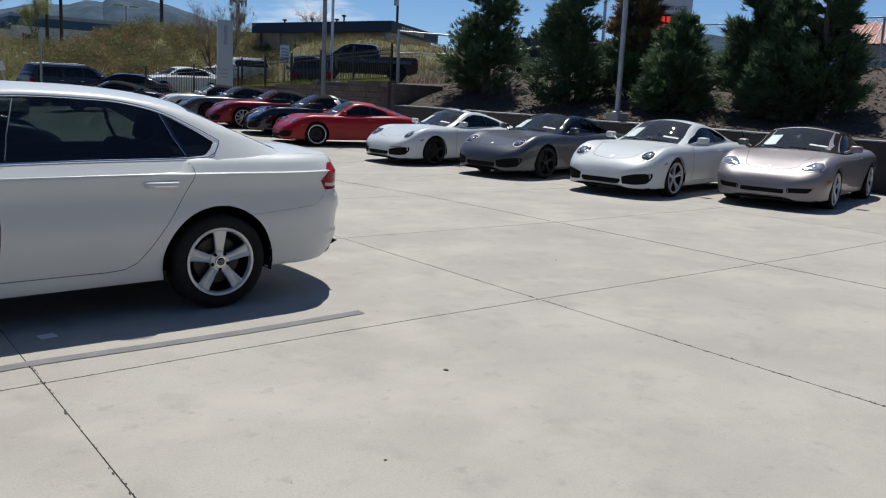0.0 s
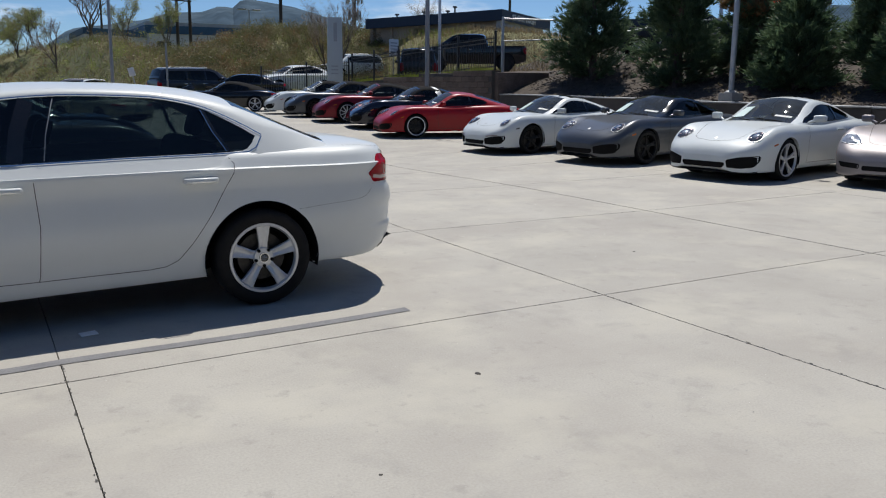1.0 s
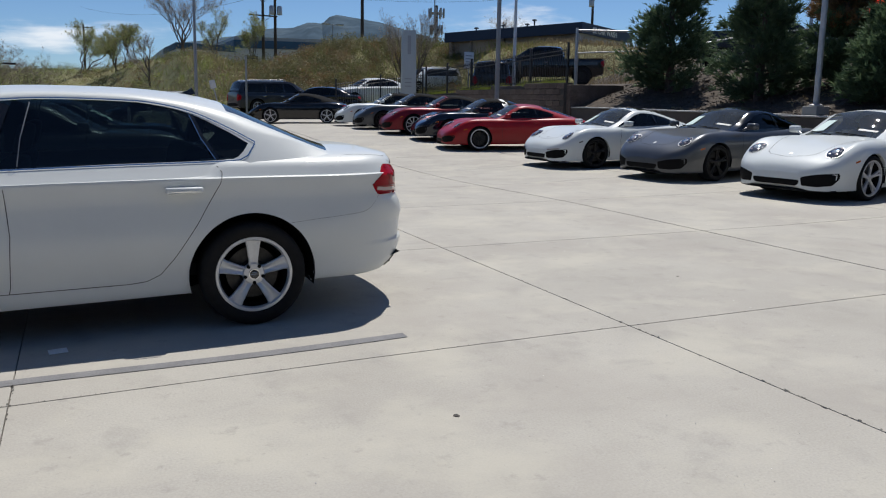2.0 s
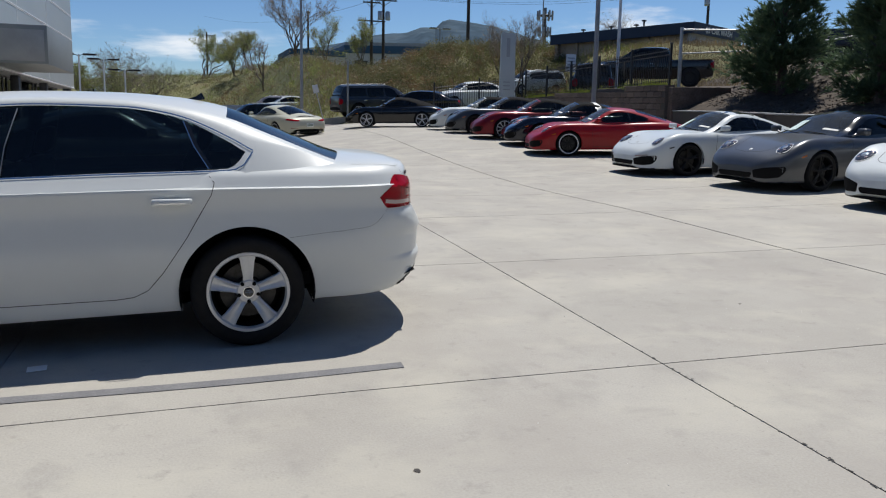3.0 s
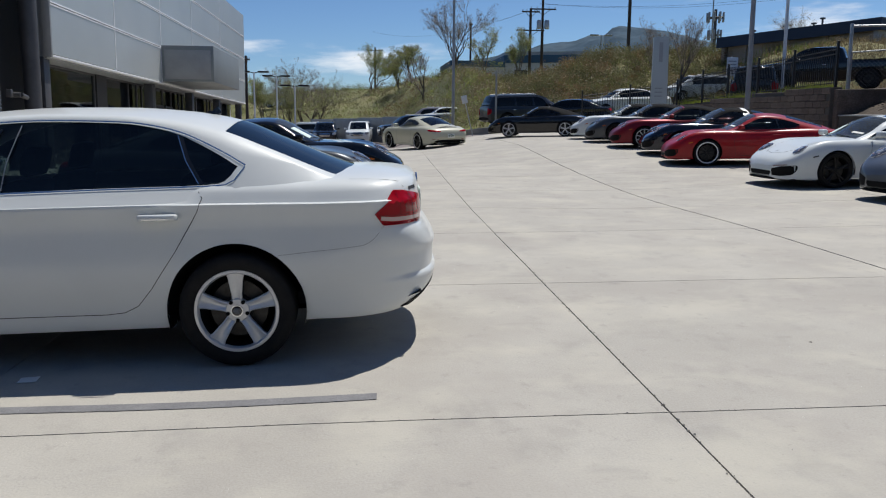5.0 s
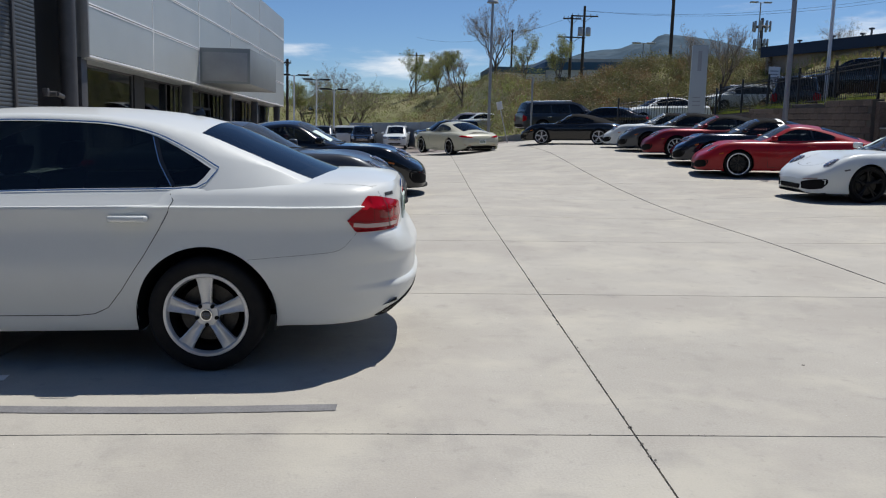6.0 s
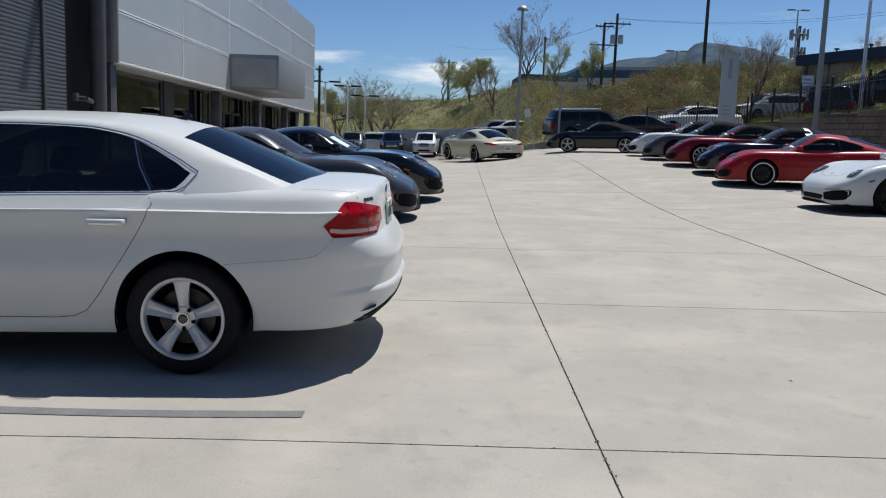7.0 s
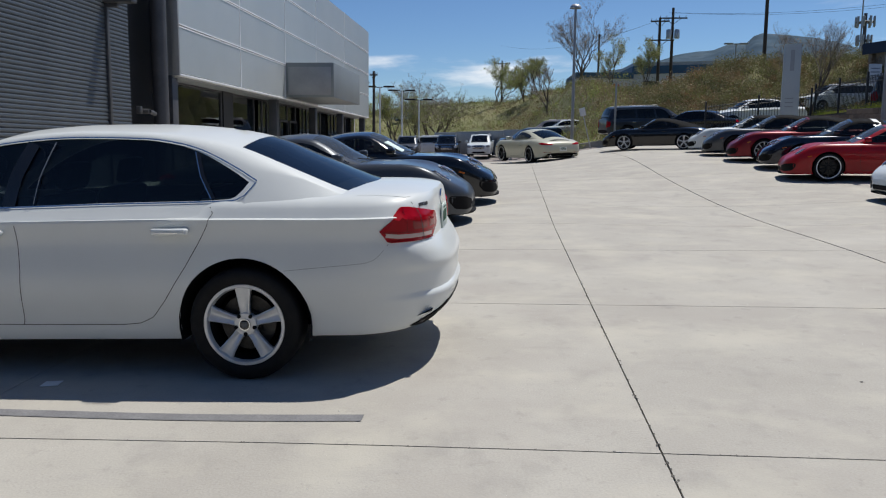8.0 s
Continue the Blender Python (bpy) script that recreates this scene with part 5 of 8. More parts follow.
def sports_car(m, label, body_mat, roof_mat=None, kind="new", rim_mat=None, style="twin", caliper=None, lip=None, rear_open=True, sticker=True, back=False, tan=False, bar=None, name="sports_car", panel=False):
    root = thing(name, m, label, "car", "cars for sale on the lot" if name == "sports_car" else "")
    roof_mat = roof_mat or body_mat
    rim_mat = rim_mat or M_ALLOY
    wh = [(-1.20, 0.33), (1.25, 0.33)]
    body, tree = vehicle_body(SPORT, root, body_mat, wh, 0.365, 0.045)
    house, htree = vehicle_house(SPORT, root, roof_mat, M_GLASS, M_CLEAR, M_GLASS, (0.04, 0.83), (-1.62, -0.72), 0.05, rear_open)
    underbody(SPORT, root, wh, 0.365)
    cabin(root, SPORT, -0.42, 0.30, M_TANSEAT if tan else None, None, 0.52, 0.88)
    for x, z in wh:
        for s in (1, -1):
            wheel(root, x, s * (0.775 if x > 0 else 0.79), z, 0.33, 0.235 if x > 0 else 0.265, 0.262, 5 if style != "many" else 10, rim_mat, s, style, 36, caliper, lip)
    for s in (1, -1):
        part("door_gap", ribbon(tree, [(0.55, 0.84), (0.60, 0.6), (0.55, 0.25), (-0.42, 0.25), (-0.62, 0.45), (-0.66, 0.7), (-0.6, 0.86)], 0.006, "y", s, 0.001), M_GAP, body)
        bm = bmesh.new()
        softbox(bm, -0.1, 0.1, -0.01, 0.012, -0.014, 0.014, 0.009)
        part("door_handle", bm, body_mat, body).matrix_basis = pose(-0.42, s * 0.885, 0.77)
        mirror(root, 0.47, 0.95, 0.965, body_mat, s, 0.85)
        part("window_pillar", ribbon(htree, [(-0.48, 0.92), (-0.45, 1.03), (-0.42, 1.165)], 0.045, "y", s, 0.003), M_TRIM, house["roof"])
        part("window_seal", ribbon(htree, [(x, SPORT.k["win_low"](x) - 0.006) for x in np.linspace(0.58, -0.98, 24)], 0.014, "y", s, 0.003), M_TRIM, house["roof"])
        # lamps at the front
        slant = (1.80, 0.65 if kind == "old" else 0.69, 40)
        if kind == "old":
            lens = dense([(s * 0.47, -0.105), (s * 0.54, -0.15), (s * 0.68, -0.125), (s * 0.79, -0.06), (s * 0.815, 0.03), (s * 0.76, 0.125), (s * 0.64, 0.13), (s * 0.54, 0.03)], 0.04)
        else:
            lens = oval(s * 0.645, -0.01, 0.118, 0.146, s * 14, 18)
        hl = part("headlight", patch(tree, lens, slant, 1, 0.006, 0.020, 1 if kind == "old" else 0, 6), M_HEAD if kind == "old" else M_HEADDK, root, "clear oval headlight")
        part("headlight_bezel", ribbon(tree, lens if kind != "old" else lens[::2], 0.012, slant, 1, 0.008, True), M_GALV, hl)
        part("headlight_ring", patch(tree, oval(s * 0.65, -0.005, 0.05, 0.056), slant, 1, 0.025, 0.008, 0, 3), M_HEAD, hl)
        if kind != "old":
            for dy, dz in ((-0.05, -0.055), (0.05, -0.055), (-0.05, 0.055), (0.05, 0.055)):
                part("running_lamp", patch(tree, oval(s * 0.648 + dy * 1.1, dz * 1.25, 0.019, 0.019), slant, 1, 0.024, 0.003, 0, 2, 0.004), M_CLEARLENS, hl)
        if kind == "old":
            part("side_marker", patch(tree, oval(1.80, 0.48, 0.07, 0.028), "y", s, 0.003, 0.0, 0, 2, 0.004), M_AMBER, root)
            low = dense([(s * 0.38, 0.285), (s * 0.68, 0.295), (s * 0.74, 0.375), (s * 0.38, 0.36)], 0.05)
            part("intake", patch(tree, low, "x", 1, 0.003, 0.0, 1, 3, 0.004), M_WELL, root)
        else:
            part("side_marker", ribbon(tree, [(1.62, 0.60), (1.72, 0.575)], 0.025, "y", s, 0.003), M_AMBER if kind != "white" else M_DKGREY, root)
            low = dense([(s * 0.42, 0.235), (s * 0.62, 0.225), (s * 0.765, 0.25), (s * 0.825, 0.345), (s * 0.83, 0.43), (s * 0.60, 0.405), (s * 0.40, 0.355)], 0.05)
            part("intake", patch(tree, low, "x", 1, 0.003, 0.0, 1, 4, 0.004), M_WELL, root, "black side intake")
            if kind == "white":
                part("running_light", ribbon(tree, [(s * 0.44, 0.405), (s * 0.58, 0.422), (s * 0.72, 0.435)], 0.020, "x", 1, 0.008), M_CLEARLENS, root)
    if kind == "old":
        part("intake", patch(tree, dense([(-0.34, 0.265), (0.34, 0.265), (0.34, 0.335), (-0.34, 0.335)], 0.05), "x", 1, 0.003, 0.0, 1, 3, 0.004), M_WELL, root)
    else:
        part("intake", patch(tree, dense([(-0.34, 0.225), (0.34, 0.225), (0.385, 0.275), (0.375, 0.312), (-0.375, 0.312), (-0.385, 0.275)], 0.05), "x", 1, 0.003, 0.0, 1, 4, 0.004), M_WELL, root, "black middle intake")
    bm = bmesh.new()
    prev = None
    for i in range(19):
        a = -1.1 + 2.2 * i / 18
        y = 0.80 * math.sin(a) / math.sin(1.1)
        x = 2.27 - 0.30 * (abs(y) / 0.8) ** 3.2
        row = [bm.verts.new((x - 0.16, y * 0.97, 0.165)), bm.verts.new((x + 0.012, y, 0.155)), bm.verts.new((x + 0.012, y, 0.175)), bm.verts.new((x - 0.12, y * 0.97, 0.215))]
        if prev:
            for j in range(4):
                bm.faces.new((prev[j], prev[(j + 1) % 4], row[(j + 1) % 4], row[j]))
        prev = row
    part("splitter", bm, M_WELL, root, "black lower front lip")
    for pts in ([(2.02, -0.42), (1.98, -0.3), (2.04, 0.0), (1.98, 0.3), (2.02, 0.42)][1:4], [(1.9, 0.40), (1.2, 0.60), (1.05, 0.62)], [(1.9, -0.40), (1.2, -0.60), (1.05, -0.62)], [(1.98, -0.3), (1.9, -0.40)], [(1.98, 0.3), (1.9, 0.40)]):
        part("bonnet_gap", ribbon(tree, pts, 0.006, "z", 1, 0.001), M_GAP, body)
    part("bonnet_emblem", patch(tree, oval(1.93, 0, 0.035, 0.028), "z", 1, 0.003, 0.002, 0, 2, 0.002), M_GALV, body)
    # a soft top has a painted or black screen frame of its own
    if roof_mat is M_FABRIC:
        for s in (1, -1):
            edge = [(x, SPORT.k["rail"](x) - 0.012) for x in np.linspace(0.62, 0.06, 14)]
            part("screen_frame", ribbon(htree, edge, 0.05, "y", s, 0.004), body_mat, house["roof"], "painted windscreen pillar")
        part("screen_frame", ribbon(htree, [(0.045, -0.56), (0.065, -0.3), (0.07, 0), (0.065, 0.3), (0.045, 0.56)], 0.05, "z", 1, 0.004), body_mat, house["roof"])
    # wipers, rear-view mirror, visors' card
    bm = bmesh.new()
    for y0, y1 in ((0.45, -0.08), (-0.1, -0.55)):
        tube(bm, (0.80 - 0.15 * y0 * y0, y0, 0.915), (0.72 - 0.15 * y1 * y1, y1, 0.955), 0.008, 0.006, 6)
    part("wiper", bm, M_WELL, root)
    if sticker:
        def pane_card(outline, mat):
            part("window_card", patch(htree, outline, "z", 1, 0.006, 0.0, 0, 3, 0.001), mat, house["wind"])
        pane_card([(0.60, -0.55), (0.62, -0.34), (0.32, -0.30), (0.28, -0.49)], M_STICKER)
        pane_card([(0.60, 0.22), (0.56, 0.50), (0.51, 0.50), (0.55, 0.22)], M_PAPER)
    if panel:
        part("roof_panel", patch(htree, [(0.0, -0.50), (0.0, 0.50), (-0.72, 0.52), (-0.72, -0.52)], "z", 1, 0.004, 0.0, 1, 4, 0.003), M_TRIM, house["roof"], "gloss black roof panel")
    if bar:
        for s in (1, -1):
            part("roll_bar", ribbon(htree, [(-0.62, 0.92), (-0.58, 1.04), (-0.50, 1.18)], 0.16, "y", s, 0.006), bar, house["roof"], "brushed silver hoop")
        part("roll_bar", ribbon(htree, [(-0.50, -0.55), (-0.50, 0.55)], 0.14, "z", 1, 0.006), bar, house["roof"])
    # the back
    for s in (1, -1):
        tl = [(s * 0.42, 0.695), (s * 0.62, 0.69), (s * 0.84, 0.715), (s * 0.83, 0.785), (s * 0.62, 0.765), (s * 0.42, 0.725)]
        part("tail_light", patch(tree, tl, "x", -1, 0.008, 0.004, 1, 4, 0.01), M_REDLENS, root, "slim red tail light")
        part("tail_light", patch(tree, [(-2.16, 0.70), (-1.88, 0.73), (-1.90, 0.765), (-2.14, 0.77)], "y", s, 0.006, 0.003, 1, 3, 0.008), M_REDLENS, root)
        part("rear_reflector", patch(tree, [(s * 0.50, 0.40), (s * 0.76, 0.42), (s * 0.76, 0.445), (s * 0.50, 0.425)], "x", -1, 0.005, 0.0, 0, 2), M_DKREDLENS, root)
        bm = bmesh.new()
        lathe(bm, [(0.045, -0.06), (0.048, 0.06), (0.040, 0.06), (0.038, -0.06)], 18)
        for v in bm.verts:
            v.co = Vector((-v.co.y, v.co.x, v.co.z))
        part("exhaust", bm, M_CHROME, root).matrix_basis = pose(-2.14, s * 0.50, 0.27)
    part("rear_valance", patch(tree, [(-0.72, 0.30), (0.72, 0.30), (0.60, 0.40), (-0.60, 0.40)], "x", -1, 0.005, 0.0, 1, 3), M_WELL, root)
    for i in range(5):
        part("engine_grille", ribbon(htree if i > 2 else tree, [(-1.99 + i * 0.028, -0.42), (-2.0 + i * 0.028, 0.42)], 0.018, "z", 1, 0.003), M_WELL, body)
    part("number_plate_recess", patch(tree, [(-0.26, 0.47), (0.26, 0.47), (0.26, 0.61), (-0.26, 0.61)], "x", -1, 0.002, 0.0, 0, 3), M_WELL if not back else body_mat, root)
    if back:
        plate_at(root, -2.262, 0, 0.545, -1)
    return root


def parked(x, y, yaw, lift=0.0, size=1.0):
    return pose(x, y, lot_z(x, y) + lift, 0, 0, yaw) @ Matrix.Diagonal((size, size, size, 1))


sports_car(parked(14.24, 7.1, 192.5), "warm silver sports car with a closed black soft top", P_SILVER, M_FABRIC, "old", M_ALLOY, "five", rear_open=False)
sports_car(parked(12.91, 9.12, 188), "white sports coupe with silver split-spoke wheels", P_WHITE2, None, "new", M_ALLOY, "twin", tan=True)
sports_car(parked(12.80, 12.04, 186), "agate grey sports coupe with a black roof and black wheels", P_GREY, P_BLACK, "new", M_BLKALLOY, "twin")
sports_car(parked(12.27, 14.82, 181, 0.0, 0.96), "white sports coupe with a black roof panel and black wheels", P_WHITE2, None, "white", M_BLKALLOY, "twin", None, sticker=True, panel=True)
sports_car(parked(11.89, 18.95, 167, 0.0, 0.91), "bright red sports coupe with white-rimmed black wheels", P_REDP, None, "new", M_BLKALLOY, "many", None, M_WHITE, sticker=True)
sports_car(parked(12.19, 21.4, 168, 0.0, 0.94), "midnight blue open-top sports car with a silver hoop", P_NAVY, M_FABRIC, "dark", M_ALLOY, "many", bar=M_GALV)
sports_car(parked(12.01, 23.75, 168, 0.0, 0.94), "dark crimson sports car with a closed black soft top", P_CRIM, M_FABRIC, "dark", M_ALLOY, "many", rear_open=False)
sports_car(parked(11.91, 26.25, 168, 0.0, 0.94), "slate grey sports car with a closed black soft top", P_SLATE, M_FABRIC, "dark", M_BLKALLOY, "many", rear_open=False)
sports_car(parked(11.95, 28.65, 168, 0.0, 0.94), "white sports car with a closed black soft top", P_WHITE2, M_FABRIC, "dark", M_BLKALLOY, "many", rear_open=False)
sports_car(parked(9.45, 32.7, 163, 0.0, 0.92), "black sports car with bright twin-spoke wheels, parked across the row", P_BLACK, M_FABRIC, "dark", M_ALLOY, "twin", rear_open=False)
sports_car(parked(4.66, 33.0, 117), "pale chalk-beige sports coupe seen from behind on the open lane", P_BEIGE, None, "new", M_BLKALLOY, "five", back=True, lip=M_ALLOY)
sports_car(parked(16.25, 4.55, 192.5), "black sports car parked at the end of the row", P_BLACK, None, "new", M_BLKALLOY, "twin")
LOW_COUPE = Matrix.Diagonal((1.06, 1.03, 1.06, 1))
sports_car(parked(0.85, 12.9, 0) @ LOW_COUPE, "charcoal grey low coupe parked nose out beside the saloon", P_SLATE, None, "new", M_BLKALLOY, "twin", sticker=False)
sports_car(parked(1.15, 15.9, 0) @ LOW_COUPE, "glossy black low coupe with a pale screen sticker", P_BLACK, None, "new", M_BLKALLOY, "twin")


# ---- taller vehicles ----
def tall_shell(length=5.0, half=0.98, hood=1.10, belt=1.12, roof=1.82, front_axle=1.5, rear_axle=-1.45, cab=(-2.42, 1.55), wins=(-2.2, 0.98), bed=False, low=0.32):
    n, t = length / 2, -length / 2
    c0, c1 = cab
    tail_top = belt + (0.02 if bed else 0.10)
    w0, w1 = wins
    return Shell(
        tail=t, nose=n,
        width=curve_of((t, half * 0.86), (t + 0.03, half * 0.92), (t + 0.2, half * 0.985), (t + 0.6, half), (0, half * 0.99), (n - 0.7, half), (n - 0.3, half * 0.95), (n - 0.08, half * 0.82), (n, half * 0.66)),
        top=curve_of((t, tail_top - 0.12), (t + 0.02, tail_top - 0.02), (t + 0.1, tail_top), (c1 - 0.2, belt + 0.06), (c1, belt + 0.05), (n - 0.6, hood), (n - 0.2, hood - 0.06), (n - 0.05, hood - 0.16), (n, hood - 0.3)),
        belt=curve_of((t, belt - 0.18), (t + 0.02, belt - 0.07), (t + 0.1, belt - 0.03), (0, belt), (c1, belt - 0.01), (n - 0.6, hood - 0.06), (n - 0.2, hood - 0.12), (n - 0.05, hood - 0.22), (n, hood - 0.34)),
        bottom=curve_of((t, low + 0.16), (t + 0.05, low + 0.08), (t + 0.5, low), (n - 0.6, low - 0.02), (n - 0.1, low - 0.02), (n, low + 0.14)),
        tuck=curve_of((t, 0.0), (0, 0.03), (n, 0.0)),
        upper=0.995, shoulder=0.965, crown=0.01, bend=0.07, cabin=cab,
        base=curve_of((c0, half * 0.90), (c0 + 0.4, half * 0.93), (c1 - 0.5, half * 0.92), (c1, half * 0.84)),
        rail_w=curve_of((c0, half * 0.76), (c0 + 0.3, half * 0.75), (c1 - 1.0, half * 0.73), (c1, half * 0.80)),
        rail=curve_of((c0, belt + 0.12), (c0 + 0.10, belt + 0.36), (c0 + 0.24, roof - 0.13), (c0 + 0.6, roof - 0.07), (c1 - 1.25, roof - 0.06), (c1 - 0.85, roof - 0.14), (c1 - 0.4, belt + 0.30), (c1, belt + 0.04)),
        roof=curve_of((c0, belt + 0.14), (c0 + 0.08, belt + 0.40), (c0 + 0.20, roof - 0.07), (c0 + 0.5, roof - 0.01), ((c0 + c1) / 2, roof), (c1 - 1.2, roof - 0.02), (c1 - 0.85, roof - 0.09), (c1 - 0.4, belt + 0.34), (c1, belt + 0.06)),
        win_x=(w0, w1),
        win_low=curve_of((w0, belt + 0.12), (w0 + 0.06, belt + 0.06), (0, belt + 0.05), (w1 - 0.1, belt + 0.04), (w1, belt + 0.05)),
        win_high=curve_of((w0, belt + 0.13), (w0 + 0.1, roof - 0.27), (w0 + 0.35, roof - 0.19), (c1 - 1.3, roof - 0.16), (c1 - 0.95, roof - 0.24), (w1, belt + 0.06)),
    )


def tall_vehicle(name, m, label, category, mat, shell, axles, r=0.40, roof_mat=None, rails=True, rim=None, coarse=0.09, bed=None, glass=None, group=""):
    root = thing(name, m, label, category, group)
    wh = [(axles[0], r), (axles[1], r)]
    body, tree = vehicle_body(shell, root, mat, wh, r + 0.06, coarse, (1, 2, 4, 4, 2, 2, 2, 2))
    k = shell.k
    c0, c1 = k["cabin"]
    belt = k["belt"](0)
    house, htree = vehicle_house(shell, root, roof_mat or mat, glass or M_PRIV, M_GLASS, M_PRIV, (c1 - 0.92, c1 - 0.03), (c0 + 0.035, c0 + 0.18), 0.09)
    underbody(shell, root, wh, r + 0.06)
    cabin(root, shell, 0.15, belt - 0.52, None, c0 + 0.75 if c0 < -1 else None, c1 - 0.55, belt - 0.02, k["width"](0) * 0.7)
    half = k["width"](0)
    for x, z in wh:
        for s in (1, -1):
            wheel(root, x, s * (half - 0.13), z, r, 0.25, r * 0.66, 6, rim or M_ALLOY, s, "plain", 24)
    n, t = shell.nose, shell.tail
    top = k["top"](n - 0.2)
    part("grille", patch(tree, [(-half * 0.5, top - 0.42), (half * 0.5, top - 0.42), (half * 0.56, top - 0.10), (-half * 0.56, top - 0.10)], "x", 1, 0.006, 0.0, 1, 4), M_TRIM, root, "dark radiator grille")
    for i in range(4):
        z = top - 0.38 + i * 0.08
        part("grille_bar", ribbon(tree, [(-half * 0.45, z), (half * 0.45, z)], 0.022, "x", 1, 0.012), M_CHROME, root)
    part("front_bumper", patch(tree, [(-half * 0.8, 0.36), (half * 0.8, 0.36), (half * 0.82, 0.50), (-half * 0.82, 0.50)], "x", 1, 0.006, 0.0, 1, 3), M_WELL, root)
    for s in (1, -1):
        part("headlight", patch(tree, [(s * half * 0.62, top - 0.30), (s * half * 0.92, top - 0.28), (s * half * 0.92, top - 0.08), (s * half * 0.62, top - 0.10)], "x", 1, 0.008, 0.01, 1, 3), M_HEAD, root)
        part("tail_light", patch(tree, [(s * half * 0.70, belt - 0.40), (s * half * 0.93, belt - 0.40), (s * half * 0.93, belt - 0.02), (s * half * 0.72, belt - 0.04)], "x", -1, 0.01, 0.004, 1, 3, 0.02), M_REDLENS, root)
        part("tail_light", patch(tree, [(t - 0.02, belt - 0.38), (t + 0.13, belt - 0.36), (t + 0.18, belt - 0.10), (t - 0.02, belt - 0.06)], "y", s, 0.008, 0.003, 1, 3, 0.01), M_REDLENS, root)
        for gx in (c1 - 0.55, 0.12, -0.95):
            if gx > c0 + 0.2:
                part("door_gap", ribbon(tree, [(gx, belt - 0.02), (gx - 0.02, 0.48)], 0.008, "y", s, 0.001), M_GAP, body)
        for gx in (-0.02, -1.05):
            if gx > c0 + 0.3:
                bm = bmesh.new()
                softbox(bm, -0.1, 0.1, -0.012, 0.016, -0.018, 0.018, 0.01)
                part("door_handle", bm, M_CHROME, body).matrix_basis = pose(gx, s * (half - 0.005), belt - 0.14)
                part("window_pillar", ribbon(htree, [(gx + 0.12, belt + 0.05), (gx + 0.08, k["roof"](0) - 0.18)], 0.09, "y", s, 0.004), M_TRIM, house["roof"])
        mirror(root, c1 - 0.62, half + 0.10, belt + 0.12, mat, s, 1.1)
        if rails:
            bm = bmesh.new()
            zt = k["roof"](-0.3)
            tube(bm, (c0 + 0.5, s * half * 0.68, zt - 0.01), (c1 - 1.3, s * half * 0.68, zt + 0.02), 0.022, 0.022, 8)
            for x in (c0 + 0.5, (c0 + c1) / 2 - 0.2, c1 - 1.3):
                tube(bm, (x, s * half * 0.68, zt - 0.10), (x, s * half * 0.68, zt + 0.01), 0.02, 0.02, 6)
            part("roof_rail", bm, M_GALV, root)
    part("rear_bumper", patch(tree, [(-half * 0.85, 0.42), (half * 0.85, 0.42), (half * 0.85, 0.60), (-half * 0.85, 0.60)], "x", -1, 0.02, 0.0, 1, 3), M_WELL if not bed else M_CHROME, root)
    if bed:
        bm = bmesh.new()
        box(bm, t + 0.08, c0 - 0.05, -half * 0.86, half * 0.86, belt + 0.03, belt + 0.045)
        part("bed_cover", bm, M_FABRIC, root, "black bed cover")
    return root


WAGON = tall_shell()
BIGWAGON = tall_shell(5.2, 1.02, 1.18, 1.18, 1.90, 1.62, -1.42)
TRUCK = tall_shell(5.9, 1.01, 1.28, 1.28, 1.98, 1.85, -1.85, (-0.95, 1.75), (-0.72, 1.18), True, 0.45)


def stand(x, y, z, yaw):
    return pose(x, y, z, 0, 0, yaw)


# beside and behind the row
tall_vehicle("estate_car", stand(11.0, 44.3, lot_z(11.0, 44.3) + 0.1, 10), "dark blue sport utility vehicle with roof rails, parked behind the row", "car", P_CHAR, WAGON, (1.5, -1.45))
# on the terrace behind the fence
tall_vehicle("pickup_truck", stand(23.7, 36.7, hill_z(23.7, 36.7) + 0.03, 145), "black lifted pickup truck behind the iron fence", "truck", P_BLACK, TRUCK, (1.85, -1.85), 0.46, rails=False, rim=M_BLKALLOY, bed=True)
tall_vehicle("estate_car", stand(20.1, 36.0, hill_z(20.1, 36.0) + 0.03, 62), "black sport utility vehicle behind the iron fence", "car", P_BLACK, WAGON, (1.5, -1.45), 0.37)
tall_vehicle("pickup_truck", stand(26.6, 24.6, hill_z(26.6, 24.6), -35), "dark grey pickup truck half hidden by the pines", "truck", P_CHAR, TRUCK, (1.85, -1.85), 0.44, rails=False, bed=True)
# lower yard
YARD = [(0.9, 69.0, -92, P_WHITE2, BIGWAGON, "white full-size sport utility vehicle facing the lot", 0.41), (-1.95, 68.9, -88, P_BLACK, BIGWAGON, "black full-size sport utility vehicle facing the lot", 0.41),
        (-5.4, 68.6, -86, P_GREY, BIGWAGON, "grey full-size sport utility vehicle facing the lot", 0.41), (5.2, 63.5, 192, P_BLACK, BIGWAGON, "black full-size sport utility vehicle parked side-on", 0.42),
        (-4.6, 74.5, 185, P_WHITE2, WAGON, "white estate car in the lower yard", 0.37), (7.0, 69.0, 178, P_SILVER, WAGON, "silver estate car by the kerb", 0.37)]
for x, y, yaw, mat, sh, label, r in YARD:
    tall_vehicle("estate_car", stand(x, y, lot_z(x, y), yaw), label, "car", mat, sh, (1.5 if sh is WAGON else 1.62, -1.45 if sh is WAGON else -1.42), r, coarse=0.12, group="vehicles in the lower yard")


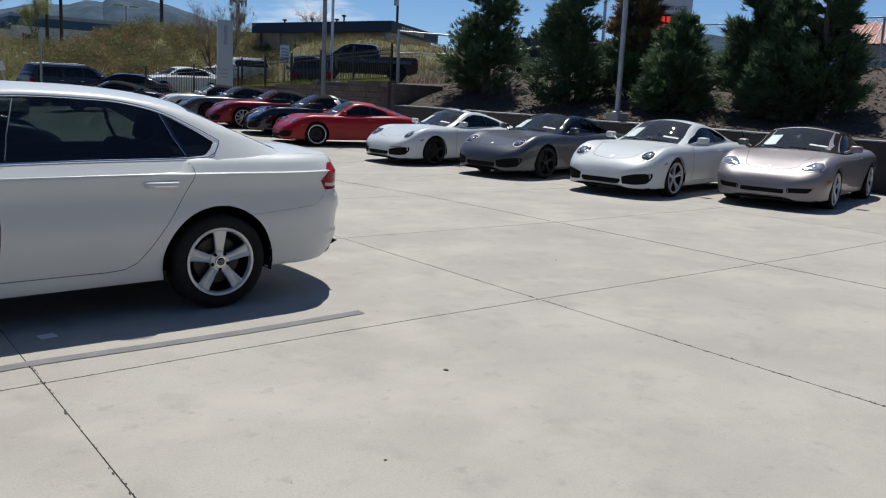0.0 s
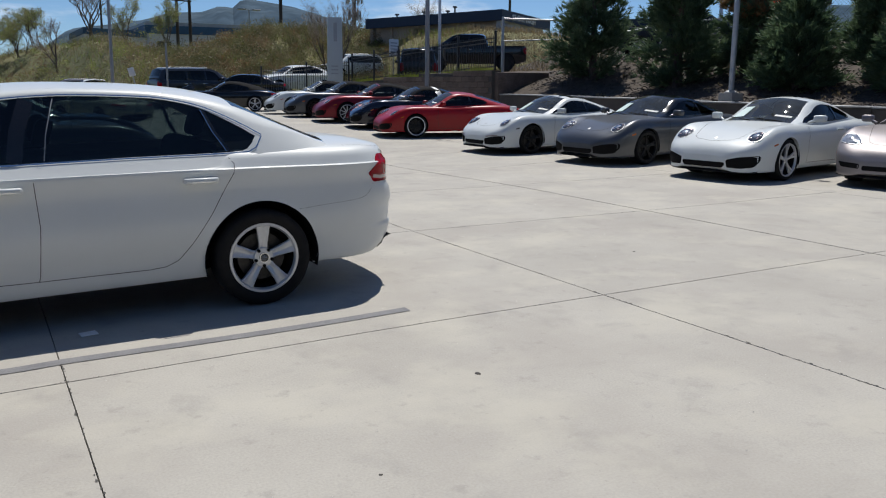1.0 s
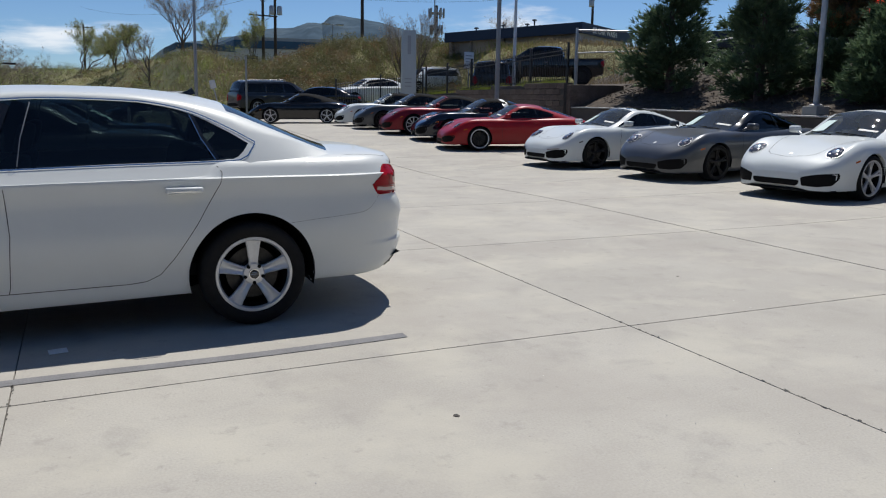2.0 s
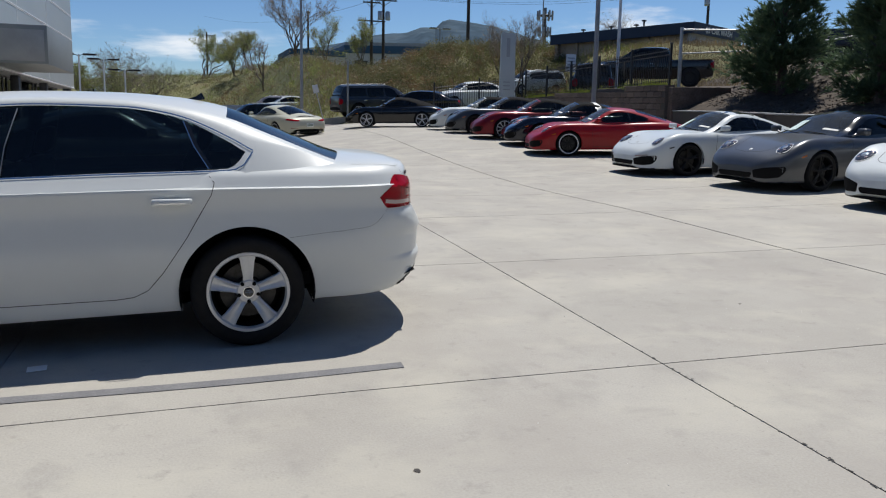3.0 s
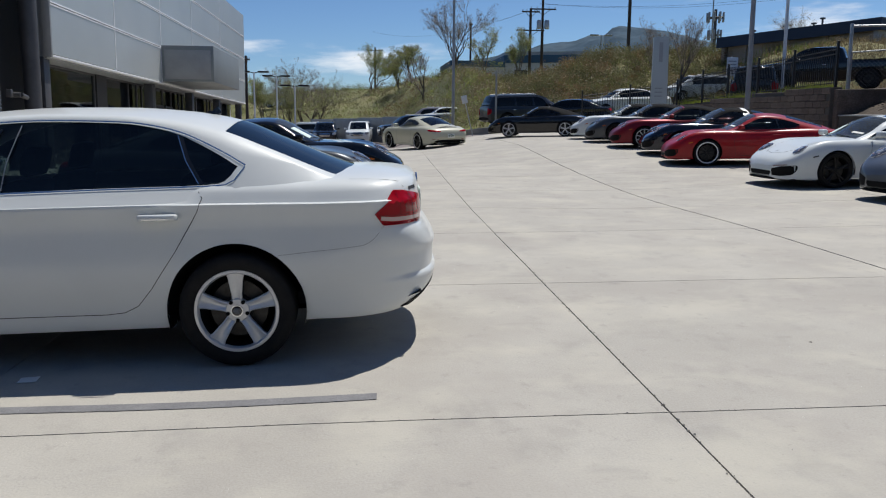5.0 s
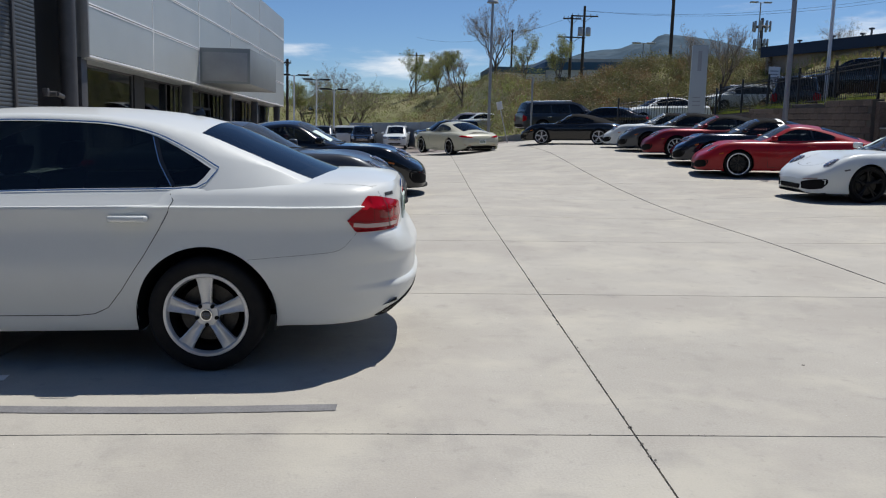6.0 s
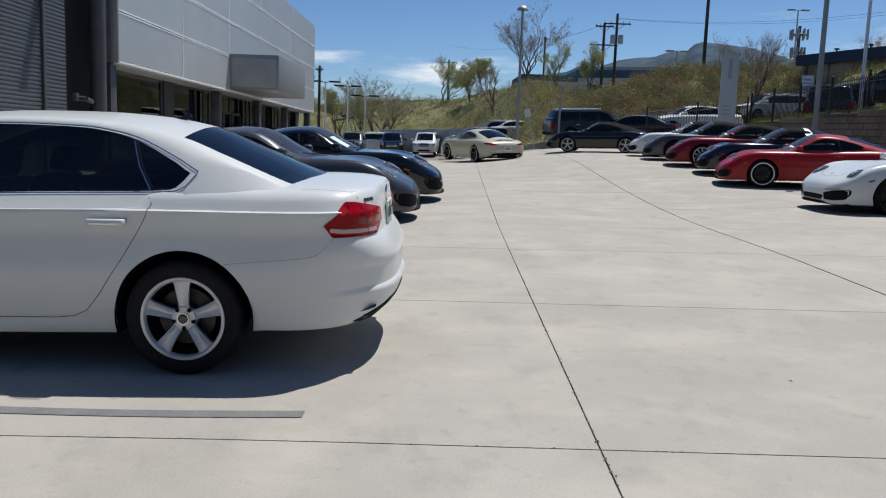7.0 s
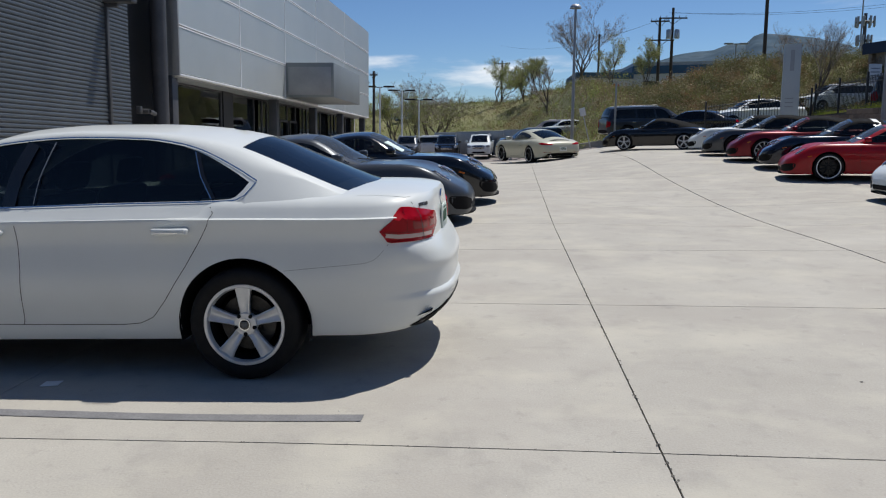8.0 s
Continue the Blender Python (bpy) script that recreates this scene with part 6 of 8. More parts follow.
def plain_saloon(m, label, mat, group="vehicles in the lower yard"):
    root = thing("saloon_car", m, label, "car", group)
    wh = [(-1.40, 0.335), (1.40, 0.335)]
    body, tree = vehicle_body(SALOON, root, mat, wh, 0.385, 0.1, (1, 2, 4, 4, 2, 2, 2, 2))
    vehicle_house(SALOON, root, mat, M_PRIV, M_GLASS, M_GLASS, (0.47, 1.12), (-2.02, -1.34), 0.09)
    underbody(SALOON, root, wh, 0.385)
    cabin(root, SALOON, 0.1, 0.42, None, -0.95, 0.95, 0.98)
    for x, z in wh:
        for s in (1, -1):
            wheel(root, x, s * 0.80, z, 0.335, 0.22, 0.22, 5, M_ALLOY, s, "plain", 22)
    for s in (1, -1):
        part("tail_light", patch(tree, [(s * 0.40, 0.86), (s * 0.80, 0.86), (s * 0.80, 0.99), (s * 0.40, 0.99)], "x", -1, 0.01, 0.0, 1, 3), M_REDLENS, root)
        part("headlight", patch(tree, [(s * 0.50, 0.66), (s * 0.82, 0.68), (s * 0.84, 0.80), (s * 0.55, 0.76)], "x", 1, 0.005, 0.01, 1, 3), M_HEAD, root)
        mirror(root, 0.78, 1.0, 1.08, mat, s)
        for gx in (-0.04, 1.05, -1.15):
            part("door_gap", ribbon(tree, [(gx, 0.95), (gx, 0.36)], 0.008, "y", s, 0.001), M_GAP, body)
    part("grille", patch(tree, [(-0.42, 0.42), (0.42, 0.42), (0.42, 0.60), (-0.42, 0.60)], "x", 1, 0.004, 0.0, 1, 3), M_WELL, root)
    return root


plain_saloon(stand(16.1, 43.2, hill_z(16.1, 43.2) + 0.02, 188), "pale silver saloon car behind the iron fence", P_WHITE, "")
tall_vehicle("estate_car", stand(25.6, 57.0, hill_z(25.6, 57.0), 188), "white estate car behind the iron fence", "car", P_WHITE2, WAGON, (1.5, -1.45), 0.36)
plain_saloon(stand(13.1, 43.2, lot_z(13.1, 43.2) + 0.1, 150), "black saloon car tucked against the fence", P_BLACK, "")
for x, y, yaw, mat, label in ((-12.4, 71.5, -85, P_CHAR, "dark saloon car in the lower yard"), (-15.3, 75.0, 100, P_WHITE2, "white saloon car in the lower yard"), (-10.0, 74.5, 95, P_SILVER, "silver saloon car in the lower yard"), (3.3, 73.0, 178, P_GREY, "grey saloon car in the lower yard"), (8.0, 66.5, 182, P_WHITE2, "white saloon car beside the grass slope")):
    plain_saloon(stand(x, y, lot_z(x, y), yaw), label, mat)


# ---- plants ----
def needle_tuft(bm, p, d, size, rnd, n=11):
    """A bunch of thin needles round a twig end."""
    d = d.normalized()
    u = d.orthogonal().normalized()
    w = d.cross(u)
    for _ in range(n):
        a = rnd.uniform(0, math.tau)
        spread_ = rnd.uniform(0.25, 0.95)
        e = (d + (u * math.cos(a) + w * math.sin(a)) * spread_).normalized() * size * rnd.uniform(0.7, 1.2)
        s = e.cross(Vector((rnd.uniform(-1, 1), rnd.uniform(-1, 1), rnd.uniform(-1, 1)))).normalized() * size * 0.085
        q = p + d * rnd.uniform(-0.35, 0.3) * size
        bm.faces.new((bm.verts.new(q - s), bm.verts.new(q + s), bm.verts.new(q + e)))


def pine(m, label, height, girth, seed, mat=None, tufts=1500, tip_mat=None):
    rnd = random.Random(seed)
    root = thing("pine_tree", m, label, "tree", "pines along the bank")
    bm = bmesh.new()
    pts = [Vector((rnd.uniform(-0.05, 0.05) * i, rnd.uniform(-0.05, 0.05) * i, height * i / 6)) for i in range(7)]
    for i in range(6):
        tube(bm, pts[i], pts[i + 1], 0.13 * (1 - i / 6.4) * height / 5, 0.13 * (1 - (i + 1) / 6.4) * height / 5, 8, caps=False)
    limbs = []
    for i in range(76):
        f = (i + rnd.random()) / 76
        z = height * (0.03 + 0.94 * f)
        a = rnd.uniform(0, math.tau)
        reach = girth * (1 - f) ** 0.72 * rnd.uniform(0.65, 1.1) * min(1, 0.75 + f * 3) + 0.12
        rise = rnd.uniform(0.1, 0.55) * (0.6 + f)
        p0 = Vector((0, 0, z))
        p1 = p0 + Vector((math.cos(a), math.sin(a), rise * 0.5)) * reach * 0.5
        p2 = p0 + Vector((math.cos(a) , math.sin(a), rise)) * reach
        tube(bm, p0, p1, 0.022 * (1.2 - f), 0.014, 5, caps=False)
        tube(bm, p1, p2, 0.014, 0.005, 5, caps=False)
        limbs.append((p0, p1, p2, reach))
    part("trunk", bm, M_BARK, root)
    bm = bmesh.new()
    bt = bmesh.new()
    per = tufts // len(limbs)
    for p0, p1, p2, reach in limbs:
        for _ in range(int(per * (0.45 + reach / girth))):
            f = rnd.random() ** 0.65
            p = p1.lerp(p2, f * 1.1) if rnd.random() < 0.75 else p0.lerp(p1, 0.4 + 0.6 * f)
            off = Vector((rnd.gauss(0, 1), rnd.gauss(0, 1), rnd.gauss(0, 0.8))) * reach * 0.16
            d = (p2 - p0).normalized() + off * 1.2 + Vector((0, 0, 0.35))
            target = bt if tip_mat and (p.z > height * 0.35 and rnd.random() < 0.85) else bm
            needle_tuft(target, p + off, d, rnd.uniform(0.15, 0.26), rnd)
    top = Vector(pts[-1])
    for _ in range(30):
        needle_tuft(bm, top + Vector((rnd.gauss(0, 0.07), rnd.gauss(0, 0.07), rnd.uniform(-0.5, 0.15))), Vector((rnd.gauss(0, 0.3), rnd.gauss(0, 0.3), 1)), 0.16, rnd)
    part("crown", bm, mat or M_NEEDLE, root, flat=True)
    if tip_mat:
        part("brown_crown", bt, tip_mat, root, "browned needles", flat=True)
    return root


PINES = [(19.5, 21.9, 5.0, 1.45, 1), (19.5, 17.9, 4.9, 1.3, 2), (20.8, 16.1, 4.5, 0.95, 3), (19.3, 13.6, 2.1, 1.0, 4), (20.0, 11.6, 4.4, 0.85, 5), (19.4, 10.4, 2.5, 0.8, 6), (19.6, 9.55, 4.0, 0.85, 7)]
for x, y, h, g, s in PINES:
    brown = s == 3
    pine(upright(x, y, hill_z(x, y) - 0.1), "tall pine with browned upper needles on the mulch bank" if brown else "dense dark green pine tree on the mulch bank", h + 0.6, g, s, None, 4200 if h > 3.5 else 2800, M_BROWNN if brown else None)
pine(upright(34, 31, hill_z(34, 31)), "dark green pine tree far behind the bank", 3.6, 1.3, 11, None, 1200)


def bare_tree(m, label, height, seed, leaf=None, leaves=0, wide=0.5, stems=1, twigs=1.0):
    """Trunk, limbs and twigs by repeated forking; a few fresh leaves where wanted."""
    rnd = random.Random(seed)
    root = thing("leafless_tree" if not leaves else "budding_tree", m, label, "tree")
    bm = bmesh.new()
    bt = bmesh.new()
    ends = []

    def grow(p, d, length, r, level):
        q = p + d * length * 0.5 + Vector((rnd.gauss(0, 0.04), rnd.gauss(0, 0.04), 0)) * length
        e = q + (d + Vector((rnd.gauss(0, 0.15), rnd.gauss(0, 0.15), 0.08))).normalized() * length * 0.5
        sides = 7 if level < 2 else 4 if level < 3 else 3
        tgt = bm if level < 3 else bt
        tube(tgt, p, q, r, r * 0.82, sides, caps=False)
        tube(tgt, q, e, r * 0.82, r * 0.64, sides, caps=False)
        if level >= 6:
            ends.append(e)
            return
        if level >= 3:
            ends.append(q)
        for _ in range(3 if rnd.random() < 0.6 else 2):
            side = Vector((rnd.gauss(0, 1), rnd.gauss(0, 1), rnd.gauss(0, 0.4)))
            side = (side - d * side.dot(d)).normalized()
            nd = (d + side * rnd.uniform(0.35, 0.85) * wide * 1.6 + Vector((0, 0, 0.12))).normalized()
            grow(e if rnd.random() < 0.7 else q, nd, length * rnd.uniform(0.62, 0.84), r * rnd.uniform(0.5, 0.66), level + 1)

    for s in range(stems):
        d = Vector((rnd.gauss(0, 0.16), rnd.gauss(0, 0.16), 1)).normalized() if stems == 1 else Vector((rnd.gauss(0, 0.35), rnd.gauss(0, 0.35), 1)).normalized()
        grow(Vector((rnd.uniform(-0.2, 0.2) * (stems - 1), rnd.uniform(-0.2, 0.2) * (stems - 1), -0.2)), d, height * 0.30, height * (0.024 if stems == 1 else 0.014), 0)
    for e in ends:
        for _ in range(4):
            d = Vector((rnd.gauss(0, 0.7), rnd.gauss(0, 0.7), 0.6 + rnd.random())).normalized() * height * rnd.uniform(0.025, 0.06)
            w = d.orthogonal().normalized() * height * 0.0012
            bt.faces.new([bt.verts.new(v) for v in (e - w, e + w, e + d)])
    part("trunk", bm, M_BARK, root)
    part("branchwork", bt, M_TWIG, root, flat=True)["kind"] = "stuff"
    if leaves:
        bl = bmesh.new()
        for _ in range(leaves):
            p = rnd.choice(ends) + Vector((rnd.gauss(0, 1), rnd.gauss(0, 1), rnd.gauss(0, 1))) * height * 0.022
            a = Vector((rnd.gauss(0, 1), rnd.gauss(0, 1), rnd.gauss(0, 1))).normalized() * height * 0.0085
            b = a.orthogonal().normalized() * height * 0.0062
            bl.faces.new([bl.verts.new(v) for v in (p - a, p - b, p + a, p + b)])
        part("crown", bl, leaf, root, flat=True)
    return root


def spot(az, r):
    a = radians(az)
    x, y = VIEW[0] + math.sin(a) * r, VIEW[1] + math.cos(a) * r
    return x, y, hill_z(x, y)


# azimuth from the walk's end, distance, height, stems, leaves, width
TREES = [(-5.8, 96, 8.5, 3, 0, 0.75, 21), (-4.8, 90, 7.0, 3, 250, 0.7, 22), (-1.2, 118, 7.0, 3, 700, 0.6, 23), (1.0, 108, 5.6, 4, 700, 0.5, 24), (1.9, 104, 5.2, 3, 500, 0.5, 27), (2.6, 84, 5.4, 1, 0, 0.45, 25),
         (4.9, 92, 9.0, 3, 0, 0.55, 26), (9.1, 80, 6.0, 2, 350, 0.35, 28), (19.9, 52, 6.4, 2, 0, 0.30, 29), (6.9, 88, 6.4, 1, 220, 0.5, 31), (-8.5, 100, 7.0, 3, 500, 0.6, 32), (-7.0, 92, 6.0, 3, 300, 0.6, 33), (27.5, 82, 5.0, 2, 0, 0.6, 34)]
for az, r, h, st, lv, wd, sd in TREES:
    x, y, z = spot(az, r)
    bare_tree(upright(x, y, z), "budding tree with pale green leaves on the grass slope" if lv > 200 else "leafless grey-brown tree on the grass slope", h, sd, M_LEAF, lv * 12, wd, st)


def scatter_leaves(name, mat, label, spots, seed, kind="stuff"):
    """Many loose leaf clumps as one growth."""
    rnd = random.Random(seed)
    bm = bmesh.new()
    for (x, y, z), size, count, flatness in spots:
        blobs = [Vector((rnd.gauss(0, 0.45), rnd.gauss(0, 0.45), abs(rnd.gauss(0.35, 0.25)))) * size for _ in range(5)]
        for _ in range(count):
            c = rnd.choice(blobs)
            d = Vector((rnd.gauss(0, 1), rnd.gauss(0, 1), rnd.gauss(0, 1) * flatness)).normalized() * size * rnd.uniform(0.2, 0.52)
            p = Vector((x, y, z)) + c + d
            if p.z < z - 0.1:
                p.z = z + rnd.random() * 0.2 * size
            a = Vector((rnd.gauss(0, 1), rnd.gauss(0, 1), rnd.gauss(0, 1))).normalized() * rnd.uniform(0.035, 0.07) * (0.6 + size * 0.3)
            b = a.cross(Vector((rnd.gauss(0, 1), rnd.gauss(0, 1), rnd.gauss(0, 1)))).normalized() * a.length * 0.65
            bm.faces.new([bm.verts.new(v) for v in (p - a, p - b, p + a, p + b)])
    ob = part(name, bm, mat, None, flat=True)
    return tagged(ob, label, "shrub", kind=kind)


rs = random.Random(77)
shrubs, dry, dark, green = [], [], [], []
for _ in range(620):
    az, f = rs.uniform(8.5, 24), rs.random()
    r = TOE(az) + (BROW(az) - TOE(az)) * (0.08 + 0.95 * f)
    x, y, z = spot(az, r)
    (shrubs if rs.random() < 0.7 else dry if rs.random() < 0.5 else dark).append(((x, y, z - 0.1), rs.uniform(0.5, 1.35), 320, 0.7))
for _ in range(150):
    az, f = rs.uniform(5.5, 12), rs.random()
    r = TOE(az) + (BROW(az) - TOE(az)) * (0.1 + 0.9 * f)
    x, y, z = spot(az, r)
    (dry if rs.random() < 0.7 else shrubs).append(((x, y, z - 0.1), rs.uniform(0.4, 1.1), 80, 0.8))
for _ in range(620):
    az, f = rs.uniform(-13, 7), rs.random()
    r = TOE(az) + (BROW(az) - TOE(az)) * f
    x, y, z = spot(az, r)
    u = rs.random()
    (shrubs if u < 0.45 else dry if u < 0.7 else green).append(((x, y, z - 0.1), rs.uniform(0.45, 1.4), 150, 0.6))
for _ in range(420):
    az, f = rs.uniform(25, 40), rs.random()
    x, y, z = spot(az, TOE(az) + (BROW(az) - TOE(az)) * f)
    if y > 39.5:
        dry.append(((x, y, z - 0.15), rs.uniform(0.3, 0.7), 60, 0.4))
for _ in range(40):
    az = rs.uniform(-1.0, 2.4)
    x, y, z = spot(az, rs.uniform(90, 97))
    dark.append(((x, y, z - 0.2), rs.uniform(0.8, 1.6), 90, 0.6))
for _ in range(60):
    x, y = rs.uniform(17.6, 25), rs.uniform(2, 25)
    dry.append(((x, y, hill_z(x, y) - 0.05), rs.uniform(0.15, 0.35), 30, 0.5))
for _ in range(26):
    x, y, z = spot(rs.uniform(3.8, 6.0), rs.uniform(44, 47))
    green.append(((x, y, z + 0.1), rs.uniform(0.3, 0.6), 60, 0.8))
scatter_leaves("scrub", M_SHRUB, "olive-brown scrub oak bushes covering the bank", shrubs, 1)
scatter_leaves("dry_brush", M_DRY, "straw-coloured dry brush on the bank", dry, 2)
scatter_leaves("dark_scrub", M_BROWNN, "dark leafless thicket on the slope", dark, 3)
scatter_leaves("green_scrub", M_LEAF, "fresh green low bushes on the slope", green, 4)

# tufts of fresh grass along the top of the block wall, and grass over the hill
bm = bmesh.new()


def blades(bm, x, y, z, n, h, rnd, wide=0.25):
    for _ in range(n):
        px, py = x + rnd.gauss(0, wide), y + rnd.gauss(0, wide)
        t = Vector((rnd.gauss(0, 0.3), rnd.gauss(0, 0.3), 1)).normalized() * h * rnd.uniform(0.5, 1.2)
        s = Vector((rnd.gauss(0, 1), rnd.gauss(0, 1), 0)).normalized() * h * 0.05
        p = Vector((px, py, z - 0.03))
        bm.faces.new((bm.verts.new(p - s), bm.verts.new(p + s), bm.verts.new(p + t)))


for _ in range(26):
    y = rs.uniform(24.6, 37)
    blades(bm, 17.3, y, 1.98 - (y - 24.6) * 0.033, 110, 0.28, rs, 0.17)
tagged(part("wall_grass", bm, M_GRASS, None, flat=True), "bright green grass tufts along the wall top", "grass", kind="stuff")
bm = bmesh.new()
for _ in range(5200):
    az = rs.uniform(-13, 40)
    f = rs.random()
    r = TOE(az) + (BROW(az) - TOE(az)) * f * 1.1
    x, y, z = spot(az, r)
    blades(bm, x, y, z, 5, 0.5, rs, 0.5)
tagged(part("hill_grass", bm, M_DRY, None, flat=True), "dry straw grass over the hillside", "grass", kind="stuff")
bm = bmesh.new()
for _ in range(4200):
    az = rs.uniform(-13, 30)
    r = TOE(az) + (BROW(az) - TOE(az)) * rs.random() * 1.1
    x, y, z = spot(az, r)
    blades(bm, x, y, z, 5, 0.42, rs, 0.6)
tagged(part("hill_grass", bm, M_GRASS, None, flat=True), "fresh green grass over the hillside", "grass", kind="stuff")

# bark chips lying over the bank
bm = bmesh.new()
for _ in range(5200):
    x, y = 17.45 + 7.5 * rs.random() ** 1.4, rs.uniform(2, 25)
    p = Vector((x, y, hill_z(x, y) + 0.012))
    a = Vector((rs.gauss(0, 1), rs.gauss(0, 1), rs.gauss(0, 0.35))).normalized() * rs.uniform(0.03, 0.085)
    b = a.cross(Vector((0, 0, 1))).normalized() * rs.uniform(0.012, 0.03)
    n = Vector((0, 0, rs.uniform(0.012, 0.03)))
    lo = [bm.verts.new(p + q) for q in (a, b, -a, -b)]
    hi = [bm.verts.new(p + q * 0.7 + n) for q in (a, b, -a, -b)]
    bm.faces.new(hi)
    for i in range(4):
        bm.faces.new((lo[i], lo[(i + 1) % 4], hi[(i + 1) % 4], hi[i]))
tagged(part("bark_chips", bm, M_BARK, None, flat=True), "loose bark chips and stones over the bank", "mulch", kind="stuff")


# ---- fences ----
def iron_fence(name, label, pts, height, gap=0.12):
    """Black picket fence through (x, y, z) post feet."""
    root = thing(name, Matrix.Identity(4), label, "fence")
    rails = []
    for i, p in enumerate(pts):
        bm = bmesh.new()
        softbox(bm, -0.035, 0.035, -0.035, 0.035, -0.2, height + 0.12, 0.006, 0, 1)
        softbox(bm, -0.045, 0.045, -0.045, 0.045, height + 0.12, height + 0.16, 0.012, 0, 1)
        part("post", bm, M_IRON, root).matrix_basis = upright(*p)
    picket = bmesh.new()
    box(picket, -0.009, 0.009, -0.009, 0.009, 0.08, height)
    pk = part("picket", picket, M_IRON, root, flat=True)
    for a, b in zip(pts, pts[1:]):
        a, b = Vector(a), Vector(b)
        n = max(2, int((b - a).length / gap))
        for z in (0.14, height - 0.10, height - 0.24):
            bm = bmesh.new()
            tube(bm, a + Vector((LEAN_X * z, LEAN_Y * z, z)), b + Vector((LEAN_X * z, LEAN_Y * z, z)), 0.018, 0.018, 6)
            part("rail", bm, M_IRON, root)
        for i in range(1, n):
            o = pk.copy()
            scene.collection.objects.link(o)
            o.matrix_basis = upright(*a.lerp(b, i / n))
    bpy.data.objects.remove(pk)
    return root


wall_run = [(17.12, 24.5 + i * 2.6, 2.0 - i * 2.6 * 0.033) for i in range(6)]
iron_fence("iron_fence", "black iron picket fence on the block wall", wall_run, 1.25)
iron_fence("iron_fence", "black iron picket fence round the corner of the lot", [(17.1, 37.9, 1.35), (14.75, 37.7, 1.1), (12.4, 37.5, 0.85)], 1.3)


def chain_link(name, label, pts, height):
    root = thing(name, Matrix.Identity(4), label, "fence")
    for p in pts:
        bm = bmesh.new()
        tube(bm, (0, 0, -0.3), (0, 0, height + 0.05), 0.035, 0.035, 10)
        part("post", bm, M_GALV, root).matrix_basis = upright(*p)
    bm = bmesh.new()
    for a, b in zip(pts, pts[1:]):
        a, b = Vector(a), Vector(b)
        tube(bm, a + Vector((0, 0, height)), b + Vector((0, 0, height)), 0.024, 0.024, 8)
    part("top_rail", bm, M_GALV, root)
    bm = bmesh.new()
    for a, b in zip(pts, pts[1:]):
        a, b = Vector(a), Vector(b)
        L = (b - a).length
        d = (b - a).normalized()
        k = 0.13
        n = int((L + height) / k)
        for i in range(n):
            s0 = i * k - height
            for up in (1, -1):
                p, q = (s0, 0.05), (s0 + height, height)
                lo, hi = max(0, p[0]), min(L, q[0])
                if hi - lo < 0.02:
                    continue
                z0, z1 = 0.05 + (lo - s0), 0.05 + (hi - s0)
                if up < 0:
                    z0, z1 = height + 0.05 - z0, height + 0.05 - z1
                tube(bm, a + d * lo + Vector((0, 0, z0)), a + d * hi + Vector((0, 0, z1)), 0.004, 0.004, 3, caps=False)
    part("mesh", bm, M_DKGREY, root, "woven wire mesh", flat=True)
    return root


chain_link("chain_link_fence", "grey chain-link fence with a tall corner post", [(18.1, 25.4, 2.0), (20.7, 24.0, 2.1), (23.4, 22.6, 2.6), (25.4, 20.6, 2.9)], 1.1)
chain_link("chain_link_fence", "grey chain-link fence along the top of the bank", [(25.6, 20.6, 2.95), (25.7, 17.4, 2.95), (25.8, 14.2, 2.95), (25.9, 11.0, 2.95), (26.0, 7.8, 2.95), (26.0, 4.6, 2.95)], 1.55)
# tall frame of pipe at the fence corner
frame_root = thing("pipe_frame", upright(18.05, 25.4, 2.0), "grey steel pipe gate frame behind the block wall", "gate")
bm = bmesh.new()
tube(bm, (0, 0, -0.3), (0, 0, 2.0), 0.055, 0.055, 12)
part("post", bm, M_GALV, frame_root)
bm = bmesh.new()
tube(bm, (0, 0, 1.92), (2.6, -1.5, 1.86), 0.035, 0.035, 10)
part("bar", bm, M_GALV, frame_root)
bm = bmesh.new()
tube(bm, (2.6, -1.5, -0.3), (2.6, -1.5, 1.9), 0.05, 0.05, 12)
part("post", bm, M_GALV, frame_root)


# ---- poles, lamps, signs ----
def pole(name, label, x, y, z, h, r0, r1, mat, category="pole", base=0.0):
    root = thing(name, upright(x, y, z), label, category)
    bm = bmesh.new()
    tube(bm, (0, 0, -0.4), (0, 0, h), r0, r1, 14)
    part("pole", bm, mat, root)
    if base:
        bm = bmesh.new()
        softbox(bm, -base, base, -base, base, -0.4, 0.1, 0.02)
        part("footing", bm, M_CONC, root)
        bm = bmesh.new()
        lathe(bm, [(r0 * 2.2, 0.1), (r0 * 2.2, 0.13), (r0 * 1.2, 0.16), (r0 * 1.2, 0.1)], 14, "z")
        part("collar", bm, M_GALV, root)
    return root


def lamp_head(root, h, arms, mat=None, size=0.36):
    for a in arms:
        c, s = math.cos(radians(a)), math.sin(radians(a))
        bm = bmesh.new()
        tube(bm, (0, 0, h - 0.1), (c * 0.45, s * 0.45, h), 0.03, 0.03, 8)
        part("arm", bm, mat or M_DKGREY, root)
        bm = bmesh.new()
        softbox(bm, 0.35, 0.35 + size * 2.2, -size * 0.6, size * 0.6, h - 0.06, h + 0.07, 0.03)
        hd = part("lamp_head", bm, mat or M_DKGREY, root)
        hd.matrix_basis = pose(0, 0, 0, 0, 0, a)


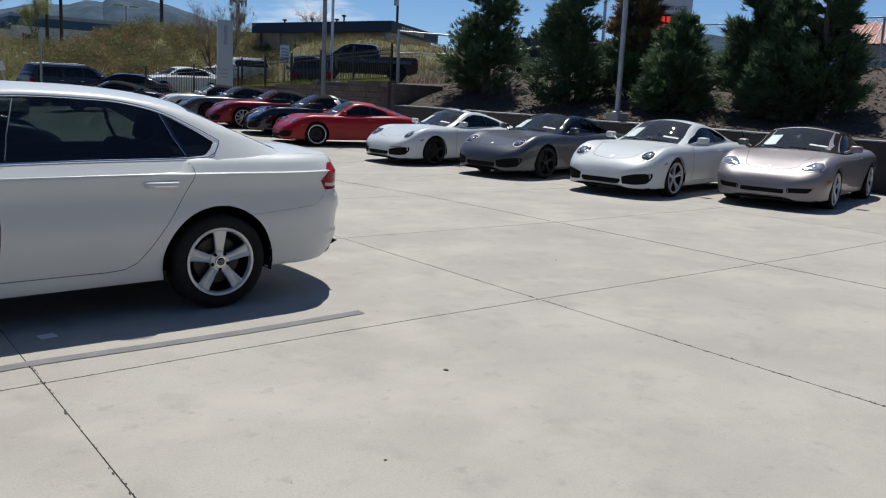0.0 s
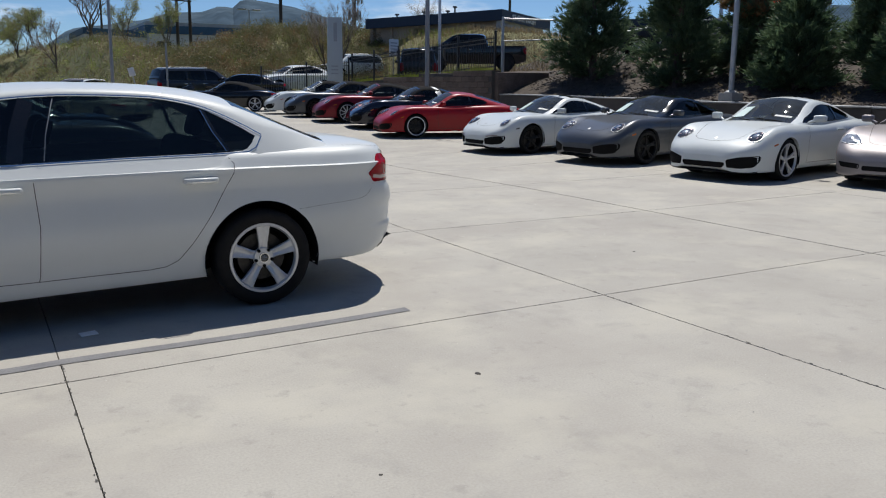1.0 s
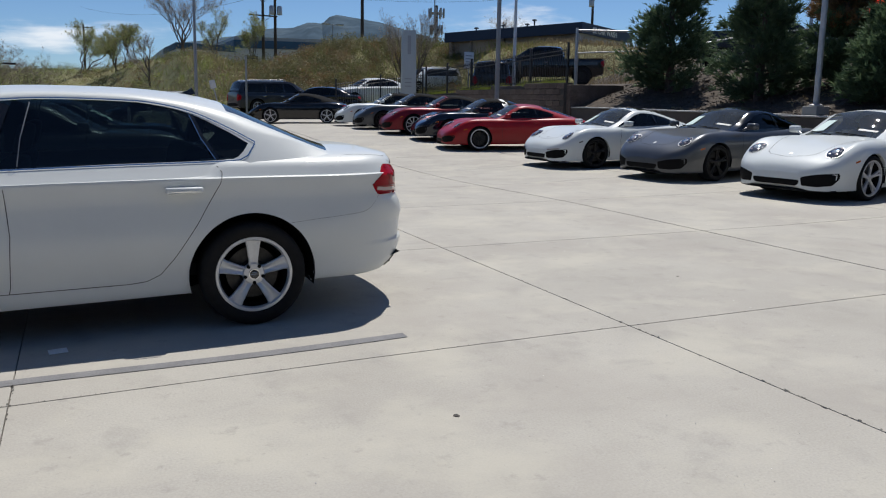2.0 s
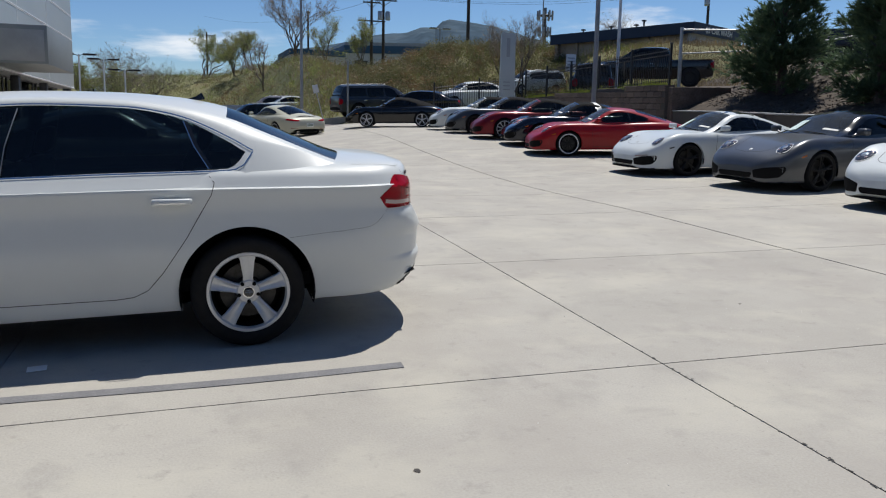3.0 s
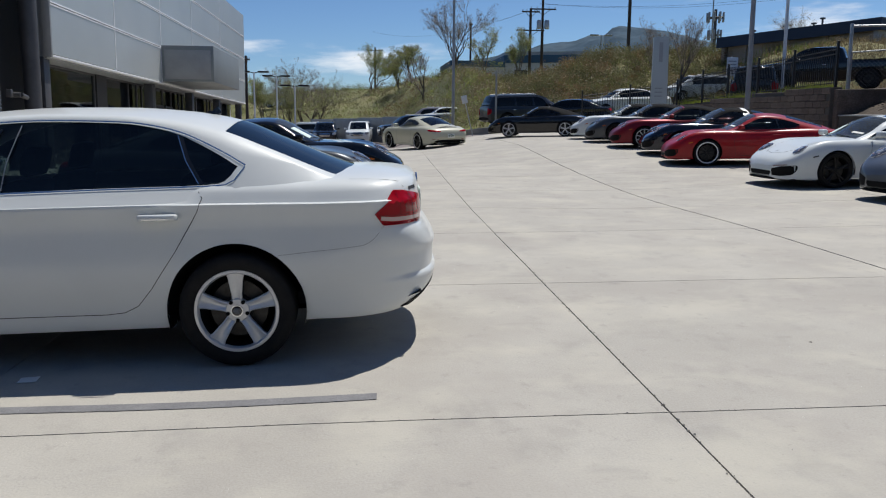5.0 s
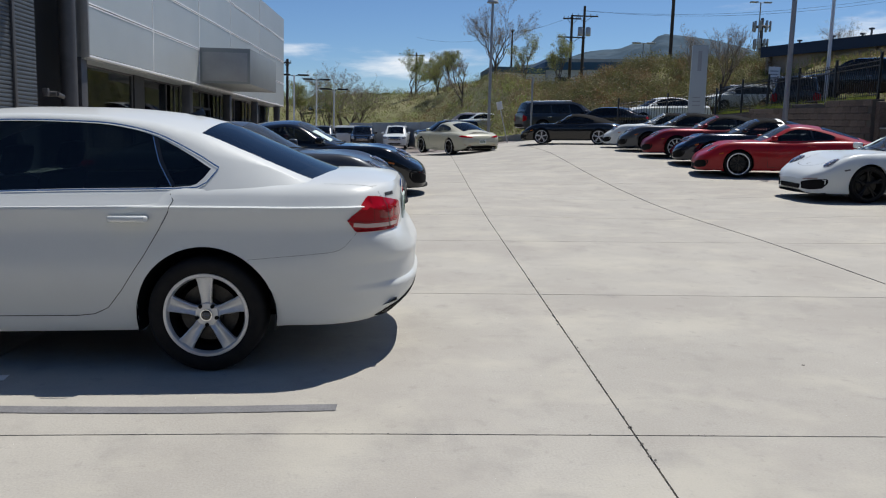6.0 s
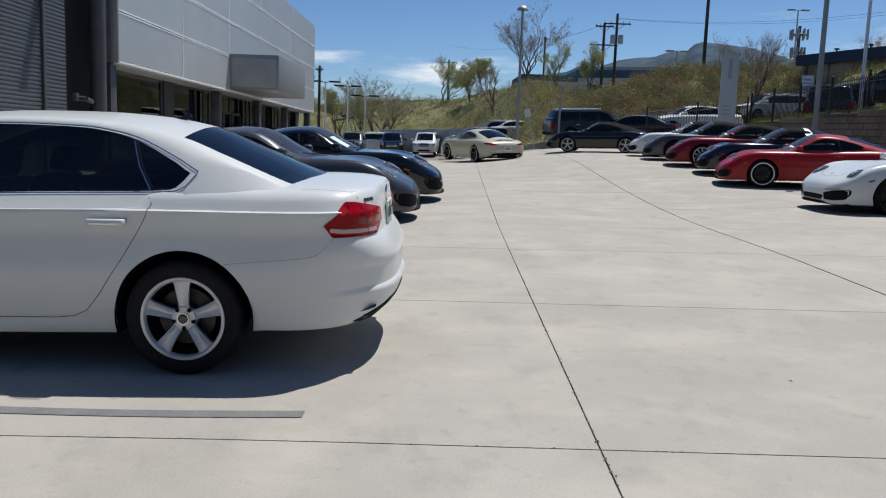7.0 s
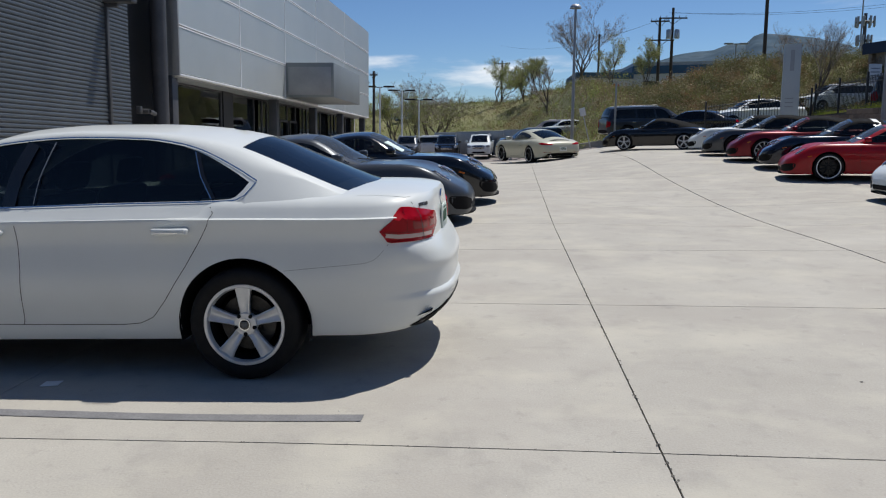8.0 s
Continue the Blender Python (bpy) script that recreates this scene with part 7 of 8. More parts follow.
lp = pole("street_lamp", "tall grey lamp post on a concrete footing at the bank", 17.62, 14.2, 1.2, 9.0, 0.075, 0.055, M_GALV, "lamp", 0.22)
lamp_head(lp, 9.0, (180,))
lp = pole("street_lamp", "tall grey lamp post between the cars and the wall", 14.6, 25.1, lot_z(14.6, 25.1), 10.5, 0.085, 0.06, M_GREY, "lamp", 0.25)
lamp_head(lp, 10.5, (180,))
lp = pole("street_lamp", "grey lamp post with a rounded head at the lot's far edge", 7.25, 48.8, -0.05, 8.25, 0.10, 0.075, M_GREY, "lamp", 0.3)
bm = bmesh.new()
lathe(bm, [(0.0, 8.45), (0.2, 8.42), (0.32, 8.3), (0.34, 8.2), (0.001, 8.18)], 18, "z")
part("lamp_head", bm, M_GALV, lp)
pole("flag_pole", "tall white flag pole behind the fence", 21.0, 35.4, hill_z(21.0, 35.4), 12.0, 0.085, 0.05, M_WHITE)
pole("flag_pole", "tall white flag pole behind the pines", 28.5, 24.2, 2.4, 12.0, 0.08, 0.05, M_WHITE)
pole("bollard", "short grey steel bollard at the kerb", 3.6, 50.5, -0.3, 1.05, 0.09, 0.09, M_GALV, "bollard")
pole("sign_post", "slim grey steel post by the utility vehicle", 8.95, 42.1, lot_z(8.95, 42.1), 3.1, 0.05, 0.05, M_GREY)
for x, y, z, h, arms in ((-8.1, 70, -1.0, 6.0, (0, 180)), (-7.0, 76, -1.0, 5.9, (0, 180)), (-5.0, 73, -1.0, 4.9, (0, 180)), (-9.6, 66, -1.0, 6.2, (0,))):
    lp = pole("street_lamp", "yard lamp post with two flat heads", x, y, z, h, 0.08, 0.06, M_WHITE, "lamp")
    lamp_head(lp, h, arms, M_IRON, 0.42)

# leaning notice at the kerb
root = thing("notice_sign", upright(7.7, 42.6, 0.1), "small leaning white notice on a thin post", "sign")
bm = bmesh.new()
tube(bm, (0.1, 0, 0.0), (-0.42, 0, 2.1), 0.03, 0.03, 8)
part("post", bm, M_GALV, root)
bm = bmesh.new()
softbox(bm, -0.15, 0.15, -0.012, 0.012, 0, 0.42, 0.004)
part("board", bm, M_WHITE, root).matrix_basis = pose(-0.33, -0.045, 1.72, 0, -14, 0)
# white notice by the flag pole
root = thing("notice_sign", upright(20.2, 39.0, hill_z(20.2, 39.0)), "white notice board on a thin post on the slope", "sign")
bm = bmesh.new()
tube(bm, (0, 0, -0.3), (0, 0, 2.9), 0.03, 0.03, 8)
part("post", bm, M_GALV, root)
bm = bmesh.new()
softbox(bm, -0.28, 0.28, -0.05, -0.03, 1.95, 2.85, 0.004)
bd = part("board", bm, M_WHITE, root)
for i in range(4):
    bm = bmesh.new()
    box(bm, -0.2, 0.2, -0.054, -0.051, 2.15 + i * 0.16, 2.20 + i * 0.16)
    part("notice_bar", bm, M_GREY, bd)

# pylon sign
root = thing("pylon_sign", upright(15.35, 35.5, lot_z(15.35, 35.5), -14), "tall pale grey brand pylon, slightly wider at its foot", "sign")
bm = bmesh.new()
v = box(bm, -0.36, 0.36, -0.2, 0.2, 0, 4.15)
for q in v:
    if q.co.z > 3:
        q.co.x *= 0.90
bmesh.ops.bevel(bm, geom=list(bm.edges), offset=0.02, segments=2, affect="EDGES")
part("body", bm, M_PANEL, root)
bm = bmesh.new()
box(bm, -0.08, 0.08, -0.214, -0.2, 3.05, 3.9)
part("emblem", bm, M_GREY, root, "grey upright emblem shape")
bm = bmesh.new()
for i in range(3):
    box(bm, -0.2, 0.12, -0.214, -0.2, 1.55 + i * 0.17, 1.60 + i * 0.17)
part("lettering_bars", bm, M_GREY, root)


def utility_pole(x, y, z, h, arms, cans=0, turn=0, label="dark timber utility pole with crossarms"):
    root = thing("utility_pole", upright(x, y, z, turn), label, "pole")
    bm = bmesh.new()
    tube(bm, (0, 0, -0.5), (0, 0, h), 0.17, 0.12, 12)
    part("pole", bm, M_WOOD, root)
    for za, w in arms:
        bm = bmesh.new()
        box(bm, -w, w, -0.16, -0.06, za - 0.06, za + 0.06)
        arm = part("crossarm", bm, M_WOOD, root)
        for i in (-0.9, -0.45, 0.45, 0.9):
            bm = bmesh.new()
            tube(bm, (w * i, -0.11, za + 0.06), (w * i, -0.11, za + 0.24), 0.045, 0.03, 8)
            part("insulator", bm, M_GREY, arm)
        bm = bmesh.new()
        tube(bm, (-w * 0.6, -0.1, za), (0, -0.1, za - 0.6), 0.025, 0.025, 6)
        tube(bm, (w * 0.6, -0.1, za), (0, -0.1, za - 0.6), 0.025, 0.025, 6)
        part("brace", bm, M_WOOD, arm)
    for i in range(cans):
        bm = bmesh.new()
        lathe(bm, [(0.001, 0), (0.24, 0), (0.26, 0.05), (0.26, 0.75), (0.2, 0.85), (0.001, 0.87)], 16, "z")
        part("transformer", bm, M_GALV, root, "grey transformer can").matrix_basis = pose(-0.38 + 0.78 * i, -0.25, arms[0][0] - 1.95)
    return root


utility_pole(19.1, 81.4, 4.3, 8.1, ((7.1, 1.35),), 2)
utility_pole(17.8, 81.0, 4.2, 7.2, ((6.9, 0.9), (5.1, 1.4)))
utility_pole(25.0, 71.5, 4.6, 12.5, ((11.0, 1.0),))
utility_pole(1.5, 140, hill_z(1.5, 140), 7.5, ((7.0, 1.4),))
utility_pole(16.2, 122, 7.0, 7.5, ((7.2, 0.3),))
utility_pole(52.0, 74.0, 5.6, 8.0, ((7.5, 1.2), (6.8, 1.0)), 1)
utility_pole(-10.8, 82, -1.0, 8.2, ((7.8, 0.4),))
# overhead wires
root = thing("overhead_wires", Matrix.Identity(4), "thin black wires sagging between the utility poles", "cable")
for a, b, sag in (((19.3, 81.4, 11.9), (52.0, 74.0, 13.3), 1.2), ((18.9, 81.3, 11.9), (52.0, 73.8, 13.0), 1.3), ((17.8, 81.0, 11.2), (1.5, 140, 15.0), 1.5), ((25, 71.5, 16.4), (52, 74, 12.6), 1.0), ((52, 74, 13.2), (75, 40, 13.0), 1.0)):
    bm = bmesh.new()
    a, b = Vector(a), Vector(b)
    prev = a
    for i in range(1, 15):
        t = i / 14
        q = a.lerp(b, t) - Vector((0, 0, sag * 4 * t * (1 - t)))
        tube(bm, prev, q, 0.013, 0.013, 4, caps=False)
        prev = q
    part("wire", bm, M_IRON, root, flat=True)

# phone mast
root = thing("phone_mast", upright(44.0, 98.0, 6.0), "grey mobile phone mast with antenna panels", "mast")
bm = bmesh.new()
tube(bm, (0, 0, -1), (0, 0, 7.3), 0.25, 0.18, 12)
part("pole", bm, M_DKGREY, root)
for z, rr in ((6.3, 1.0), (4.2, 0.8)):
    bm = bmesh.new()
    for i in range(6):
        a = i * math.tau / 6
        b = (i + 1) * math.tau / 6
        tube(bm, (rr * math.cos(a), rr * math.sin(a), z), (rr * math.cos(b), rr * math.sin(b), z), 0.06, 0.06, 6)
        tube(bm, (0, 0, z), (rr * math.cos(a), rr * math.sin(a), z), 0.05, 0.05, 6)
    ring = part("antenna_ring", bm, M_DKGREY, root)
    for i in range(9):
        a = i * math.tau / 9
        bm = bmesh.new()
        softbox(bm, -0.09, 0.09, -0.12, 0.12, -0.55, 0.6, 0.03)
        part("antenna", bm, M_GREY, ring).matrix_basis = pose(rr * math.cos(a), rr * math.sin(a), z, 0, 0, math.degrees(a))
root = pole("street_lamp", "double-headed lamp post by the phone mast", 42.0, 94.0, 6.2, 8.4, 0.1, 0.07, M_GREY, "lamp")
lamp_head(root, 8.4, (0, 180), M_GREY, 0.4)
root = pole("street_lamp", "double-headed lamp post before the blue-banded building", 27.0, 88.0, 5.4, 4.0, 0.09, 0.07, M_GREY, "lamp")
lamp_head(root, 4.0, (0, 180), M_GREY, 0.4)

# ---- far buildings ----
root = thing("warehouse", upright(18.2, 100.0, 4.6, 4.0), "long grey warehouse with a dark blue band under its roof", "building")
bm = bmesh.new()
box(bm, 0, 30, 0, 14, -2, 3.6)
part("wall", bm, M_STUCCO, root)
bm = bmesh.new()
v = box(bm, -0.2, 30.2, -0.2, 14.2, 3.6, 4.55)
for q in v:
    if q.co.x < 0:
        q.co.z -= 1.0
part("band", bm, M_BLUE, root, "dark blue roof band")
bm = bmesh.new()
v = box(bm, -0.1, 30.1, -0.1, 14.1, 4.56, 5.0)
for q in v:
    if q.co.x < 0:
        q.co.z -= 1.05
part("roof", bm, M_GREY, root)
for x, w, h in ((9.0, 3.4, 2.6), (1.2, 1.6, 1.8)):
    bm = bmesh.new()
    box(bm, x, x + w, -0.06, -0.01, -0.5, h)
    part("door", bm, M_IRON, root)
bm = bmesh.new()
box(bm, -7, -0.3, -1, 8, -2, 2.0)
part("annexe", bm, M_STUCCO, root)
bm = bmesh.new()
box(bm, -7.1, -0.25, -1.2, 8, 2.0, 2.7)
part("annexe_band", bm, M_BLUE, root)
for x in (-5.8, -4.4, -2.8):
    bm = bmesh.new()
    box(bm, x, x + 0.9, -1.07, -1.01, -0.4, 1.3)
    part("red_panel", bm, M_RED, root, "red door panel")

root = thing("car_wash", upright(35.4, 51.3, 4.45, 27), "low tan car wash with navy fascia and open bays", "building")
# local x runs along the bays away to the left, the gable with the sign faces the lot
bm = bmesh.new()
box(bm, 0.0, 7.5, 0.0, 0.3, -1.5, 2.15)
part("gable_wall", bm, M_STUCCO, root, "pale grey end wall")
bm = bmesh.new()
box(bm, 0, 7.5, 12.2, 12.5, -1.5, 2.0)
box(bm, 7.2, 7.5, 0.3, 12.2, -1.5, 2.0)
part("back_wall", bm, M_TAN, root)
for i in range(4):
    bm = bmesh.new()
    box(bm, 0.0, 6.5, 0.31 + i * 3.3, 0.56 + i * 3.3, -1.5, 2.0)
    part("bay_wall", bm, M_TAN, root)
bm = bmesh.new()
box(bm, 0.25, 0.45, 0.5, 12.1, -1.5, 2.0)
part("bay_back", bm, M_TAN, root)
bm = bmesh.new()
box(bm, -0.35, 8.0, -0.35, 12.7, 2.0, 2.12)
part("roof", bm, M_DKGREY, root)
bm = bmesh.new()
box(bm, -0.40, -0.30, -0.40, 12.7, 1.75, 2.55)
box(bm, -0.30, 8.0, -0.40, -0.30, 1.75, 2.55)
part("fascia", bm, M_NAVY, root, "navy blue fascia")
bm = bmesh.new()
box(bm, 0.9, 2.2, -0.02, -0.006, 0.5, 1.0)
part("wall_sign", bm, M_GREY, root)
for x, y, h in ((1.5, 5, 0.7), (2.0, 6.0, 0.5), (2.2, 8.5, 0.6), (1.8, 11, 0.5)):
    bm = bmesh.new()
    tube(bm, (x, y, 2.1), (x, y, 2.5 + h), 0.07, 0.07, 8)
    softbox(bm, x - 0.14, x + 0.14, y - 0.14, y + 0.14, 2.5 + h, 2.62 + h, 0.02)
    part("roof_vent", bm, M_DKGREY, root)


def lettering(text, size, mat, parent, m, depth=0.01, name="lettering"):
    """Raised letters in the built-in face, turned into a mesh."""
    cu = bpy.data.curves.new(name, "FONT")
    cu.body = text
    cu.size = size
    cu.extrude = depth
    cu.align_x = "CENTER"
    tmp = bpy.data.objects.new(name, cu)
    scene.collection.objects.link(tmp)
    bpy.context.view_layer.update()
    me = bpy.data.meshes.new_from_object(tmp.evaluated_get(bpy.context.evaluated_depsgraph_get()))
    bpy.data.objects.remove(tmp)
    me.materials.clear()
    me.materials.append(mat)
    ob = new(name, me)
    ob.parent = parent
    ob.matrix_basis = m
    return ob


lettering("$2 CAR WASH", 0.62, M_WHITE, root, pose(3.2, -0.415, 1.93, 90, 0, 0), 0.015)
tall_vehicle("estate_car", stand(41.0, 88.0, hill_z(41.0, 88.0) + 0.3, 175), "white sport utility vehicle parked on the hilltop", "car", P_WHITE2, WAGON, (1.5, -1.45), 0.37, coarse=0.14)

# red-lettered service sign above the pines
root = thing("service_sign", upright(47.3, 36.8, 3.0, -41), "tall service sign with a white panel over a red diode board", "sign")
for x in (0.5, 2.6):
    bm = bmesh.new()
    tube(bm, (x, 0.1, -1), (x, 0.1, 6.3), 0.14, 0.14, 12)
    part("post", bm, M_GALV, root)
bm = bmesh.new()
softbox(bm, -0.2, 3.5, -0.15, 0.35, 5.05, 8.2, 0.03)
bd = part("panel", bm, M_WHITE, root, "white sign panel")
lettering("PAINTLESS\nDENT\nREPAIR", 0.55, M_IRON, bd, pose(1.9, -0.16, 7.2, 90, 0, 0), 0.006)
bm = bmesh.new()
tri = [bm.verts.new(p) for p in ((0.0, -0.16, 6.2), (0.75, -0.16, 6.2), (0.38, -0.16, 6.95))]
bm.faces.new(tri)
got = bmesh.ops.inset_region(bm, faces=bm.faces[:], thickness=0.1)
part("warning_shape", bm, M_DKGREY, bd, "grey triangle emblem", flat=True)
lettering("AUTO SERVICE", 0.44, M_IRON, bd, pose(1.65, -0.16, 5.3, 90, 0, 0), 0.006)
bm = bmesh.new()
softbox(bm, -0.2, 4.1, -0.2, 0.4, 3.75, 5.0, 0.03)
led = part("led_board", bm, M_LED, root, "dark diode board with red text bars")
bm = bmesh.new()
for i in range(8):
    box(bm, 0.05 + i * 0.42, 0.36 + i * 0.42, -0.22, -0.205, 4.45, 4.85)
    box(bm, 0.25 + i * 0.40, 0.52 + i * 0.40, -0.22, -0.205, 3.92, 4.30)
part("diode_bars", bm, M_LEDON, led)

# red-roofed station
root = thing("filling_station", upright(57.0, 27.6, 3.0, -65), "pale filling station with a red ribbed roof", "building")
bm = bmesh.new()
box(bm, -1, 12, 0, 8, -1, 3.3)
part("wall", bm, M_STUCCO, root)
bm = bmesh.new()
box(bm, 0.5, 11.5, -0.06, -0.01, 0.2, 2.2)
part("shop_window", bm, M_SHOP, root)
bm = bmesh.new()
v = box(bm, -1.5, 12.5, -1.0, 9, 3.3, 5.2)
for q in v:
    if q.co.z > 4:
        q.co.y = 4 + (q.co.y - 4) * 0.3
        q.co.x = 5.5 + (q.co.x - 5.5) * 0.8
rf = part("roof", bm, M_REDROOF, root, "red ribbed metal roof")
for i in range(22):
    bm = bmesh.new()
    x = -1.2 + i * 0.62
    tube(bm, (x, -1.02, 3.32), (5.5 + (x - 5.5) * 0.8, 2.5, 5.24), 0.05, 0.05, 6)
    part("roof_rib", bm, M_WHITE, rf)
for x, y, h in ((12.0, -3.0, 7.5),):
    bm = bmesh.new()
    softbox(bm, x - 0.25, x + 0.25, y - 0.2, y + 0.2, -1, h, 0.03)
    part("white_pier", bm, M_WHITE, root)
# grey low building seen between the pines
root = thing("grey_shed", upright(38.8, 39.6, 2.6, -40), "low pale building with tall dark lettering bars", "building")
bm = bmesh.new()
box(bm, -2, 10, 0, 6, -1, 2.6)
part("wall", bm, M_STUCCO, root)
bm = bmesh.new()
box(bm, -2.3, 10.3, -0.3, 6.3, 2.6, 3.1)
part("roof", bm, M_NAVY, root)
bm = bmesh.new()
for i in range(4):
    box(bm, 0.6 + i * 0.55, 0.85 + i * 0.55, -0.05, -0.01, 0.8, 1.9)
part("lettering_bars", bm, M_DKGREY, root)
# white van on the far road
tall_vehicle("van", stand(-11.9, 118.0, hill_z(-11.9, 118.0) + 0.05, 175), "white van on the far road", "van", P_WHITE2, BIGWAGON, (1.62, -1.42), 0.40, coarse=0.14, rails=False)
# kerbs
for a, b in (((4.6, 47.0), (9.0, 43.6)), ((9.0, 43.6), (12.4, 39.2))):
    bm = bmesh.new()
    a, b = Vector((*a, 0)), Vector((*b, 0))
    d = (b - a).normalized()
    n = Vector((-d.y, d.x, 0))
    prev = None
    for i in range(9):
        p = a.lerp(b, i / 8)
        z = lot_z(p.x, p.y)
        row = [bm.verts.new(p + n * o + Vector((0, 0, z + h))) for o, h in ((0, -0.3), (0.0, 0.12), (0.03, 0.15), (0.18, 0.15), (1.8, 0.2), (4.5, 0.15), (4.5, -0.4))]
        if prev:
            for k in range(6):
                bm.faces.new((prev[k], row[k], row[k + 1], prev[k + 1]))
        prev = row
    tagged(part("kerb", bm, M_CONC, None), "pale concrete kerb and verge at the end of the lot", "kerb", kind="structure")
root = thing("side_wall", Matrix.Identity(4), "grey wall at the foot of the grass slope", "wall")
tagged(root, kind="structure")
for i in range(9):
    x0 = -4 + i * 2.3
    bm = bmesh.new()
    softbox(bm, x0, x0 + 2.28, 78 - i * 2.6, 78.3 - i * 2.6 , -1.2, 0.85 + 0.06 * i, 0.02)
    for v in bm.verts:
        v.co.y -= (v.co.x - x0) * 1.13
    part("panel", bm, M_GREY, root)

# ---- mountains ----
SKYLINE = curve_of((-30, 0.006), (-6, 0.01), (2, 0.022), (5.5, 0.060), (7.5, 0.066), (9.5, 0.071), (11.3, 0.080), (13.2, 0.081), (14.7, 0.090), (15.5, 0.089), (16.2, 0.099), (17.0, 0.098), (18.6, 0.094), (21, 0.084), (26, 0.060), (34, 0.050), (44, 0.066), (49, 0.075), (52, 0.093), (55, 0.090), (59, 0.078), (66, 0.05), (80, 0.04))
bm = bmesh.new()
rows = []
for i in range(221):
    az = -30 + i * 0.5
    e = SKYLINE(az) * 1700
    line = []
    for k, (r, f) in enumerate(((1250, -0.05), (1400, 0.42), (1550, 0.78), (1700, 1.0), (1900, 0.8))):
        a = radians(az)
        z = e * f + (24 * noise.noise((az * 0.35, k * 1.7, 0)) + 9 * noise.noise((az * 1.3, k * 2.3, 4))) * (0.18 if f == 1.0 else 0.9)
        line.append(bm.verts.new((VIEW[0] + math.sin(a) * r, VIEW[1] + math.cos(a) * r, z)))
    rows.append(line)
for a, b in zip(rows, rows[1:]):
    for k in range(4):
        bm.faces.new((a[k], a[k + 1], b[k + 1], b[k]))
bmesh.ops.recalc_face_normals(bm, faces=bm.faces)
tagged(part("mountain", bm, M_MTN, None), "wooded mountain ridge on the horizon, tinted blue-grey for haze", "mountain", kind="structure")

# ---- small things on the ground ----
bm = bmesh.new()
prev = None
for i in range(25):
    x = -2.0 + (3.11 + 2.0) * i / 24
    y = 4.545 + (0.10 * (0.9 - x) * 0.25 if x < 0.9 else 0.02 * math.sin(x * 2.1))
    row = [bm.verts.new((x, y - 0.045, 0.004)), bm.verts.new((x, y + 0.045, 0.004))]
    if prev:
        bm.faces.new((prev[0], row[0], row[1], prev[1]))
    prev = row
tagged(part("floor_line", bm, M_TAPE, None), "worn grey line painted on the concrete beside the saloon", "marking", kind="structure")
root = thing("paper_scrap", pose(1.16, 5.02, 0.003, 0, 0, 8), "small pale scrap lying in the saloon's shadow", "paper")
bm = bmesh.new()
softbox(bm, -0.05, 0.05, -0.045, 0.045, 0, 0.004, 0.0015)
part("scrap", bm, M_PAPER, root)
for x, y, s in ((2.874, 3.29, 0.022), (1.95, 2.55, 0.010), (5.8, 5.2, 0.012)):
    root = thing("pebble", pose(x, y, 0, 0, 0, x * 90), "tiny dark chip of grit on the concrete", "pebble")
    bm = bmesh.new()
    bmesh.ops.create_icosphere(bm, subdivisions=1, radius=s)
    rnd = random.Random(int(x * 100))
    for v in bm.verts:
        v.co = Vector((v.co.x * rnd.uniform(0.7, 1.3), v.co.y * rnd.uniform(0.5, 1.0), max(-0.001, v.co.z * 0.35)))
    part("chip", bm, M_DWALL, root)

# chipped edges along the sawn joints
rc = random.Random(19)
bm = bmesh.new()
for _ in range(330):
    u = rc.random()
    if u < 0.55:
        x, y = 4.53 + rc.gauss(0, 0.006), 0.6 + 8.0 * rc.random() ** 1.3
    elif u < 0.75:
        x, y = 0.97 + rc.gauss(0, 0.005), rc.uniform(0.8, 4.6)
    else:
        x, y = rc.uniform(-1.5, 5.2), 4.18 + rc.gauss(0, 0.004)
    r = rc.uniform(0.002, 0.007) * (1.5 if abs(x - 4.53) + abs(y - 4.18) < 0.25 else 1.0)
    x, y = askew(x, y)
    along = 1.8 if u < 0.75 else 0.6
    vs = [bm.verts.new((x + r * rc.uniform(0.5, 1.2) * math.cos(a), y + r * along * rc.uniform(0.5, 1.2) * math.sin(a), lot_z(x, y) + 0.003)) for a in (k * math.tau / 6 for k in range(6))]
    bm.faces.new(vs)
tagged(part("joint_chips", bm, M_JOINT, None, flat=True), "dark chipped spots along the sawn concrete joints", "crack", kind="stuff")

# tiny white flakes that paint sun glints onto the slabs
rg = random.Random(41)
bm = bmesh.new()
for _ in range(420):
    x, y = rg.uniform(0.3, 9.0), rg.uniform(0.4, 9.5)
    r = rg.uniform(0.0012, 0.0032)
    c = Vector((x, y, lot_z(x, y) + r * 0.6))
    t = Vector((rg.gauss(0, 0.5), rg.gauss(0, 0.5), 1)).normalized()
    u = t.orthogonal().normalized()
    w = t.cross(u)
    vs = [bm.verts.new(c + (u * math.cos(a) + w * math.sin(a)) * r) for a in (0, 1.7, 3.1, 4.8)]
    top = bm.verts.new(c + t * r)
    for k in range(4):
        bm.faces.new((vs[k], vs[(k + 1) % 4], top))
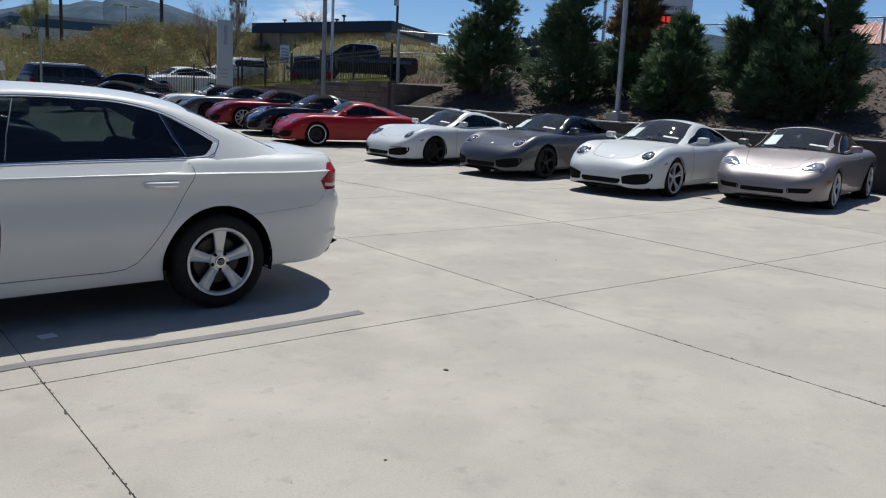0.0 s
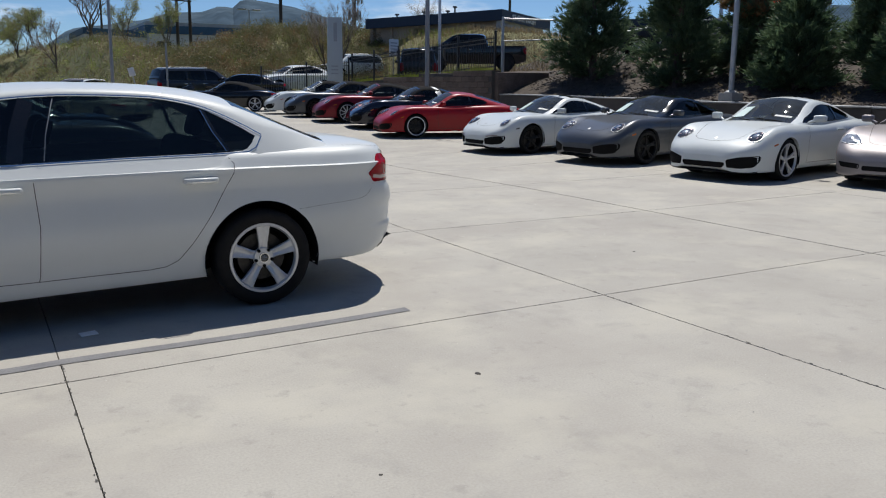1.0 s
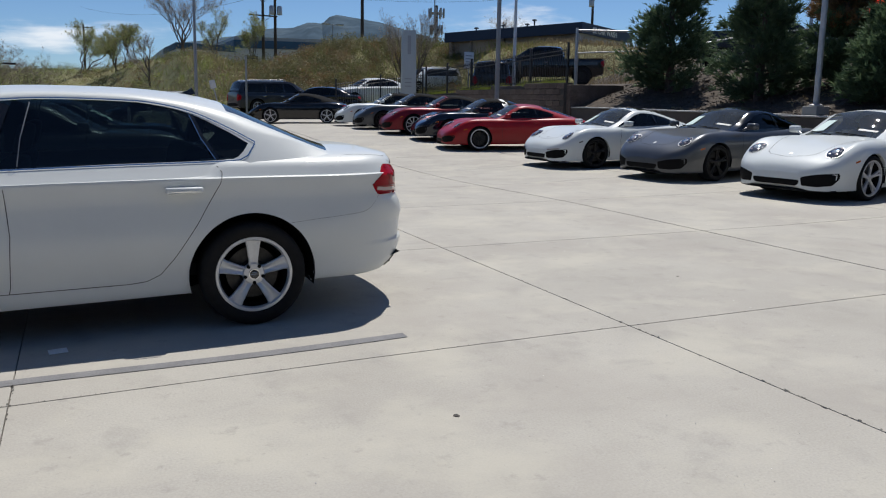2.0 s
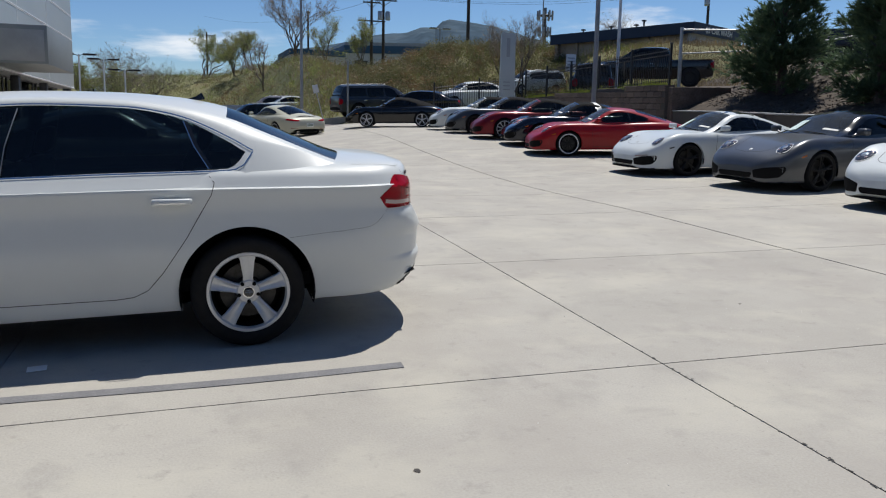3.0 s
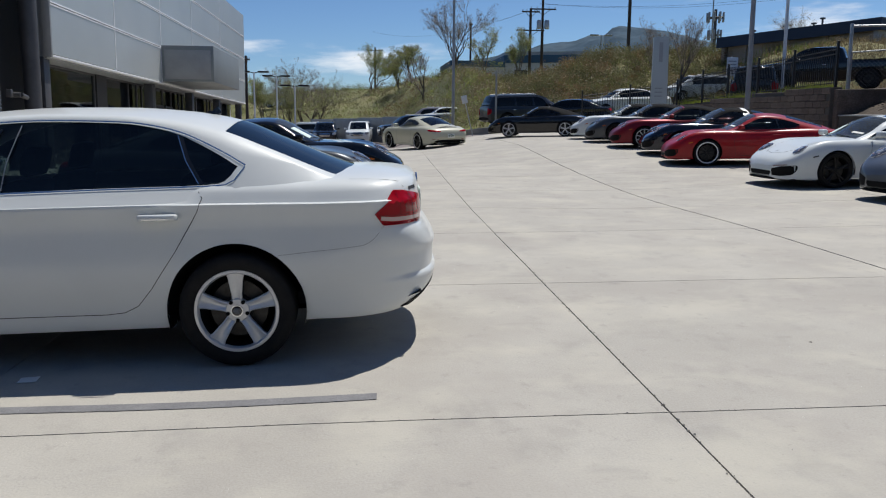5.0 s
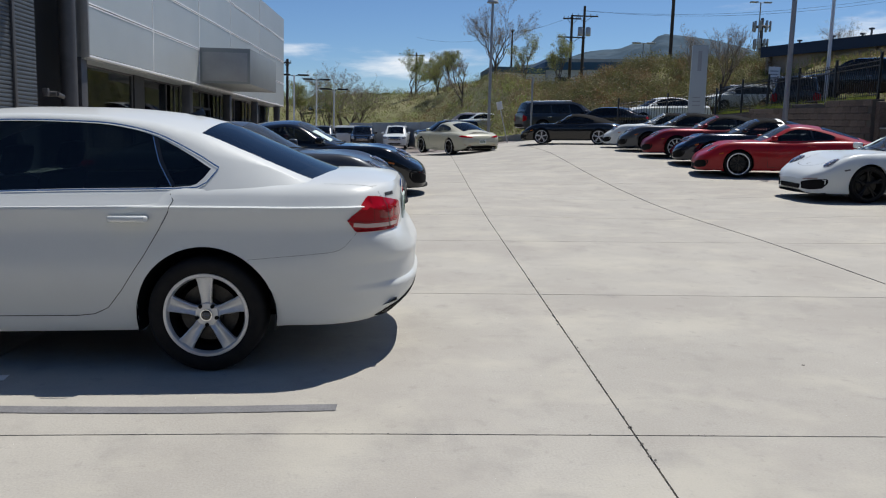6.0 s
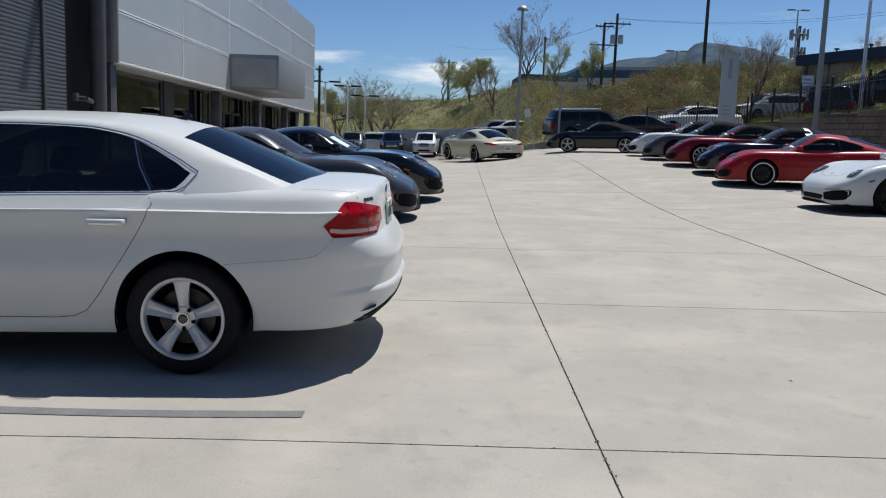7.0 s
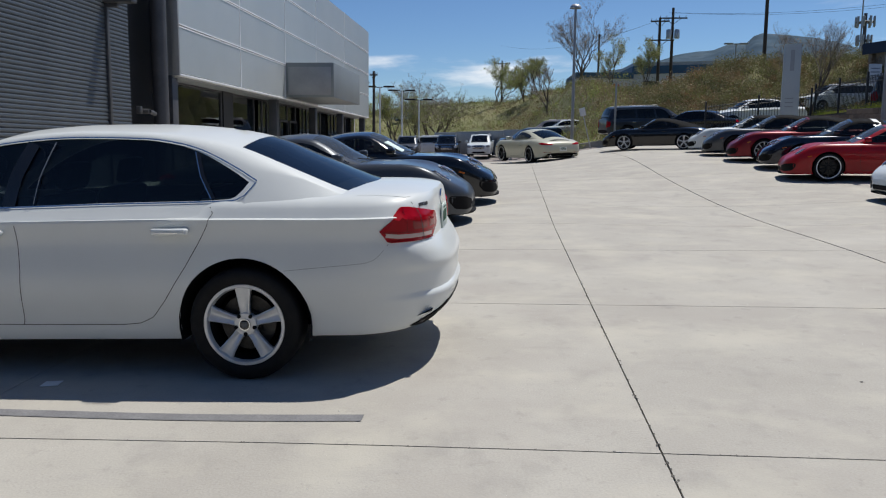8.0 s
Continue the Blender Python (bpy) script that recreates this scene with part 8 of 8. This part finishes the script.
tagged(part("white_grit", bm, M_WHITE, None, flat=True), "tiny white flakes standing for sun sparkle on the concrete", "grit", kind="stuff")


# ---- the concrete lot, slab by slab ----
pavement = thing("pavement", Matrix.Identity(4), "pale worn concrete forecourt with sawn joints", "pavement")
tagged(pavement, kind="structure")
JOINT_X = [-9.6, -6.1, -2.57, 0.97, 4.53, 7.66, 11.2, 14.6, 18.0]
GAP_X = {0.97: 0.003, 7.66: 0.010, 4.53: 0.0045}
JOINT_Y = [-9.9, -7.1, -4.25, -1.4, 4.18, 7.10, 9.94, 12.45, 15.3, 18.2, 21.0, 23.9, 26.7, 29.6, 32.4, 35.3, 38.2]
for i in range(len(JOINT_X) - 1):
    for j in range(len(JOINT_Y) - 1):
        g = 0.005
        x0, x1, y0, y1 = JOINT_X[i] + GAP_X.get(JOINT_X[i], g), JOINT_X[i + 1] - GAP_X.get(JOINT_X[i + 1], g), JOINT_Y[j] + g, JOINT_Y[j + 1] - g
        bm = bmesh.new()
        n = 6
        gx, gy = np.linspace(x0, x1, n + 1), np.linspace(y0, y1, n + 1)
        top = [[bm.verts.new((*askew(x, y), lot_z(*askew(x, y)))) for y in gy] for x in gx]
        for a in range(n):
            for b in range(n):
                bm.faces.new((top[a][b], top[a + 1][b], top[a + 1][b + 1], top[a][b + 1]))
        border = [e for e in bm.edges if e.is_boundary]
        got = bmesh.ops.extrude_edge_only(bm, edges=border)
        for v in got["geom"]:
            if isinstance(v, bmesh.types.BMVert):
                v.co.z -= 0.10
        part("slab", bm, M_CONC, pavement, sharp=30)
bm = bmesh.new()
gx, gy = np.linspace(JOINT_X[0], JOINT_X[-1], 25), np.linspace(JOINT_Y[0], JOINT_Y[-1], 40)
g = [[bm.verts.new((x, y, lot_z(x, y) - 0.022)) for y in gy] for x in gx]
for a in range(len(gx) - 1):
    for b in range(len(gy) - 1):
        bm.faces.new((g[a][b], g[a + 1][b], g[a + 1][b + 1], g[a][b + 1]))
part("joint_filler", bm, M_JOINT, pavement)
